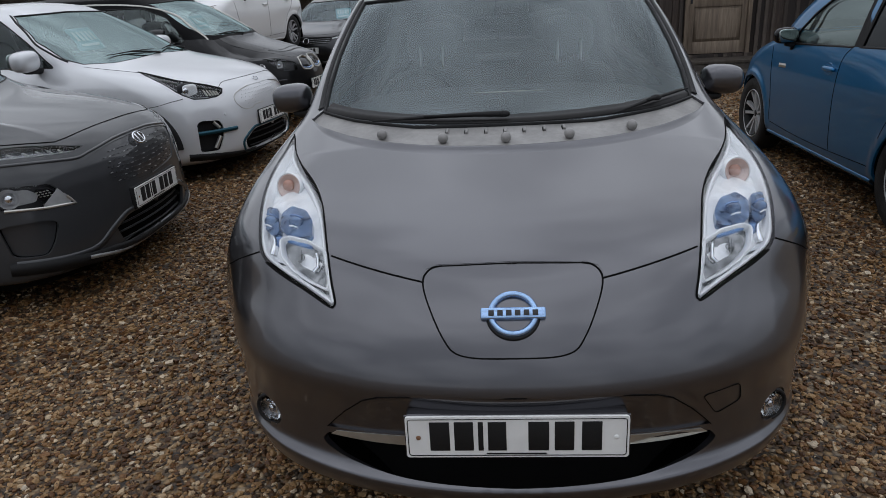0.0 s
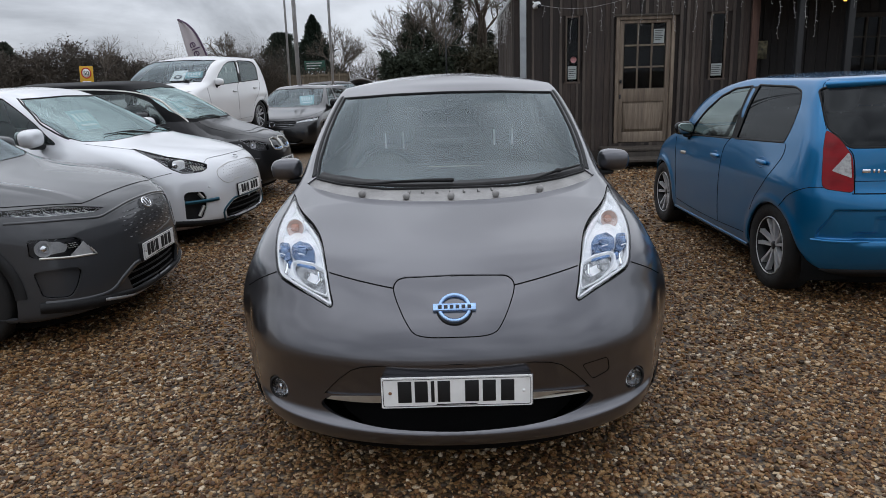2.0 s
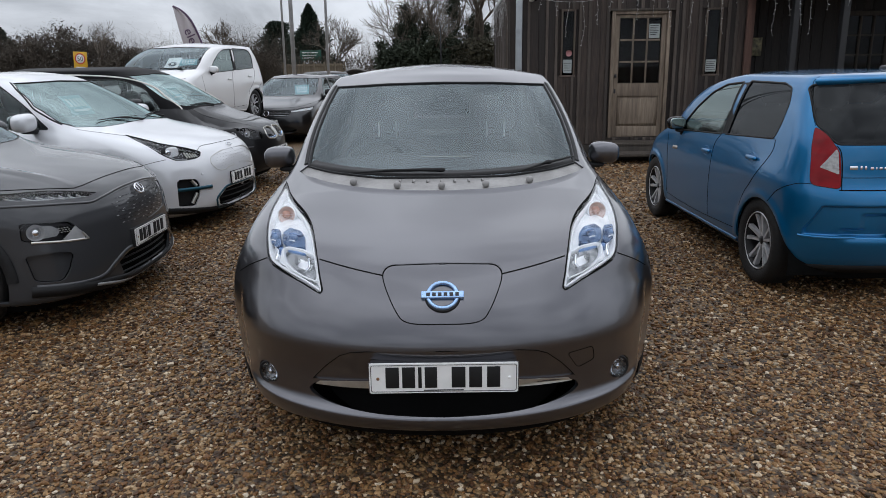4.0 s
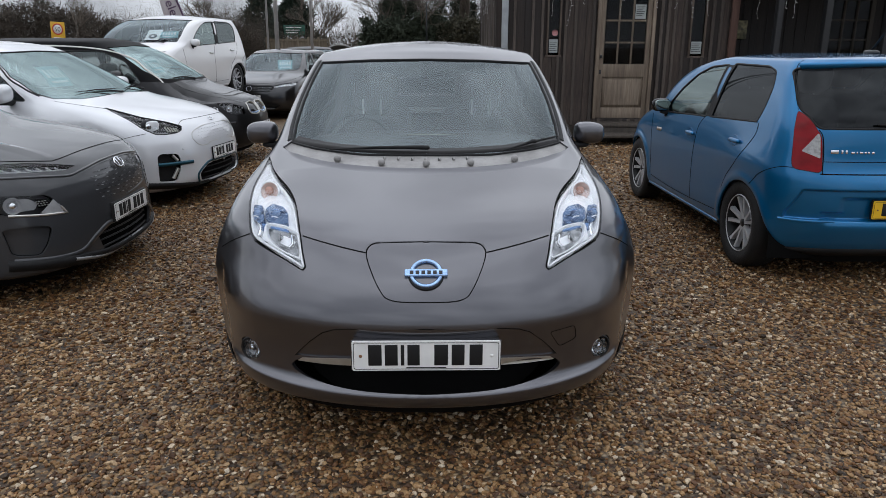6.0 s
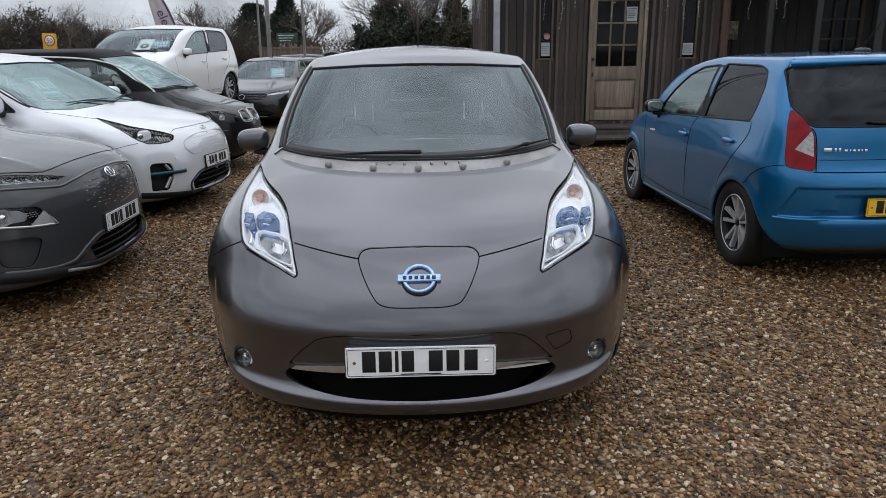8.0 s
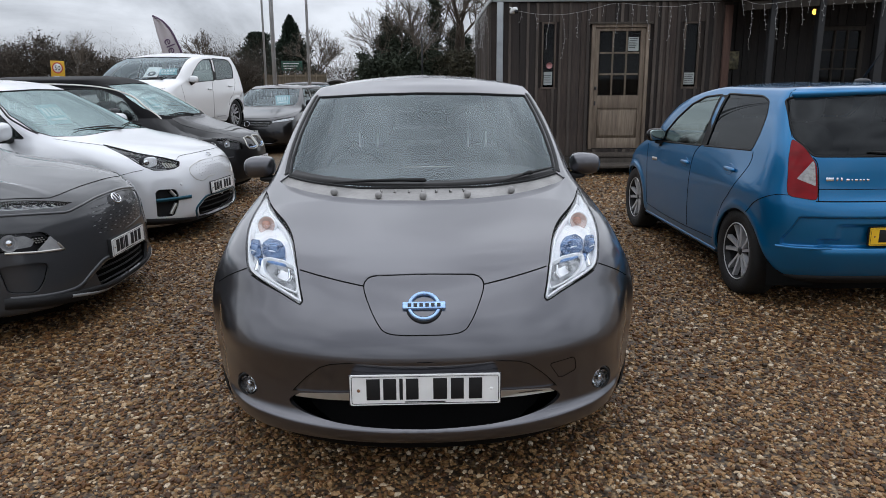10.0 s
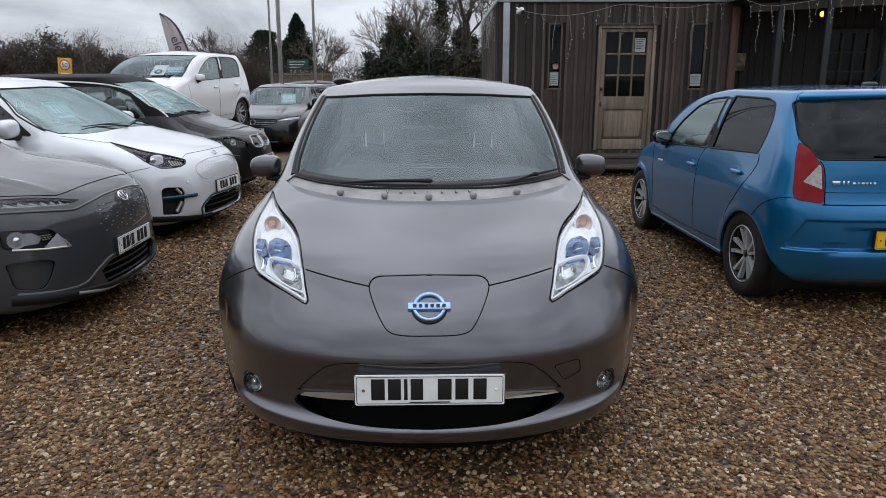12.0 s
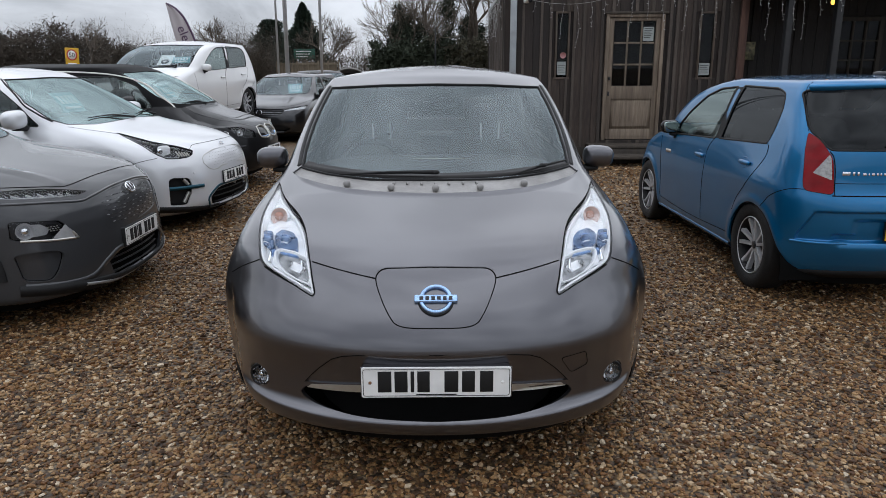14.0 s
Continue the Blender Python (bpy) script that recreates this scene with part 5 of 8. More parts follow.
def grey_crossover(m):
    feats = {"glass_windscreen": ("front", SCREEN, 0), "glass_side": ("side", SIDE_A, 0.04), "glass_sideb": ("side", SIDE_B, 0.04),
             "lamp": ("front", [(0.412, 0.772), (0.54, 0.803), (0.64, 0.825), (0.70, 0.834), (0.855, 0.858), (0.868, 0.82), (0.80, 0.790), (0.747, 0.780), (0.668, 0.771), (0.53, 0.757)], 0.008),
             "grille": ("front", [(0, 0.757), (0.20, 0.752), (0.30, 0.742), (0.40, 0.727), (0.49, 0.706), (0.44, 0.644), (0.385, 0.59), (0.35, 0.548), (0, 0.52)], 0.015),
             "cluster": ("front", [(0.625, 0.53), (0.655, 0.60), (0.685, 0.645), (0.855, 0.668), (0.862, 0.56), (0.785, 0.548)], 0.02),
             "vent": ("front", [(0.705, 0.455), (0.745, 0.480), (0.865, 0.482), (0.855, 0.32), (0.775, 0.303), (0.74, 0.36)], 0.025),
             "mouth": ("front", [(0, 0.37), (0.33, 0.372), (0.43, 0.34), (0.37, 0.215), (0, 0.205)], 0.02)}
    car, sh, v, tri = crossover("electric_crossover", m, SLATE, "slate grey electric crossover with a dimpled closed grille", SLATE_FRONT, SLATE_REAR, feats, (0.84, 3.44), clad=0.06, shape=slate_shape)
    part("closed_grille", skin_mesh(sh, v, tri["grille"], -0.006, depth=0.01), SLATE, car, "closed grille panel with rows of small dimples")
    # dimples alternate pale and dark greys, drawing the panel's embossed light and shade
    for row in range(8):
        z = 0.548 + 0.024 * row
        for i in range(18):
            x = (i - 8.5 + 0.5 * (row % 2)) * 0.042
            if abs(x) < 0.33 + 0.11 * math.sin(row / 7 * math.pi):
                part("grille_dimple", boxed(-0.008, 0.008, -0.003, 0.003, -0.0018, 0.0018, 0.0, on_skin(sh, "front", x, z + 0.02 * (x / 0.4) ** 2 * (row < 4), -0.002)), (LAMPCAVITY, LAMPGREY, DARKALLOY)[(i + 2 * row) % 3], car, smooth=False)
    for lamp_ob, flip in zip(lamp_unit(car, sh, v, tri, "lamp", "slim running lamp strip", 0.03, LAMPCAVITY), (False, True)):
        for i in range(7):
            x = 0.50 + i * 0.045
            part("light_guide", ribbon(sh, sh.place("front", [(x - 0.02, 0.766 + i * 0.004), (x + 0.022, 0.771 + i * 0.004), (x + 0.030, 0.790 + i * 0.0055)]), 0.005, -0.012, flip, 0.01), LAMPGREY, lamp_ob)
    for lamp_ob, k in zip(lamp_unit(car, sh, v, tri, "cluster", "headlight cluster set low in the bumper", 0.04, DARKALLOY), (1, -1)):
        mm = on_skin(sh, "front", k * 0.822, 0.607, -0.022)
        part("projector_lens", blob(0.030, 0.022, 0.030, 1.0, mm, 16, 10), CHROME, lamp_ob)
        part("reflector_bowl", lathe([(0.048, 0.016), (0.043, 0.016), (0.034, 0.0), (0.004, -0.01)], 20, m=mm @ pose(0, 0, 0, 0, 0, 90)), LAMPGREY, lamp_ob)
        part("silver_panel", skin_patch(sh, "front", rounded([(0.806, 0.642), (0.765, 0.638), (0.735, 0.605), (0.752, 0.572), (0.812, 0.568)], 0.01), -0.016, k < 0, 0.01), LAMPGREY, lamp_ob, smooth=False)
        part("dark_lens", skin_patch(sh, "front", rounded([(0.742, 0.632), (0.692, 0.622), (0.672, 0.585), (0.735, 0.575)], 0.008), -0.014, k < 0, 0.01), GLOSSBLACK, lamp_ob, smooth=False)
        for row in range(3):
            for col in range(4):
                part("lens_rib", ribbon(sh, sh.place("front", [(0.690 + 0.013 * col + 0.004 * row, 0.590 + 0.012 * row), (0.698 + 0.013 * col + 0.004 * row, 0.591 + 0.012 * row)]), 0.005, -0.008, k < 0, 0.004), SATIN, lamp_ob)
        frame_line = [(0.84, 0.553), (0.731, 0.536), (0.612, 0.526), (0.640, 0.570), (0.664, 0.620), (0.69, 0.640), (0.76, 0.650), (0.85, 0.664)]
        part("lamp_surround", ribbon(sh, sh.place("front", dense(np.array(frame_line), 0.02)[:-14]), 0.012, 0.004, k < 0, 0.02), SATIN, lamp_ob, "satin silver edge round the lamp")
        part("lamp_corner", skin_patch(sh, "front", [(0.610, 0.526), (0.663, 0.618), (0.672, 0.600), (0.652, 0.553), (0.73, 0.555), (0.74, 0.537)], 0.0, k < 0, 0.02), LAMPGREY, lamp_ob, smooth=False)
    for flip in (False, True):
        part("corner_vent", skin_mesh(sh, v, tri["vent"], -0.03, False, flip), SLATE, car)
    part("air_intake", skin_mesh(sh, v, tri["mouth"], -0.05), VOID, car)
    for z in (0.24, 0.285, 0.325):
        part("intake_bar", tube([(x, 0.025 + 0.25 * x * x, z) for x in np.linspace(-0.36, 0.36, 13)], 0.006, 6), DARKALLOY, car)
    for flip in (False, True):
        part("bumper_skirt", ribbon(sh, sh.place("front", [(x, 0.192 + 0.10 * x * x) for x in np.linspace(0, 0.86, 24)]), 0.062, 0.012, flip, 0.02), BLACK, car, "dark lower bumper lip")
        part("skid_lip", ribbon(sh, sh.place("front", [(x, 0.178 + 0.16 * x * x) for x in np.linspace(0, 0.62, 20)]), 0.018, 0.018, flip, 0.02), LAMPGREY, car, "pale grey lower lip")
        part("intake_frame", ribbon(sh, sh.place("front", spline([(0.2, 0.385), (0.32, 0.385), (0.45, 0.335), (0.56, 0.275), (0.70, 0.27), (0.85, 0.29)], False, 6)), 0.03, 0.006, flip, 0.012), SLATE, car)
        part("grille_blade", ribbon(sh, sh.place("front", spline([(0, 0.770), (0.2, 0.765), (0.40, 0.742), (0.50, 0.728), (0.60, 0.738), (0.70, 0.750), (0.86, 0.765)], False, 6)), 0.014, 0.005, flip, 0.012), SLATE, car)
    seam(car, sh, "front", [(0, 0.838), (0.18, 0.836), (0.34, 0.828), (0.51, 0.813)])
    seam(car, sh, "front", [(0.51, 0.813), (0.70, 0.850), (0.82, 0.90), (0.80, 0.97)], width=0.005)
    number_plate(car, pose(0, -0.012, 0.442, 0, 0, 180))
    part("plate_plinth", boxed(-0.27, 0.27, -0.006, 0.03, 0.378, 0.506, 0.006), BLACK, car)
    mb = on_skin(sh, "front", 0, 0.725, 0.012)
    bm = tube([(0.055 * math.cos(a), 0, 0.034 * math.sin(a)) for a in np.linspace(0, 2 * math.pi, 31)], 0.006, 8, cap=False)
    bmesh.ops.transform(bm, matrix=mb, verts=bm.verts)
    badge = part("badge", bm, CHROME, car, "oval chrome badge")
    for x, tilt in ((-0.020, 14), (0.020, 14)):
        part("badge_stroke", boxed(-0.006, 0.006, -0.003, 0.006, -0.028, 0.028, 0.002, mb @ pose(x, 0, 0, 0, tilt, 0)), CHROME, badge)
    cabin(car, 0.68, 1.35, 0.95)
    for k in (-1, 1):
        door_mirror(car, pose(k * 0.84, 1.55, 1.03) @ Matrix.Diagonal((k, 1, 1, 1)), SLATE)
    return car


PEARL_FRONT = [(0.15, 0.18, 0.80, 0.55, 2.5), (0.19, 0.06, 0.86, 0.58, 2.5), (0.27, 0.01, 0.885, 0.60, 2.4), (0.45, 0.0, 0.90, 0.62, 2.3), (0.60, 0.02, 0.903, 0.64, 2.3), (0.70, 0.06, 0.90, 0.66, 2.3), (0.78, 0.13, 0.888, 0.66, 2.3),
             (0.83, 0.22, 0.875, 0.66, 2.3), (0.88, 0.38, 0.855, 0.66, 2.4), (0.93, 0.62, 0.83, 0.62, 2.5), (0.965, 0.85, 0.805, 0.58, 2.6), (1.0, 0.98, 0.79, 0.55, 2.7), (1.2, 1.40, 0.75, 0.46, 3.0), (1.4, 1.84, 0.67, 0.38, 3.2), (1.47, 2.02, 0.61, 0.36, 3.2)]
PEARL_REAR = [(0.15, 4.25, 0.5), (0.5, 4.37, 0.55), (0.9, 4.35, 0.5), (1.1, 4.22, 0.45), (1.47, 3.8, 0.35)]


def white_crossover(m):
    fogpod = [(0.66, 0.512), (0.776, 0.525), (0.80, 0.50), (0.80, 0.268), (0.69, 0.263), (0.652, 0.36), (0.640, 0.46)]
    nose = [(0, 0.739), (0.22, 0.736), (0.31, 0.724), (0.41, 0.702), (0.455, 0.678), (0.472, 0.630), (0.43, 0.578), (0.375, 0.556), (0.29, 0.558), (0.24, 0.578), (0.13, 0.580), (0, 0.580)]
    mouth = [(0, 0.385), (0.25, 0.385), (0.34, 0.372), (0.45, 0.30), (0.43, 0.235), (0.36, 0.205), (0, 0.20)]
    eye = [(0.686, 0.928), (0.698, 0.885), (0.690, 0.848), (0.640, 0.820), (0.582, 0.794), (0.502, 0.750), (0.54, 0.715), (0.60, 0.697), (0.68, 0.692), (0.753, 0.699), (0.786, 0.735), (0.797, 0.768), (0.790, 0.812), (0.771, 0.856), (0.735, 0.898)]
    feats = {"glass_windscreen": ("front", [(0, 1.024), (0.3, 1.013), (0.60, 0.998), (0.742, 1.006), (0.756, 1.05), (0.732, 1.2), (0.655, 1.34), (0.575, 1.41), (0, 1.425)], 0), "glass_side": ("side", [(1.5, 0.985), (2.3, 1.0), (2.3, 1.42), (2.1, 1.42)], 0.04), "glass_sideb": ("side", SIDE_B, 0.04),
             "lamp": ("front", eye, 0.008), "nose": ("front", nose, 0.02), "fogpod": ("front", fogpod, 0.02), "mouth": ("front", mouth, 0.02)}
    car, sh, v, tri = crossover("electric_crossover", m, PEARL, "pearl white electric crossover with blue bumper accents", PEARL_FRONT, PEARL_REAR, feats, (0.79, 3.5), arch=0.335, axle=0.31, tyre=0.31, clad=0.05, glass_for={"windscreen": BRIGHTSCREEN})
    teal = material("blue_accent", (0.010, 0.065, 0.095), 0.3, 0.5, spread=0.3)
    part("closed_grille", skin_mesh(sh, v, tri["nose"], -0.004, depth=0.01), PEARL, car, "closed white grille panel with fine dimples")
    for row in range(5):
        for i in range(16):
            x = (i - 7.5 + 0.5 * (row % 2)) * 0.05
            if abs(x) < 0.41 - 0.03 * abs(row - 2):
                part("grille_dimple", blob(0.009, 0.0025, 0.005, 1.0, on_skin(sh, "front", x, 0.60 + 0.027 * row, -0.003), 8, 4), PEARL, car)
    seam(car, sh, "front", np.vstack([rounded(nose, 0.02)[5:-5]]), width=0.006, mat=SATIN, name="grille_outline", smooth=False)
    for lamp_ob, k in zip(lamp_unit(car, sh, v, tri, "lamp", "headlight with projector lens and dark inner panel", 0.04, DARKALLOY), (1, -1)):
        mm = Matrix.Translation(on_skin(sh, "front", k * 0.725, 0.780, -0.02).translation) @ pose(0, 0, 0, 0, 0, 180 + k * 30)
        part("chrome_line", ribbon(sh, sh.place("front", spline([(0.700, 0.905), (0.742, 0.872), (0.772, 0.826), (0.778, 0.775), (0.765, 0.735), (0.735, 0.712), (0.66, 0.706)], False, 6)), 0.007, -0.012, k < 0, 0.01), LAMPGREY, lamp_ob)
        part("brow_line", ribbon(sh, sh.place("front", spline([(0.705, 0.87), (0.682, 0.832), (0.60, 0.790), (0.53, 0.752)], False, 6)), 0.006, -0.012, k < 0, 0.01), LAMPCAVITY, lamp_ob)
        part("projector_housing", blob(0.080, 0.02, 0.062, 0.6, mm @ pose(0, -0.012, 0), 18, 10), DARKALLOY, lamp_ob)
        part("projector_lens", blob(0.066, 0.006, 0.050, 0.6, mm @ pose(k * 0.014, 0.012, 0), 18, 10), REFLECTOR, lamp_ob)
        part("lens_ring", lathe([(0.004, 0.010), (0.022, 0.012), (0.026, 0.0)], 22, m=mm @ pose(-k * 0.026, 0.012, 0) @ pose(0, 0, 0, 0, 0, 90)), CHROME, lamp_ob)
        for i in range(5):
            part("light_guide", ribbon(sh, sh.place("front", [(0.560 + i * 0.022, 0.716), (0.556 + i * 0.020, 0.748 + 0.005 * i)]), 0.010, -0.014, k < 0, 0.01), SATIN, lamp_ob)
        part("lamp_edge", ribbon(sh, outline(sh, "front", rounded(eye, 0.008)), 0.006, 0.003, k < 0, 0.02), BLACK, lamp_ob)
    for flip in (False, True):
        pod = part("corner_vent", skin_mesh(sh, v, tri["fogpod"], -0.05, False, flip), BLACK, car)
        part("vent_blade", ribbon(sh, sh.place("front", [(x, 0.425) for x in np.linspace(0.525, 0.80, 10)]), 0.03, 0.012, flip, 0.03), teal, pod, "dark blue blade across the vent")
        part("day_lamp", ribbon(sh, sh.place("front", [(0.70, 0.505), (0.665, 0.45)]), 0.022, -0.004, flip, 0.03), SATIN, pod)
        part("day_lamp", ribbon(sh, sh.place("front", [(0.665, 0.38), (0.71, 0.285)]), 0.022, -0.004, flip, 0.03), SATIN, pod)
        part("accent_strip", ribbon(sh, sh.place("front", spline([(0, 0.185), (0.36, 0.192), (0.45, 0.225), (0.47, 0.30), (0.35, 0.385), (0.25, 0.40), (0, 0.40)], False, 8)), 0.018, 0.008, flip, 0.02), teal, car, "blue strip round the lower grille")
        part("bumper_skirt", ribbon(sh, sh.place("front", [(x, 0.178 + 0.08 * x * x) for x in np.linspace(0, 0.84, 24)]), 0.062, 0.006, flip, 0.02), BLACK, car)
    part("air_intake", skin_mesh(sh, v, tri["mouth"], -0.05), VOID, car)
    for z in (0.24, 0.29, 0.34):
        part("intake_bar", tube([(x, 0.03 + 0.25 * x * x, z) for x in np.linspace(-0.38, 0.38, 13)], 0.007, 6), BLACK, car)
    seam(car, sh, "front", [(0, 0.804), (0.23, 0.802), (0.42, 0.796), (0.515, 0.765)])
    seam(car, sh, "front", [(0.70, 0.915), (0.74, 0.955), (0.765, 0.985)], width=0.0025)
    seam(car, sh, "front", [(0.80, 0.71), (0.86, 0.69), (0.90, 0.66)], width=0.004)
    number_plate(car, on_skin(sh, "front", 0, 0.468, 0.006))
    mb = on_skin(sh, "front", 0, 0.772, 0.006)
    bm = tube([(0.045 * math.cos(a), 0, 0.02 * math.sin(a)) for a in np.linspace(0, 2 * math.pi, 25)], 0.004, 6, cap=False)
    bmesh.ops.transform(bm, matrix=mb, verts=bm.verts)
    part("badge", bm, CHROME, car, "oval chrome badge")
    part("parking_sensor", blob(0.012, 0.004, 0.012, 1.0, on_skin(sh, "front", -0.6, 0.55, 0.0), 12, 6), PEARL, car)
    for k in (-1, 1):
        door_mirror(car, pose(k * 0.85, 1.62, 1.03) @ Matrix.Diagonal((k, 1, 1, 1)), PEARL, s=1.05)
        part("pillar_trim", ribbon(sh, sh.place("front", spline([(0.762, 1.03), (0.757, 1.1), (0.738, 1.2), (0.66, 1.34), (0.585, 1.415)], False, 6)), 0.016, 0.003, k < 0, 0.01), BLACK, car)

    def on_glass(x, z, off=0.012):
        return on_skin(sh, "front", x, z, off).translation
    wiper(car, on_glass(-0.55, 1.045), on_glass(0.02, 1.05), on_glass(0.0, 1.02))
    wiper(car, on_glass(0.12, 1.04), on_glass(0.60, 1.06), on_glass(0.55, 1.02))
    price_sticker(car, sh, [(-0.44, 1.29), (-0.14, 1.295), (-0.40, 1.12), (-0.63, 1.115)])
    cabin(car, 0.68, 1.45, 0.95)
    return car


def price_sticker(car, sh, quad):
    """A price strip stuck to the windscreen with pale characters; quad: top left, top right, bottom right, bottom left as x, z."""
    q = np.array(quad, float)

    def patch(name, u0, u1, w0, w1, off, mat, parent, label=""):
        def at(u, w):
            return (q[0] * (1 - u) + q[1] * u) * (1 - w) + (q[3] * (1 - u) + q[2] * u) * w
        bm = bmesh.new()
        rows_ = []
        for u in np.linspace(u0, u1, 9 if u1 - u0 > 0.3 else 2):
            p = [at(u, w) for w in np.linspace(w0, w1, 4)]
            rows_.append([bm.verts.new((on_skin(sh, "front", x, z, off)).translation) for x, z in p])
        for r0, r1 in zip(rows_, rows_[1:]):
            for k in range(3):
                bm.faces.new((r0[k], r0[k + 1], r1[k + 1], r1[k]))
        return solid(part(name, bm, mat, parent, label), 0.0012)
    base = patch("price_sticker", 0, 1, 0, 1, -0.013, CYAN, car, "cyan price sticker behind the windscreen")
    for i in range(5):
        u = 0.12 + 0.165 * i
        patch("price_bar", u, u + 0.10, 0.18, 0.58, -0.010, PAPER, base)
    patch("price_line", 0.15, 0.85, 0.72, 0.82, -0.010, PAPER, base)


DARK_FRONT = [(0.20, 0.20, 0.78, 0.55, 2.5), (0.28, 0.05, 0.84, 0.6, 2.4), (0.42, 0.0, 0.87, 0.6, 2.3), (0.58, 0.01, 0.885, 0.62, 2.3), (0.70, 0.05, 0.885, 0.62, 2.4), (0.78, 0.12, 0.88, 0.58, 2.6), (0.84, 0.26, 0.87, 0.52, 2.8),
            (0.92, 0.50, 0.85, 0.46, 3.0), (1.0, 0.76, 0.82, 0.44, 3.0), (1.05, 0.86, 0.80, 0.44, 3.0), (1.2, 1.10, 0.76, 0.44, 3.0), (1.4, 1.46, 0.67, 0.38, 3.2), (1.52, 1.75, 0.58, 0.36, 3.2)]
DARK_REAR = [(0.20, 3.85, 0.5), (0.5, 3.98, 0.5), (0.9, 3.99, 0.45), (1.1, 3.9, 0.4), (1.52, 3.5, 0.35)]


def dark_shape(x, y, z, s, zz):
    """A flat bonnet with a crease, beyond which the wings fall away."""
    a = np.clip((np.abs(x) - 0.36) / 0.28, 0, 1)
    drop = 0.09 * a * a * np.clip((z - 0.80) / 0.10, 0, 1) * np.clip((1.02 - y) / 0.25, 0, 1) * (s < 1.3)
    return x, y, z - drop


def dark_hatchback(m):
    feats = {"glass_windscreen": ("front", [(0, 1.07), (0.4, 1.075), (0.66, 1.09), (0.69, 1.18), (0.65, 1.3), (0.57, 1.46), (0, 1.485)], 0),
             "glass_side": ("side", [(1.21, 1.03), (1.62, 1.03), (2.42, 1.0), (2.46, 1.415), (1.75, 1.412), (1.45, 1.30), (1.26, 1.10)], 0.04), "glass_sideb": ("side", [(2.52, 0.97), (3.3, 1.02), (3.3, 1.40), (2.54, 1.45)], 0.04),
             "lamp": ("front", [(0.42, 0.65), (0.60, 0.655), (0.70, 0.70), (0.74, 0.80), (0.69, 0.845), (0.55, 0.782), (0.40, 0.735)], 0.02),
             "kidney": ("front", [(0.02, 0.645), (0.15, 0.628), (0.30, 0.645), (0.325, 0.69), (0.27, 0.772), (0.10, 0.785), (0.02, 0.765)], 0.02)}
    hood = [(0, 0.795), (0.28, 0.787), (0.36, 0.788), (0.44, 0.82), (0.52, 0.90), (0.55, 1.0), (0.56, 1.055), (0.4, 1.055), (0, 1.05)]
    feats = {"upper": ("raw", [(0, 1.055), (3, 1.055), (3, 1.64), (0, 1.64)], 0), "bonnet": ("front", hood, 0), **feats}
    car, sh, v, tri = crossover("electric_hatchback", m, DARKGREY, "dark grey electric hatchback with a black bonnet and blue-edged kidney grille", DARK_FRONT, DARK_REAR, feats, (0.78, 3.35), shape=dark_shape, tyre=0.34, axle=0.34, arch=0.37, glass_for={"windscreen": BRIGHTSCREEN})
    part("bonnet", skin_mesh(sh, v, tri["bonnet"], 0.002, depth=0.01), GLOSSBLACK, car)
    for p in components(tri["upper"]):
        middle = bool((v[p.ravel()][:, 0] < 1e-4).any() or (v[p.ravel()][:, 0] > 3 - 1e-4).any())
        for flip in (False,) if middle else (False, True):
            part("roof_panel", skin_mesh(sh, v, p, 0.001, middle, flip, 0.016), ROOFBLACK, car, "black roof and pillars")
    for lamp_ob, k in zip(lamp_unit(car, sh, v, tri, "lamp", "headlight with dark surround", 0.04, DARKALLOY), (1, -1)):
        mm = Matrix.Translation(on_skin(sh, "front", k * 0.64, 0.732, -0.02).translation) @ pose(0, 0, 0, 0, 0, 180 + k * 25)
        part("reflector_bowl", lathe([(0.048, 0.012), (0.044, 0.012), (0.03, -0.004), (0.004, -0.014)], 22, m=mm @ pose(0, 0, 0, 0, 0, 90)), ALLOY, lamp_ob)
        part("projector_lens", blob(0.024, 0.016, 0.024, 1.0, mm, 14, 8), CHROME, lamp_ob)
        part("lamp_bar", skin_patch(sh, "front", [(0.50, 0.69), (0.70, 0.68), (0.71, 0.695), (0.50, 0.703)], -0.012, k < 0, 0.006), DARKALLOY, lamp_ob, smooth=False)
    for flip in (False, True):
        kid = part("kidney_grille", skin_mesh(sh, v, tri["kidney"], -0.01, False, flip), GLOSSBLACK, car, "kidney grille with blue inner edge")
        part("grille_ring", ribbon(sh, outline(sh, "front", rounded([(0.02, 0.645), (0.15, 0.628), (0.30, 0.645), (0.325, 0.69), (0.27, 0.772), (0.10, 0.785), (0.02, 0.765)], 0.02)), 0.012, 0.008, flip, 0.02), SATIN, kid)
        part("blue_edge", ribbon(sh, outline(sh, "front", [(0.05, 0.66), (0.15, 0.648), (0.285, 0.66), (0.295, 0.69)], False), 0.016, 0.004, flip, 0.01), BLUECHROME, kid)
        part("roof_rail", ribbon(sh, sh.place("side", spline([(0.99, 1.05), (1.20, 1.19), (1.425, 1.336), (1.773, 1.433), (2.405, 1.471), (2.794, 1.455), (3.2, 1.41)], False, 6)), 0.02, 0.006, flip, 0.01), SATIN, car)
        part("bumper_slot", ribbon(sh, sh.place("front", [(x, 0.56) for x in np.linspace(0.62, 0.80, 8)]), 0.025, 0.004, flip, 0.01), DARKALLOY, car)
    number_plate(car, on_skin(sh, "front", 0, 0.47, 0.02))
    for k in (-1, 1):
        door_mirror(car, pose(k * 0.84, 1.45, 1.08) @ Matrix.Diagonal((k, 1, 1, 1)), GLOSSBLACK, s=1.0)

    def on_glass(x, z, off=0.012):
        return on_skin(sh, "front", x, z, off).translation
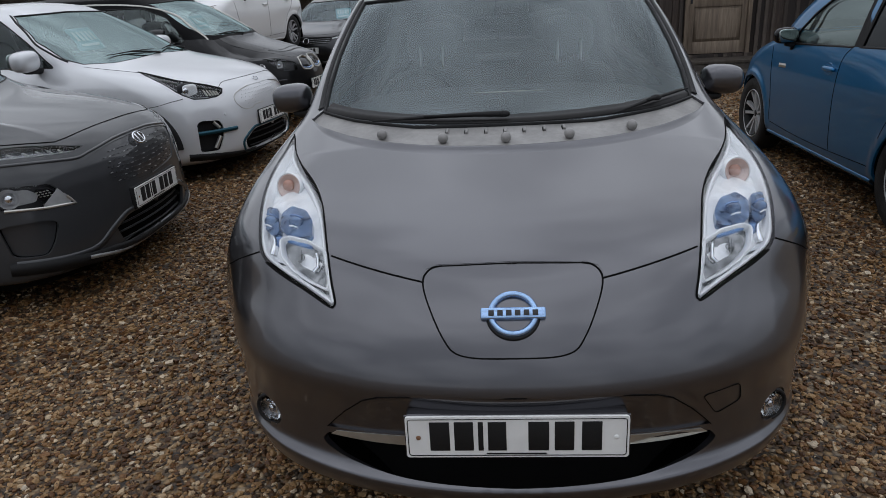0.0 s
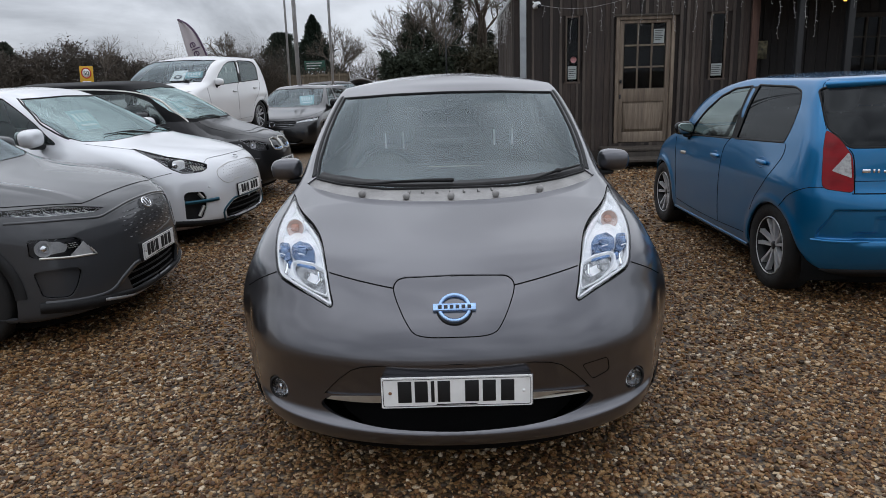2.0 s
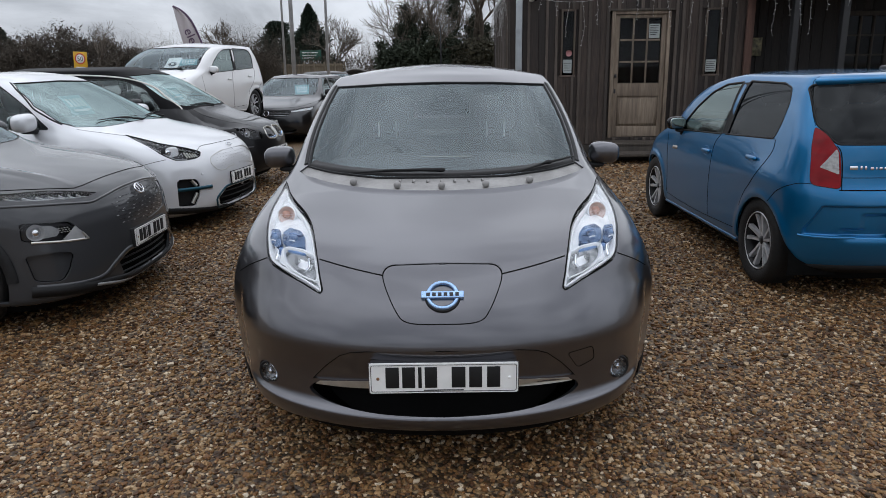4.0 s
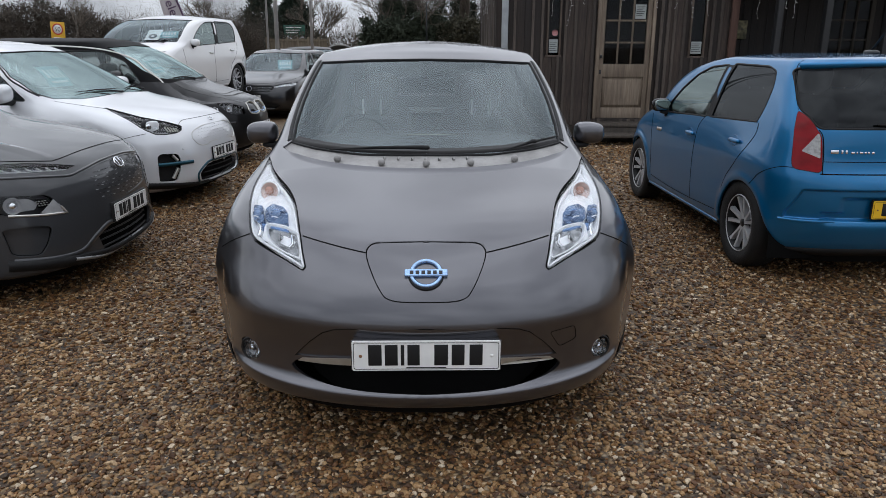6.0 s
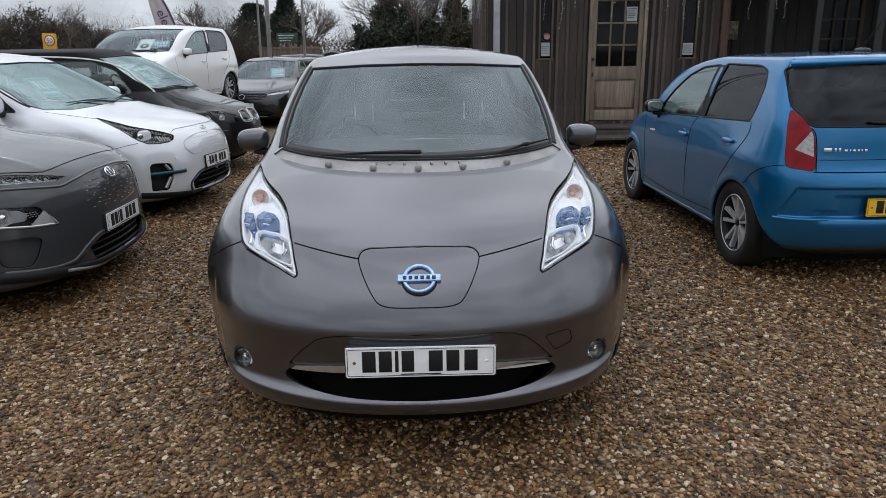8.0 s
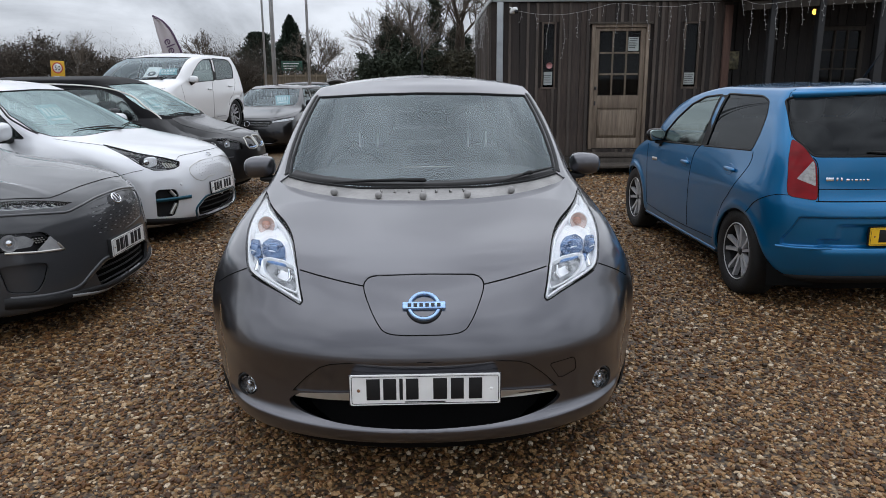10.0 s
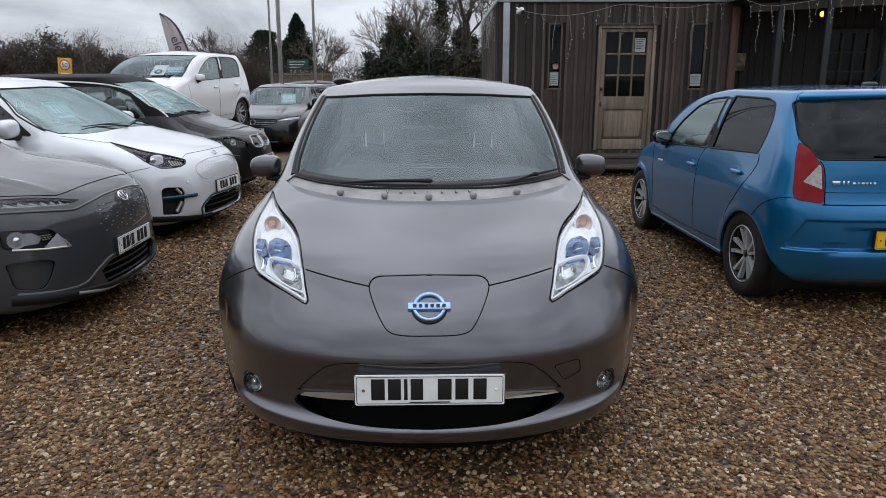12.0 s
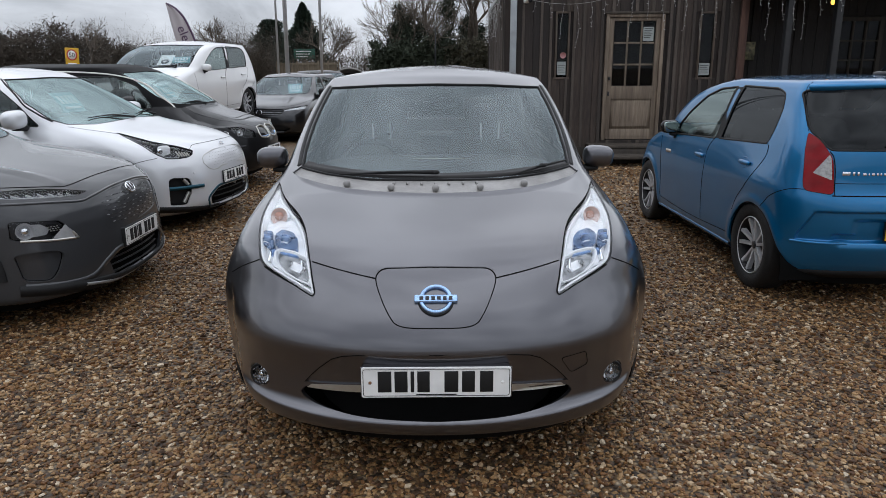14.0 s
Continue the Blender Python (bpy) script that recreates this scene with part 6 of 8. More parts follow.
    wiper(car, on_glass(-0.55, 1.085), on_glass(0.02, 1.09), on_glass(0.0, 1.06))
    price_sticker(car, sh, [(-0.45, 1.305), (-0.17, 1.31), (-0.40, 1.172), (-0.60, 1.16)])
    cabin(car, 0.68, 1.2, 1.0)
    return car


SMALL_FRONT = [(0.18, 0.18, 0.78, 0.5, 2.5), (0.24, 0.05, 0.84, 0.55, 2.4), (0.40, 0.0, 0.87, 0.58, 2.3), (0.55, 0.01, 0.88, 0.60, 2.3), (0.66, 0.05, 0.88, 0.62, 2.3), (0.74, 0.12, 0.872, 0.64, 2.3), (0.80, 0.26, 0.86, 0.64, 2.4),
               (0.86, 0.52, 0.84, 0.60, 2.5), (0.91, 0.84, 0.81, 0.55, 2.6), (0.94, 0.92, 0.795, 0.52, 2.7), (1.1, 1.24, 0.74, 0.45, 3.0), (1.28, 1.62, 0.66, 0.38, 3.2), (1.37, 1.85, 0.59, 0.36, 3.2)]
SMALL_REAR = [(0.18, 3.95, 0.5), (0.5, 4.05, 0.5), (0.85, 4.04, 0.45), (1.0, 3.95, 0.4), (1.37, 3.5, 0.35)]


def grey_supermini(m, mat=None, label="mineral grey hatchback with a slatted grille", detail=True, name="hatchback", boot=False):
    feats = {"glass_windscreen": ("front", [(0, 0.96), (0.4, 0.965), (0.66, 0.98), (0.68, 1.05), (0.64, 1.18), (0.57, 1.32), (0, 1.34)], 0),
             "glass_side": ("side", [(1.45, 0.94), (2.15, 0.95), (2.15, 1.33), (1.9, 1.33)], 0.04), "glass_sideb": ("side", [(2.25, 0.95), (3.0, 1.0), (3.0, 1.28), (2.25, 1.33)], 0.04),
             "lamp": ("front", [(0.50, 0.66), (0.85, 0.70), (0.85, 0.76), (0.68, 0.74), (0.50, 0.70)], 0.015),
             "mouth": ("front", [(0, 0.70), (0.46, 0.70), (0.52, 0.66), (0.44, 0.58), (0, 0.57)], 0.02),
             "lower": ("front", [(0, 0.38), (0.45, 0.38), (0.62, 0.30), (0.5, 0.23), (0, 0.23)], 0.02)}
    car, sh, v, tri = crossover(name, m, mat or MINERALGREY, label, SMALL_FRONT, SMALL_REAR, feats, (0.8, 3.34), tyre=0.31, axle=0.31, arch=0.34, fine=1.0 if detail else 0.5)
    part("grille", skin_mesh(sh, v, tri["mouth"], -0.02), BLACK, car)
    part("air_intake", skin_mesh(sh, v, tri["lower"], -0.04), BLACK, car)
    for flip in (False, True):
        for z in (0.60, 0.635, 0.67):
            part("grille_bar", ribbon(sh, sh.place("front", [(x, z) for x in np.linspace(0.06, 0.47, 10)]), 0.008, -0.008, flip, 0.01), LAMPCAVITY, car)
    for lamp_ob, flip in zip(lamp_unit(car, sh, v, tri, "lamp", "slim headlight", 0.03), (False, True)):
        part("day_lamp", ribbon(sh, sh.place("front", [(0.52, 0.675), (0.68, 0.69), (0.82, 0.73)]), 0.012, -0.006, flip), REFLECTOR, lamp_ob)
    bm = tube([(0.055 * math.cos(a), 0, 0.055 * math.sin(a)) for a in np.linspace(0, 2 * math.pi, 25)], 0.007, 6, cap=False)
    mb = on_skin(sh, "front", 0, 0.635, 0.0)
    bmesh.ops.transform(bm, matrix=mb, verts=bm.verts)
    part("badge", bm, CHROME, car, "round chrome badge")
    number_plate(car, on_skin(sh, "front", 0, 0.46, 0.02))
    for k in (-1, 1):
        door_mirror(car, pose(k * 0.82, 1.5, 0.98) @ Matrix.Diagonal((k, 1, 1, 1)), GLOSSBLACK, s=1.0)
    seam(car, sh, "front", [(0, 0.745), (0.4, 0.745), (0.7, 0.78), (0.83, 0.86)])
    if boot:
        bm = bmesh.new()
        rows_ = [[bm.verts.new((x, 3.35 + 0.75 * t, 1.30 + 0.22 * math.sin(t * 1.6) - 0.16 * (x / 0.52) ** 2)) for x in np.linspace(-0.45, 0.45, 11)] for t in np.linspace(0, 1, 8)]
        for r0, r1 in zip(rows_, rows_[1:]):
            for k in range(10):
                bm.faces.new((r0[k], r0[k + 1], r1[k + 1], r1[k]))
        solid(part("raised_tailgate", bm, GREYPLASTIC, car, "raised silver tailgate"), 0.05)
        part("tailgate_strut", tube([(0.5, 3.5, 1.15), (0.48, 3.85, 1.55)], 0.012, 6), BLACK, car)
        part("tailgate_strut", tube([(-0.5, 3.5, 1.15), (-0.48, 3.85, 1.55)], 0.012, 6), BLACK, car)
    if detail:
        price_sticker(car, sh, [(0.13, 1.19), (0.46, 1.20), (0.56, 1.01), (0.28, 1.0)])
        part("aerial", tube([(0, 1.95, 1.40), (0, 2.1, 1.62)], [0.008, 0.004], 6), BLACK, car)
    cabin(car, 0.66, 1.35, 0.88)
    return car

# ---- ground ----
def gravel_material():
    m = bpy.data.materials.new("flint_gravel")
    m.use_nodes = True
    nodes, links = m.node_tree.nodes, m.node_tree.links
    b = nodes["Principled BSDF"]
    b.inputs["Roughness"].default_value = 0.6
    co = nodes.new("ShaderNodeTexCoord")
    cells = nodes.new("ShaderNodeTexVoronoi")
    cells.inputs["Scale"].default_value = 48
    links.new(co.outputs["Object"], cells.inputs["Vector"])
    tone = nodes.new("ShaderNodeValToRGB")
    cr = tone.color_ramp
    cr.elements[0].position, cr.elements[0].color = 0.0, (0.03, 0.018, 0.01, 1)
    cr.elements[1].position, cr.elements[1].color = 1.0, (0.34, 0.26, 0.17, 1)
    for pos, col in ((0.3, (0.115, 0.061, 0.024, 1)), (0.55, (0.205, 0.115, 0.044, 1)), (0.8, (0.29, 0.188, 0.09, 1))):
        e = cr.elements.new(pos)
        e.color = col
    sep = nodes.new("ShaderNodeSeparateColor")
    links.new(cells.outputs["Color"], sep.inputs[0])
    links.new(sep.outputs[0], tone.inputs[0])
    # darker away from each cell's middle: shade between stones put into the colour
    gap_shade = nodes.new("ShaderNodeMapRange")
    gap_shade.inputs[1].default_value, gap_shade.inputs[2].default_value, gap_shade.inputs[3].default_value, gap_shade.inputs[4].default_value = 0.25, 0.75, 1.0, 0.25
    links.new(cells.outputs["Distance"], gap_shade.inputs[0])
    patch = nodes.new("ShaderNodeTexNoise")
    patch.inputs["Scale"].default_value, patch.inputs["Detail"].default_value = 1.1, 5
    links.new(co.outputs["Object"], patch.inputs["Vector"])
    pr = nodes.new("ShaderNodeMapRange")
    pr.inputs[1].default_value, pr.inputs[2].default_value, pr.inputs[3].default_value, pr.inputs[4].default_value = 0.35, 0.65, 0.75, 1.1
    links.new(patch.outputs[0], pr.inputs[0])
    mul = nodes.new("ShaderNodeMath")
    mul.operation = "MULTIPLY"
    links.new(gap_shade.outputs[0], mul.inputs[0]), links.new(pr.outputs[0], mul.inputs[1])
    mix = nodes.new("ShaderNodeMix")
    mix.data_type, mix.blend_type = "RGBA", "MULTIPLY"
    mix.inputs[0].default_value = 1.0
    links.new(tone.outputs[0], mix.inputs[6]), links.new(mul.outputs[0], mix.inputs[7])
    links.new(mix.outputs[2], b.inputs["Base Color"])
    bump = nodes.new("ShaderNodeBump")
    bump.inputs["Strength"].default_value, bump.inputs["Distance"].default_value = 0.8, 0.012
    inv = nodes.new("ShaderNodeMath")
    inv.operation, inv.inputs[0].default_value = "SUBTRACT", 1.0
    links.new(cells.outputs["Distance"], inv.inputs[1])
    links.new(inv.outputs[0], bump.inputs["Height"])
    links.new(bump.outputs[0], b.inputs["Normal"])
    return m


GRAVEL = gravel_material()


def pebble_material():
    m = bpy.data.materials.new("flint_pebbles")
    m.use_nodes = True
    nodes, links = m.node_tree.nodes, m.node_tree.links
    b = nodes["Principled BSDF"]
    b.inputs["Roughness"].default_value = 0.55
    b.inputs["Specular IOR Level"].default_value = 0.35
    geo = nodes.new("ShaderNodeNewGeometry")
    tone = nodes.new("ShaderNodeValToRGB")
    cr = tone.color_ramp
    cr.elements[0].position, cr.elements[0].color = 0.0, (0.036, 0.022, 0.011, 1)
    cr.elements[1].position, cr.elements[1].color = 1.0, (0.54, 0.455, 0.345, 1)
    for pos, col in ((0.22, (0.073, 0.032, 0.012, 1)), (0.45, (0.171, 0.077, 0.025, 1)), (0.68, (0.235, 0.130, 0.050, 1)), (0.85, (0.342, 0.208, 0.095, 1)), (0.95, (0.514, 0.390, 0.252, 1))):
        cr.elements.new(pos).color = col
    links.new(geo.outputs["Random Per Island"], tone.inputs[0])
    co = nodes.new("ShaderNodeTexCoord")
    n = nodes.new("ShaderNodeTexNoise")
    n.inputs["Scale"].default_value, n.inputs["Detail"].default_value = 140, 4
    links.new(co.outputs["Object"], n.inputs["Vector"])
    r = nodes.new("ShaderNodeMapRange")
    r.inputs[1].default_value, r.inputs[2].default_value, r.inputs[3].default_value, r.inputs[4].default_value = 0.3, 0.7, 0.65, 1.15
    links.new(n.outputs[0], r.inputs[0])
    mix = nodes.new("ShaderNodeMix")
    mix.data_type, mix.blend_type = "RGBA", "MULTIPLY"
    mix.inputs[0].default_value = 1.0
    links.new(tone.outputs[0], mix.inputs[6]), links.new(r.outputs[0], mix.inputs[7])
    links.new(mix.outputs[2], b.inputs["Base Color"])
    return m


PEBBLE = pebble_material()


def bank(x, y):
    """Height of the ground: a level yard, with a raised bank behind the parked row."""
    def step(a, b, q):
        t = min(max((q - a) / (b - a), 0), 1)
        return t * t * (3 - 2 * t)
    return 0.55 * step(8.2, 9.1, y) * (1 - step(15.5, 18, y)) * (1 - step(-4.35, -3.95, x)) * step(-11, -9, x)


def lines(*spans):
    return np.unique(np.concatenate([np.linspace(a, b, n) for a, b, n in spans]))


gx = lines((-2500, -300, 4), (-300, -30, 6), (-30, -12, 10), (-12, -3, 61), (-3, 30, 12), (30, 300, 5), (300, 2500, 4))
gy = lines((-2500, -300, 4), (-300, -30, 6), (-30, 8, 10), (8, 19, 67), (19, 40, 8), (40, 300, 8), (300, 2500, 5))
gv = [(x, y, bank(x, y)) for x in gx for y in gy]
gf = [(i * len(gy) + j, (i + 1) * len(gy) + j, (i + 1) * len(gy) + j + 1, i * len(gy) + j + 1) for i in range(len(gx) - 1) for j in range(len(gy) - 1)]
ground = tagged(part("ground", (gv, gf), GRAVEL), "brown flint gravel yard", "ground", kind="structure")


def pebbles(name, x0, x1, y0, y1, per_m2, size, seed, coarse=False):
    """Loose stones strewn on the ground, all in one mesh."""
    rng = np.random.default_rng(seed)
    n = int((x1 - x0) * (y1 - y0) * per_m2)
    g = bmesh.new()
    if coarse:
        bmesh.ops.create_cube(g, size=1.3)
        bmesh.ops.triangulate(g, faces=g.faces)
    else:
        bmesh.ops.create_icosphere(g, subdivisions=1, radius=1.0)
    base = np.array([v.co[:] for v in g.verts])
    tri = np.array([[v.index for v in f.verts] for f in g.faces])
    g.free()
    pos = np.stack([rng.uniform(x0, x1, n), rng.uniform(y0, y1, n), np.zeros(n)], 1)
    r = size * np.exp(np.clip(rng.normal(0, 0.3, n), -0.7, 0.62))
    dims = np.stack([r * rng.uniform(0.85, 1.5, n), r * rng.uniform(0.7, 1.1, n), r * rng.uniform(0.45, 0.8, n)], 1)
    v = base[None] * (1 + rng.normal(0, 0.19, (n, len(base), 1))) * dims[:, None]
    a, t = rng.uniform(0, 2 * np.pi, n), rng.normal(0, 0.35, n)
    ca, sa, ct, st = np.cos(a)[:, None], np.sin(a)[:, None], np.cos(t)[:, None], np.sin(t)[:, None]
    x, y, z = v[..., 0], v[..., 1], v[..., 2]
    y, z = y * ct - z * st, y * st + z * ct
    x, y = x * ca - y * sa, x * sa + y * ca
    pos[:, 2] = dims[:, 2] * rng.uniform(0.1, 0.9, n)
    v = np.stack([x, y, z], -1) + pos[:, None]
    f = tri[None] + (np.arange(n) * len(base))[:, None, None]
    v, f = v.reshape(-1, 3), f.reshape(-1, 3)
    me = bpy.data.meshes.new(name)
    me.vertices.add(len(v)), me.loops.add(f.size), me.polygons.add(len(f))
    me.vertices.foreach_set("co", v.ravel())
    me.loops.foreach_set("vertex_index", f.ravel().astype(np.int32))
    me.polygons.foreach_set("loop_start", np.arange(0, f.size, 3, dtype=np.int32))
    me.polygons.foreach_set("use_smooth", np.zeros(len(f), bool))
    me.update(calc_edges=True)
    me.materials.append(PEBBLE)
    return tagged(new(name, me), "loose brown and grey flint gravel stones", "gravel", kind="stuff")


pebbles("gravel", -2.3, 2.6, -1.4, 1.0, 4100, 0.0076, 3)
pebbles("gravel", -2.8, 3.4, 1.0, 4.2, 2200, 0.0086, 4, True)
pebbles("gravel", -3.0, 4.6, 4.2, 9.2, 520, 0.0125, 5, True)

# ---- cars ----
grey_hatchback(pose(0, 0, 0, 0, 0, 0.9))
city_car("city_car", pose(2.86, 5.52, 0, 0, 0, 181.5), BLUE, "bright blue small five-door city car with tinted rear glass", rear_plate=True)
grey_crossover(pose(-2.06, 2.445, 0, 0, 0, 91))
white_crossover(pose(-2.14, 4.93, 0, 0, 0, 83))
dark_hatchback(pose(-2.3, 7.25, 0, 0, 0, 86))
city_car("city_car", pose(-5.23, 9.3, 0.55, 0, 0, -9.5), WHITE, "white small five-door city car raised on the bank")
grey_supermini(pose(-3.85, 12.5, 0, 0, 0, -8))
grey_supermini(pose(-3.3, 20.5, 0.05, 0, 0, 25), DARKGREY, "dark hatchback parked behind", False)
grey_supermini(pose(-3.15, 27.6, 0.03, 0, 0, 176), GUNMETAL, "grey hatchback far behind with its tailgate raised", False, boot=True)
grey_supermini(pose(0.4, 26.0, 0.22, 0, 0, 5), WHITE, "white hatchback parked far behind", False)

# ---- timber cabin ----
def timber(name, colour, dark, by=0.75):
    return material(name, colour, 0.75, spread=0.7, scale=2.2, fine=0.55, fine_scale=9.0, stretch=(6.0, 6.0, 0.55), bump=0.35, bump_scale=22.0, dark=dark, by_object=by)


CLAD = timber("weathered_cladding", (0.066, 0.046, 0.035), (0.010, 0.007, 0.006), 0.95)
BATTEN = timber("pale_weathered_batten", (0.135, 0.108, 0.088), (0.028, 0.021, 0.017), 0.9)
# cladding copy coloured near black: the veranda's deep shade is put in
SHADEDCLAD = timber("shaded_veranda_boards", (0.022, 0.017, 0.014), (0.005, 0.004, 0.0035), 0.9)
DOORWOOD = timber("bare_oak_door", (0.270, 0.212, 0.155), (0.085, 0.062, 0.045), 0.35)
DECKWOOD = timber("dark_deck_timber", (0.07, 0.055, 0.042), (0.02, 0.016, 0.012), 0.5)
FENCEWOOD = timber("pale_fence_timber", (0.21, 0.17, 0.115), (0.08, 0.062, 0.042), 0.6)
REDWOOD = timber("reddish_post_timber", (0.105, 0.052, 0.036), (0.045, 0.022, 0.016), 0.2)
ZINC = material("grey_metal_trim", (0.33, 0.35, 0.36), 0.4, 0.5, spread=0.4, scale=6, fine=0.2)
STEEL = material("galvanised_steel", (0.46, 0.47, 0.48), 0.45, 0.35, spread=0.4, scale=5, fine=0.2)
DARKPAINT = material("dark_grey_joinery", (0.014, 0.0145, 0.016), 0.65, spread=0.4, scale=6, fine=0.3)
ROOM = material("dim_room_lining", (0.03, 0.028, 0.026), 0.8, spread=0.4, scale=3)
ROOFING = material("roofing_felt", (0.06, 0.06, 0.062), 0.8, spread=0.5, scale=5, fine=0.4)
PANEGLASS = glass("window_glass", (0.30, 0.30, 0.30), 1.33, gloss=(0.7, 0.72, 0.74))
LIGHTWIRE = material("pale_light_string", (0.42, 0.41, 0.40), 0.5, spread=0.2)
# white paper coloured grey to look dimmed behind the glass
DIMPAPER = material("dim_paper", (0.34, 0.37, 0.36), 0.7, spread=0.4, scale=9)

WALL_Y = 9.7
# openings of the front wall: x0, x1, z0, z1
OPENINGS = {"door": (2.60, 3.545, 0.33, 2.34), "narrow": (1.79, 2.02, 1.34, 2.38), "narrow_b": (4.11, 4.37, 1.33, 2.37)}
WALL_X0, WALL_X1, WALL_Z0, WALL_Z1 = 1.10, 4.86, 0.22, 2.69


def wall_with_holes(name, x0, x1, z0, z1, y0, y1, holes, mat, label):
    bm = bmesh.new()
    xs = sorted({x0, x1, *(h[0] for h in holes), *(h[1] for h in holes)})
    for a, b in zip(xs, xs[1:]):
        z = z0
        for h in sorted((h for h in holes if h[0] <= a and h[1] >= b), key=lambda h: h[2]):
            if h[2] > z:
                box(bm, a, b, y0, y1, z, h[2])
            z = h[3]
        box(bm, a, b, y0, y1, z, z1)
    return tagged(part(name, bm, mat, smooth=False), label, "wall", kind="structure")


wall_front = wall_with_holes("wall_front", WALL_X0, WALL_X1, WALL_Z0, WALL_Z1, WALL_Y + 0.03, WALL_Y + 0.13, list(OPENINGS.values()), CLAD, "dark weathered timber-clad cabin front wall")
wall_side = tagged(part("wall_side", boxed(WALL_X0 - 0.13, WALL_X0 - 0.02, WALL_Y + 0.05, 14.2, 0.0, WALL_Z1), CLAD, smooth=False), "timber-clad cabin side wall", "wall", kind="structure")
wall_back = tagged(part("wall_back", boxed(WALL_X0, 9.0, 14.2, 14.3, 0.0, 3.0), CLAD, smooth=False), "timber-clad cabin rear wall", "wall", kind="structure")
cabin_floor = tagged(part("floor", boxed(WALL_X0, 8.9, WALL_Y + 0.14, 14.19, 0.2, 0.3), ROOM, smooth=False), "dim cabin floor", "floor", kind="structure")
cabin_ceiling = tagged(part("ceiling", boxed(WALL_X0, 4.86, WALL_Y + 0.14, 14.19, 2.6, 2.66), ROOM, smooth=False), "dim cabin ceiling", "ceiling", kind="structure")
inner = tagged(part("wall_inner", boxed(WALL_X0 + 0.02, 4.8, 12.2, 12.25, 0.3, 2.6), ROOM, smooth=False), "dim inner wall of the cabin", "wall", kind="structure")
roof = tagged(part("roof", boxed(WALL_X0 - 0.1, 4.95, WALL_Y - 0.02, 14.35, WALL_Z1 + 0.07, WALL_Z1 + 0.10, 0.01), ROOFING, smooth=False), "flat felted cabin roof", "roof", kind="structure")
fascia = tagged(part("trim_front", boxed(WALL_X0 - 0.12, 4.66, WALL_Y - 0.05, WALL_Y - 0.01, WALL_Z1, WALL_Z1 + 0.075, 0.006), ZINC), "grey metal fascia along the cabin roof", "fascia", kind="structure")
fascia_side = tagged(part("trim_side", boxed(WALL_X0 - 0.16, WALL_X0 - 0.125, WALL_Y - 0.05, 14.3, WALL_Z1, WALL_Z1 + 0.075, 0.006), ZINC), "grey metal fascia along the cabin side", "fascia", kind="structure")
corner = tagged(part("corner_trim", boxed(WALL_X0 - 0.05, WALL_X0 + 0.055, WALL_Y - 0.055, WALL_Y - 0.012, 0.1, WALL_Z1 - 0.004, 0.008), ZINC), "pale grey metal corner trim of the cabin", "trim", kind="structure")

rng = random.Random(5)


def plank_mesh(w, h, mat=None):
    bm = boxed(-w / 2, w / 2, 0, 0.024, 0, h, 0.003, segs=1)
    me = bpy.data.meshes.new("plank")
    bm.to_mesh(me)
    bm.free()
    me.materials.append(mat or CLAD)
    return me


def clad(parent, x0, x1, z0, z1, place, holes=(), w=0.112, mat=None, batten=None):
    """Upright boards over a wall with narrow proud battens over many of the joints, cut round the openings."""
    meshes = {}

    def upright(x, ww, proud, m, tag):
        spans, z = [], z0
        for h in sorted((h for h in holes if h[0] < x + ww - 0.01 and h[1] > x + 0.01), key=lambda h: h[2]):
            if h[2] - z > 0.02:
                spans.append((z, h[2]))
            z = h[3]
        if z1 - z > 0.02:
            spans.append((z, z1))
        for a, b in spans:
            key = (round(ww, 3), round(b - a, 3), tag)
            if key not in meshes:
                meshes[key] = plank_mesh(key[0], key[1], m)
            ob = new(tag, meshes[key])
            ob.parent = parent
            ob.matrix_basis = place(x + ww / 2, -proud, a + rng.uniform(-0.004, 0.004)) @ pose(0, 0, 0, 0, rng.uniform(-0.2, 0.2), 0)
    x = x0
    while x < x1 - 0.03:
        ww = min(rng.choice((w * 1.25, w, w * 0.8)), x1 - x)
        upright(x, ww, rng.choice((0.0, 0.0, 0.006)), mat or CLAD, "plank")
        x += ww + rng.uniform(0.004, 0.008)
        if batten and rng.random() < 0.75 and x < x1 - 0.05:
            upright(x - 0.028, rng.choice((0.042, 0.05)), 0.024, batten, "batten")


clad(wall_front, WALL_X0 + 0.06, WALL_X1, WALL_Z0, WALL_Z1 - 0.01, lambda x, d, z: pose(x, WALL_Y + d, z), list(OPENINGS.values()), 0.125, CLAD, BATTEN)
clad(wall_side, WALL_Y + 0.06, 14.1, 0.1, WALL_Z1 - 0.01, lambda y, d, z: pose(WALL_X0 - 0.134 + d, y, z, 0, 0, -90), (), 0.125, CLAD, BATTEN)

# door with nine panes
dx0, dx1, dz0, dz1 = OPENINGS["door"]
frame_ob = thing("door_frame", pose(0, 0, 0), "bare oak door frame of the cabin", "door frame", kind="structure")
part("jamb", boxed(dx0, dx0 + 0.055, WALL_Y - 0.02, WALL_Y + 0.13, dz0, dz1, 0.004), DOORWOOD, frame_ob)
part("jamb", boxed(dx1 - 0.055, dx1, WALL_Y - 0.02, WALL_Y + 0.13, dz0, dz1, 0.004), DOORWOOD, frame_ob)
part("lintel", boxed(dx0 - 0.04, dx1 + 0.04, WALL_Y - 0.04, WALL_Y + 0.0, dz1 + 0.0, dz1 + 0.035, 0.004), DECKWOOD, frame_ob)
part("head", boxed(dx0 + 0.056, dx1 - 0.056, WALL_Y - 0.02, WALL_Y + 0.13, dz1 - 0.05, dz1, 0.004), DOORWOOD, frame_ob)
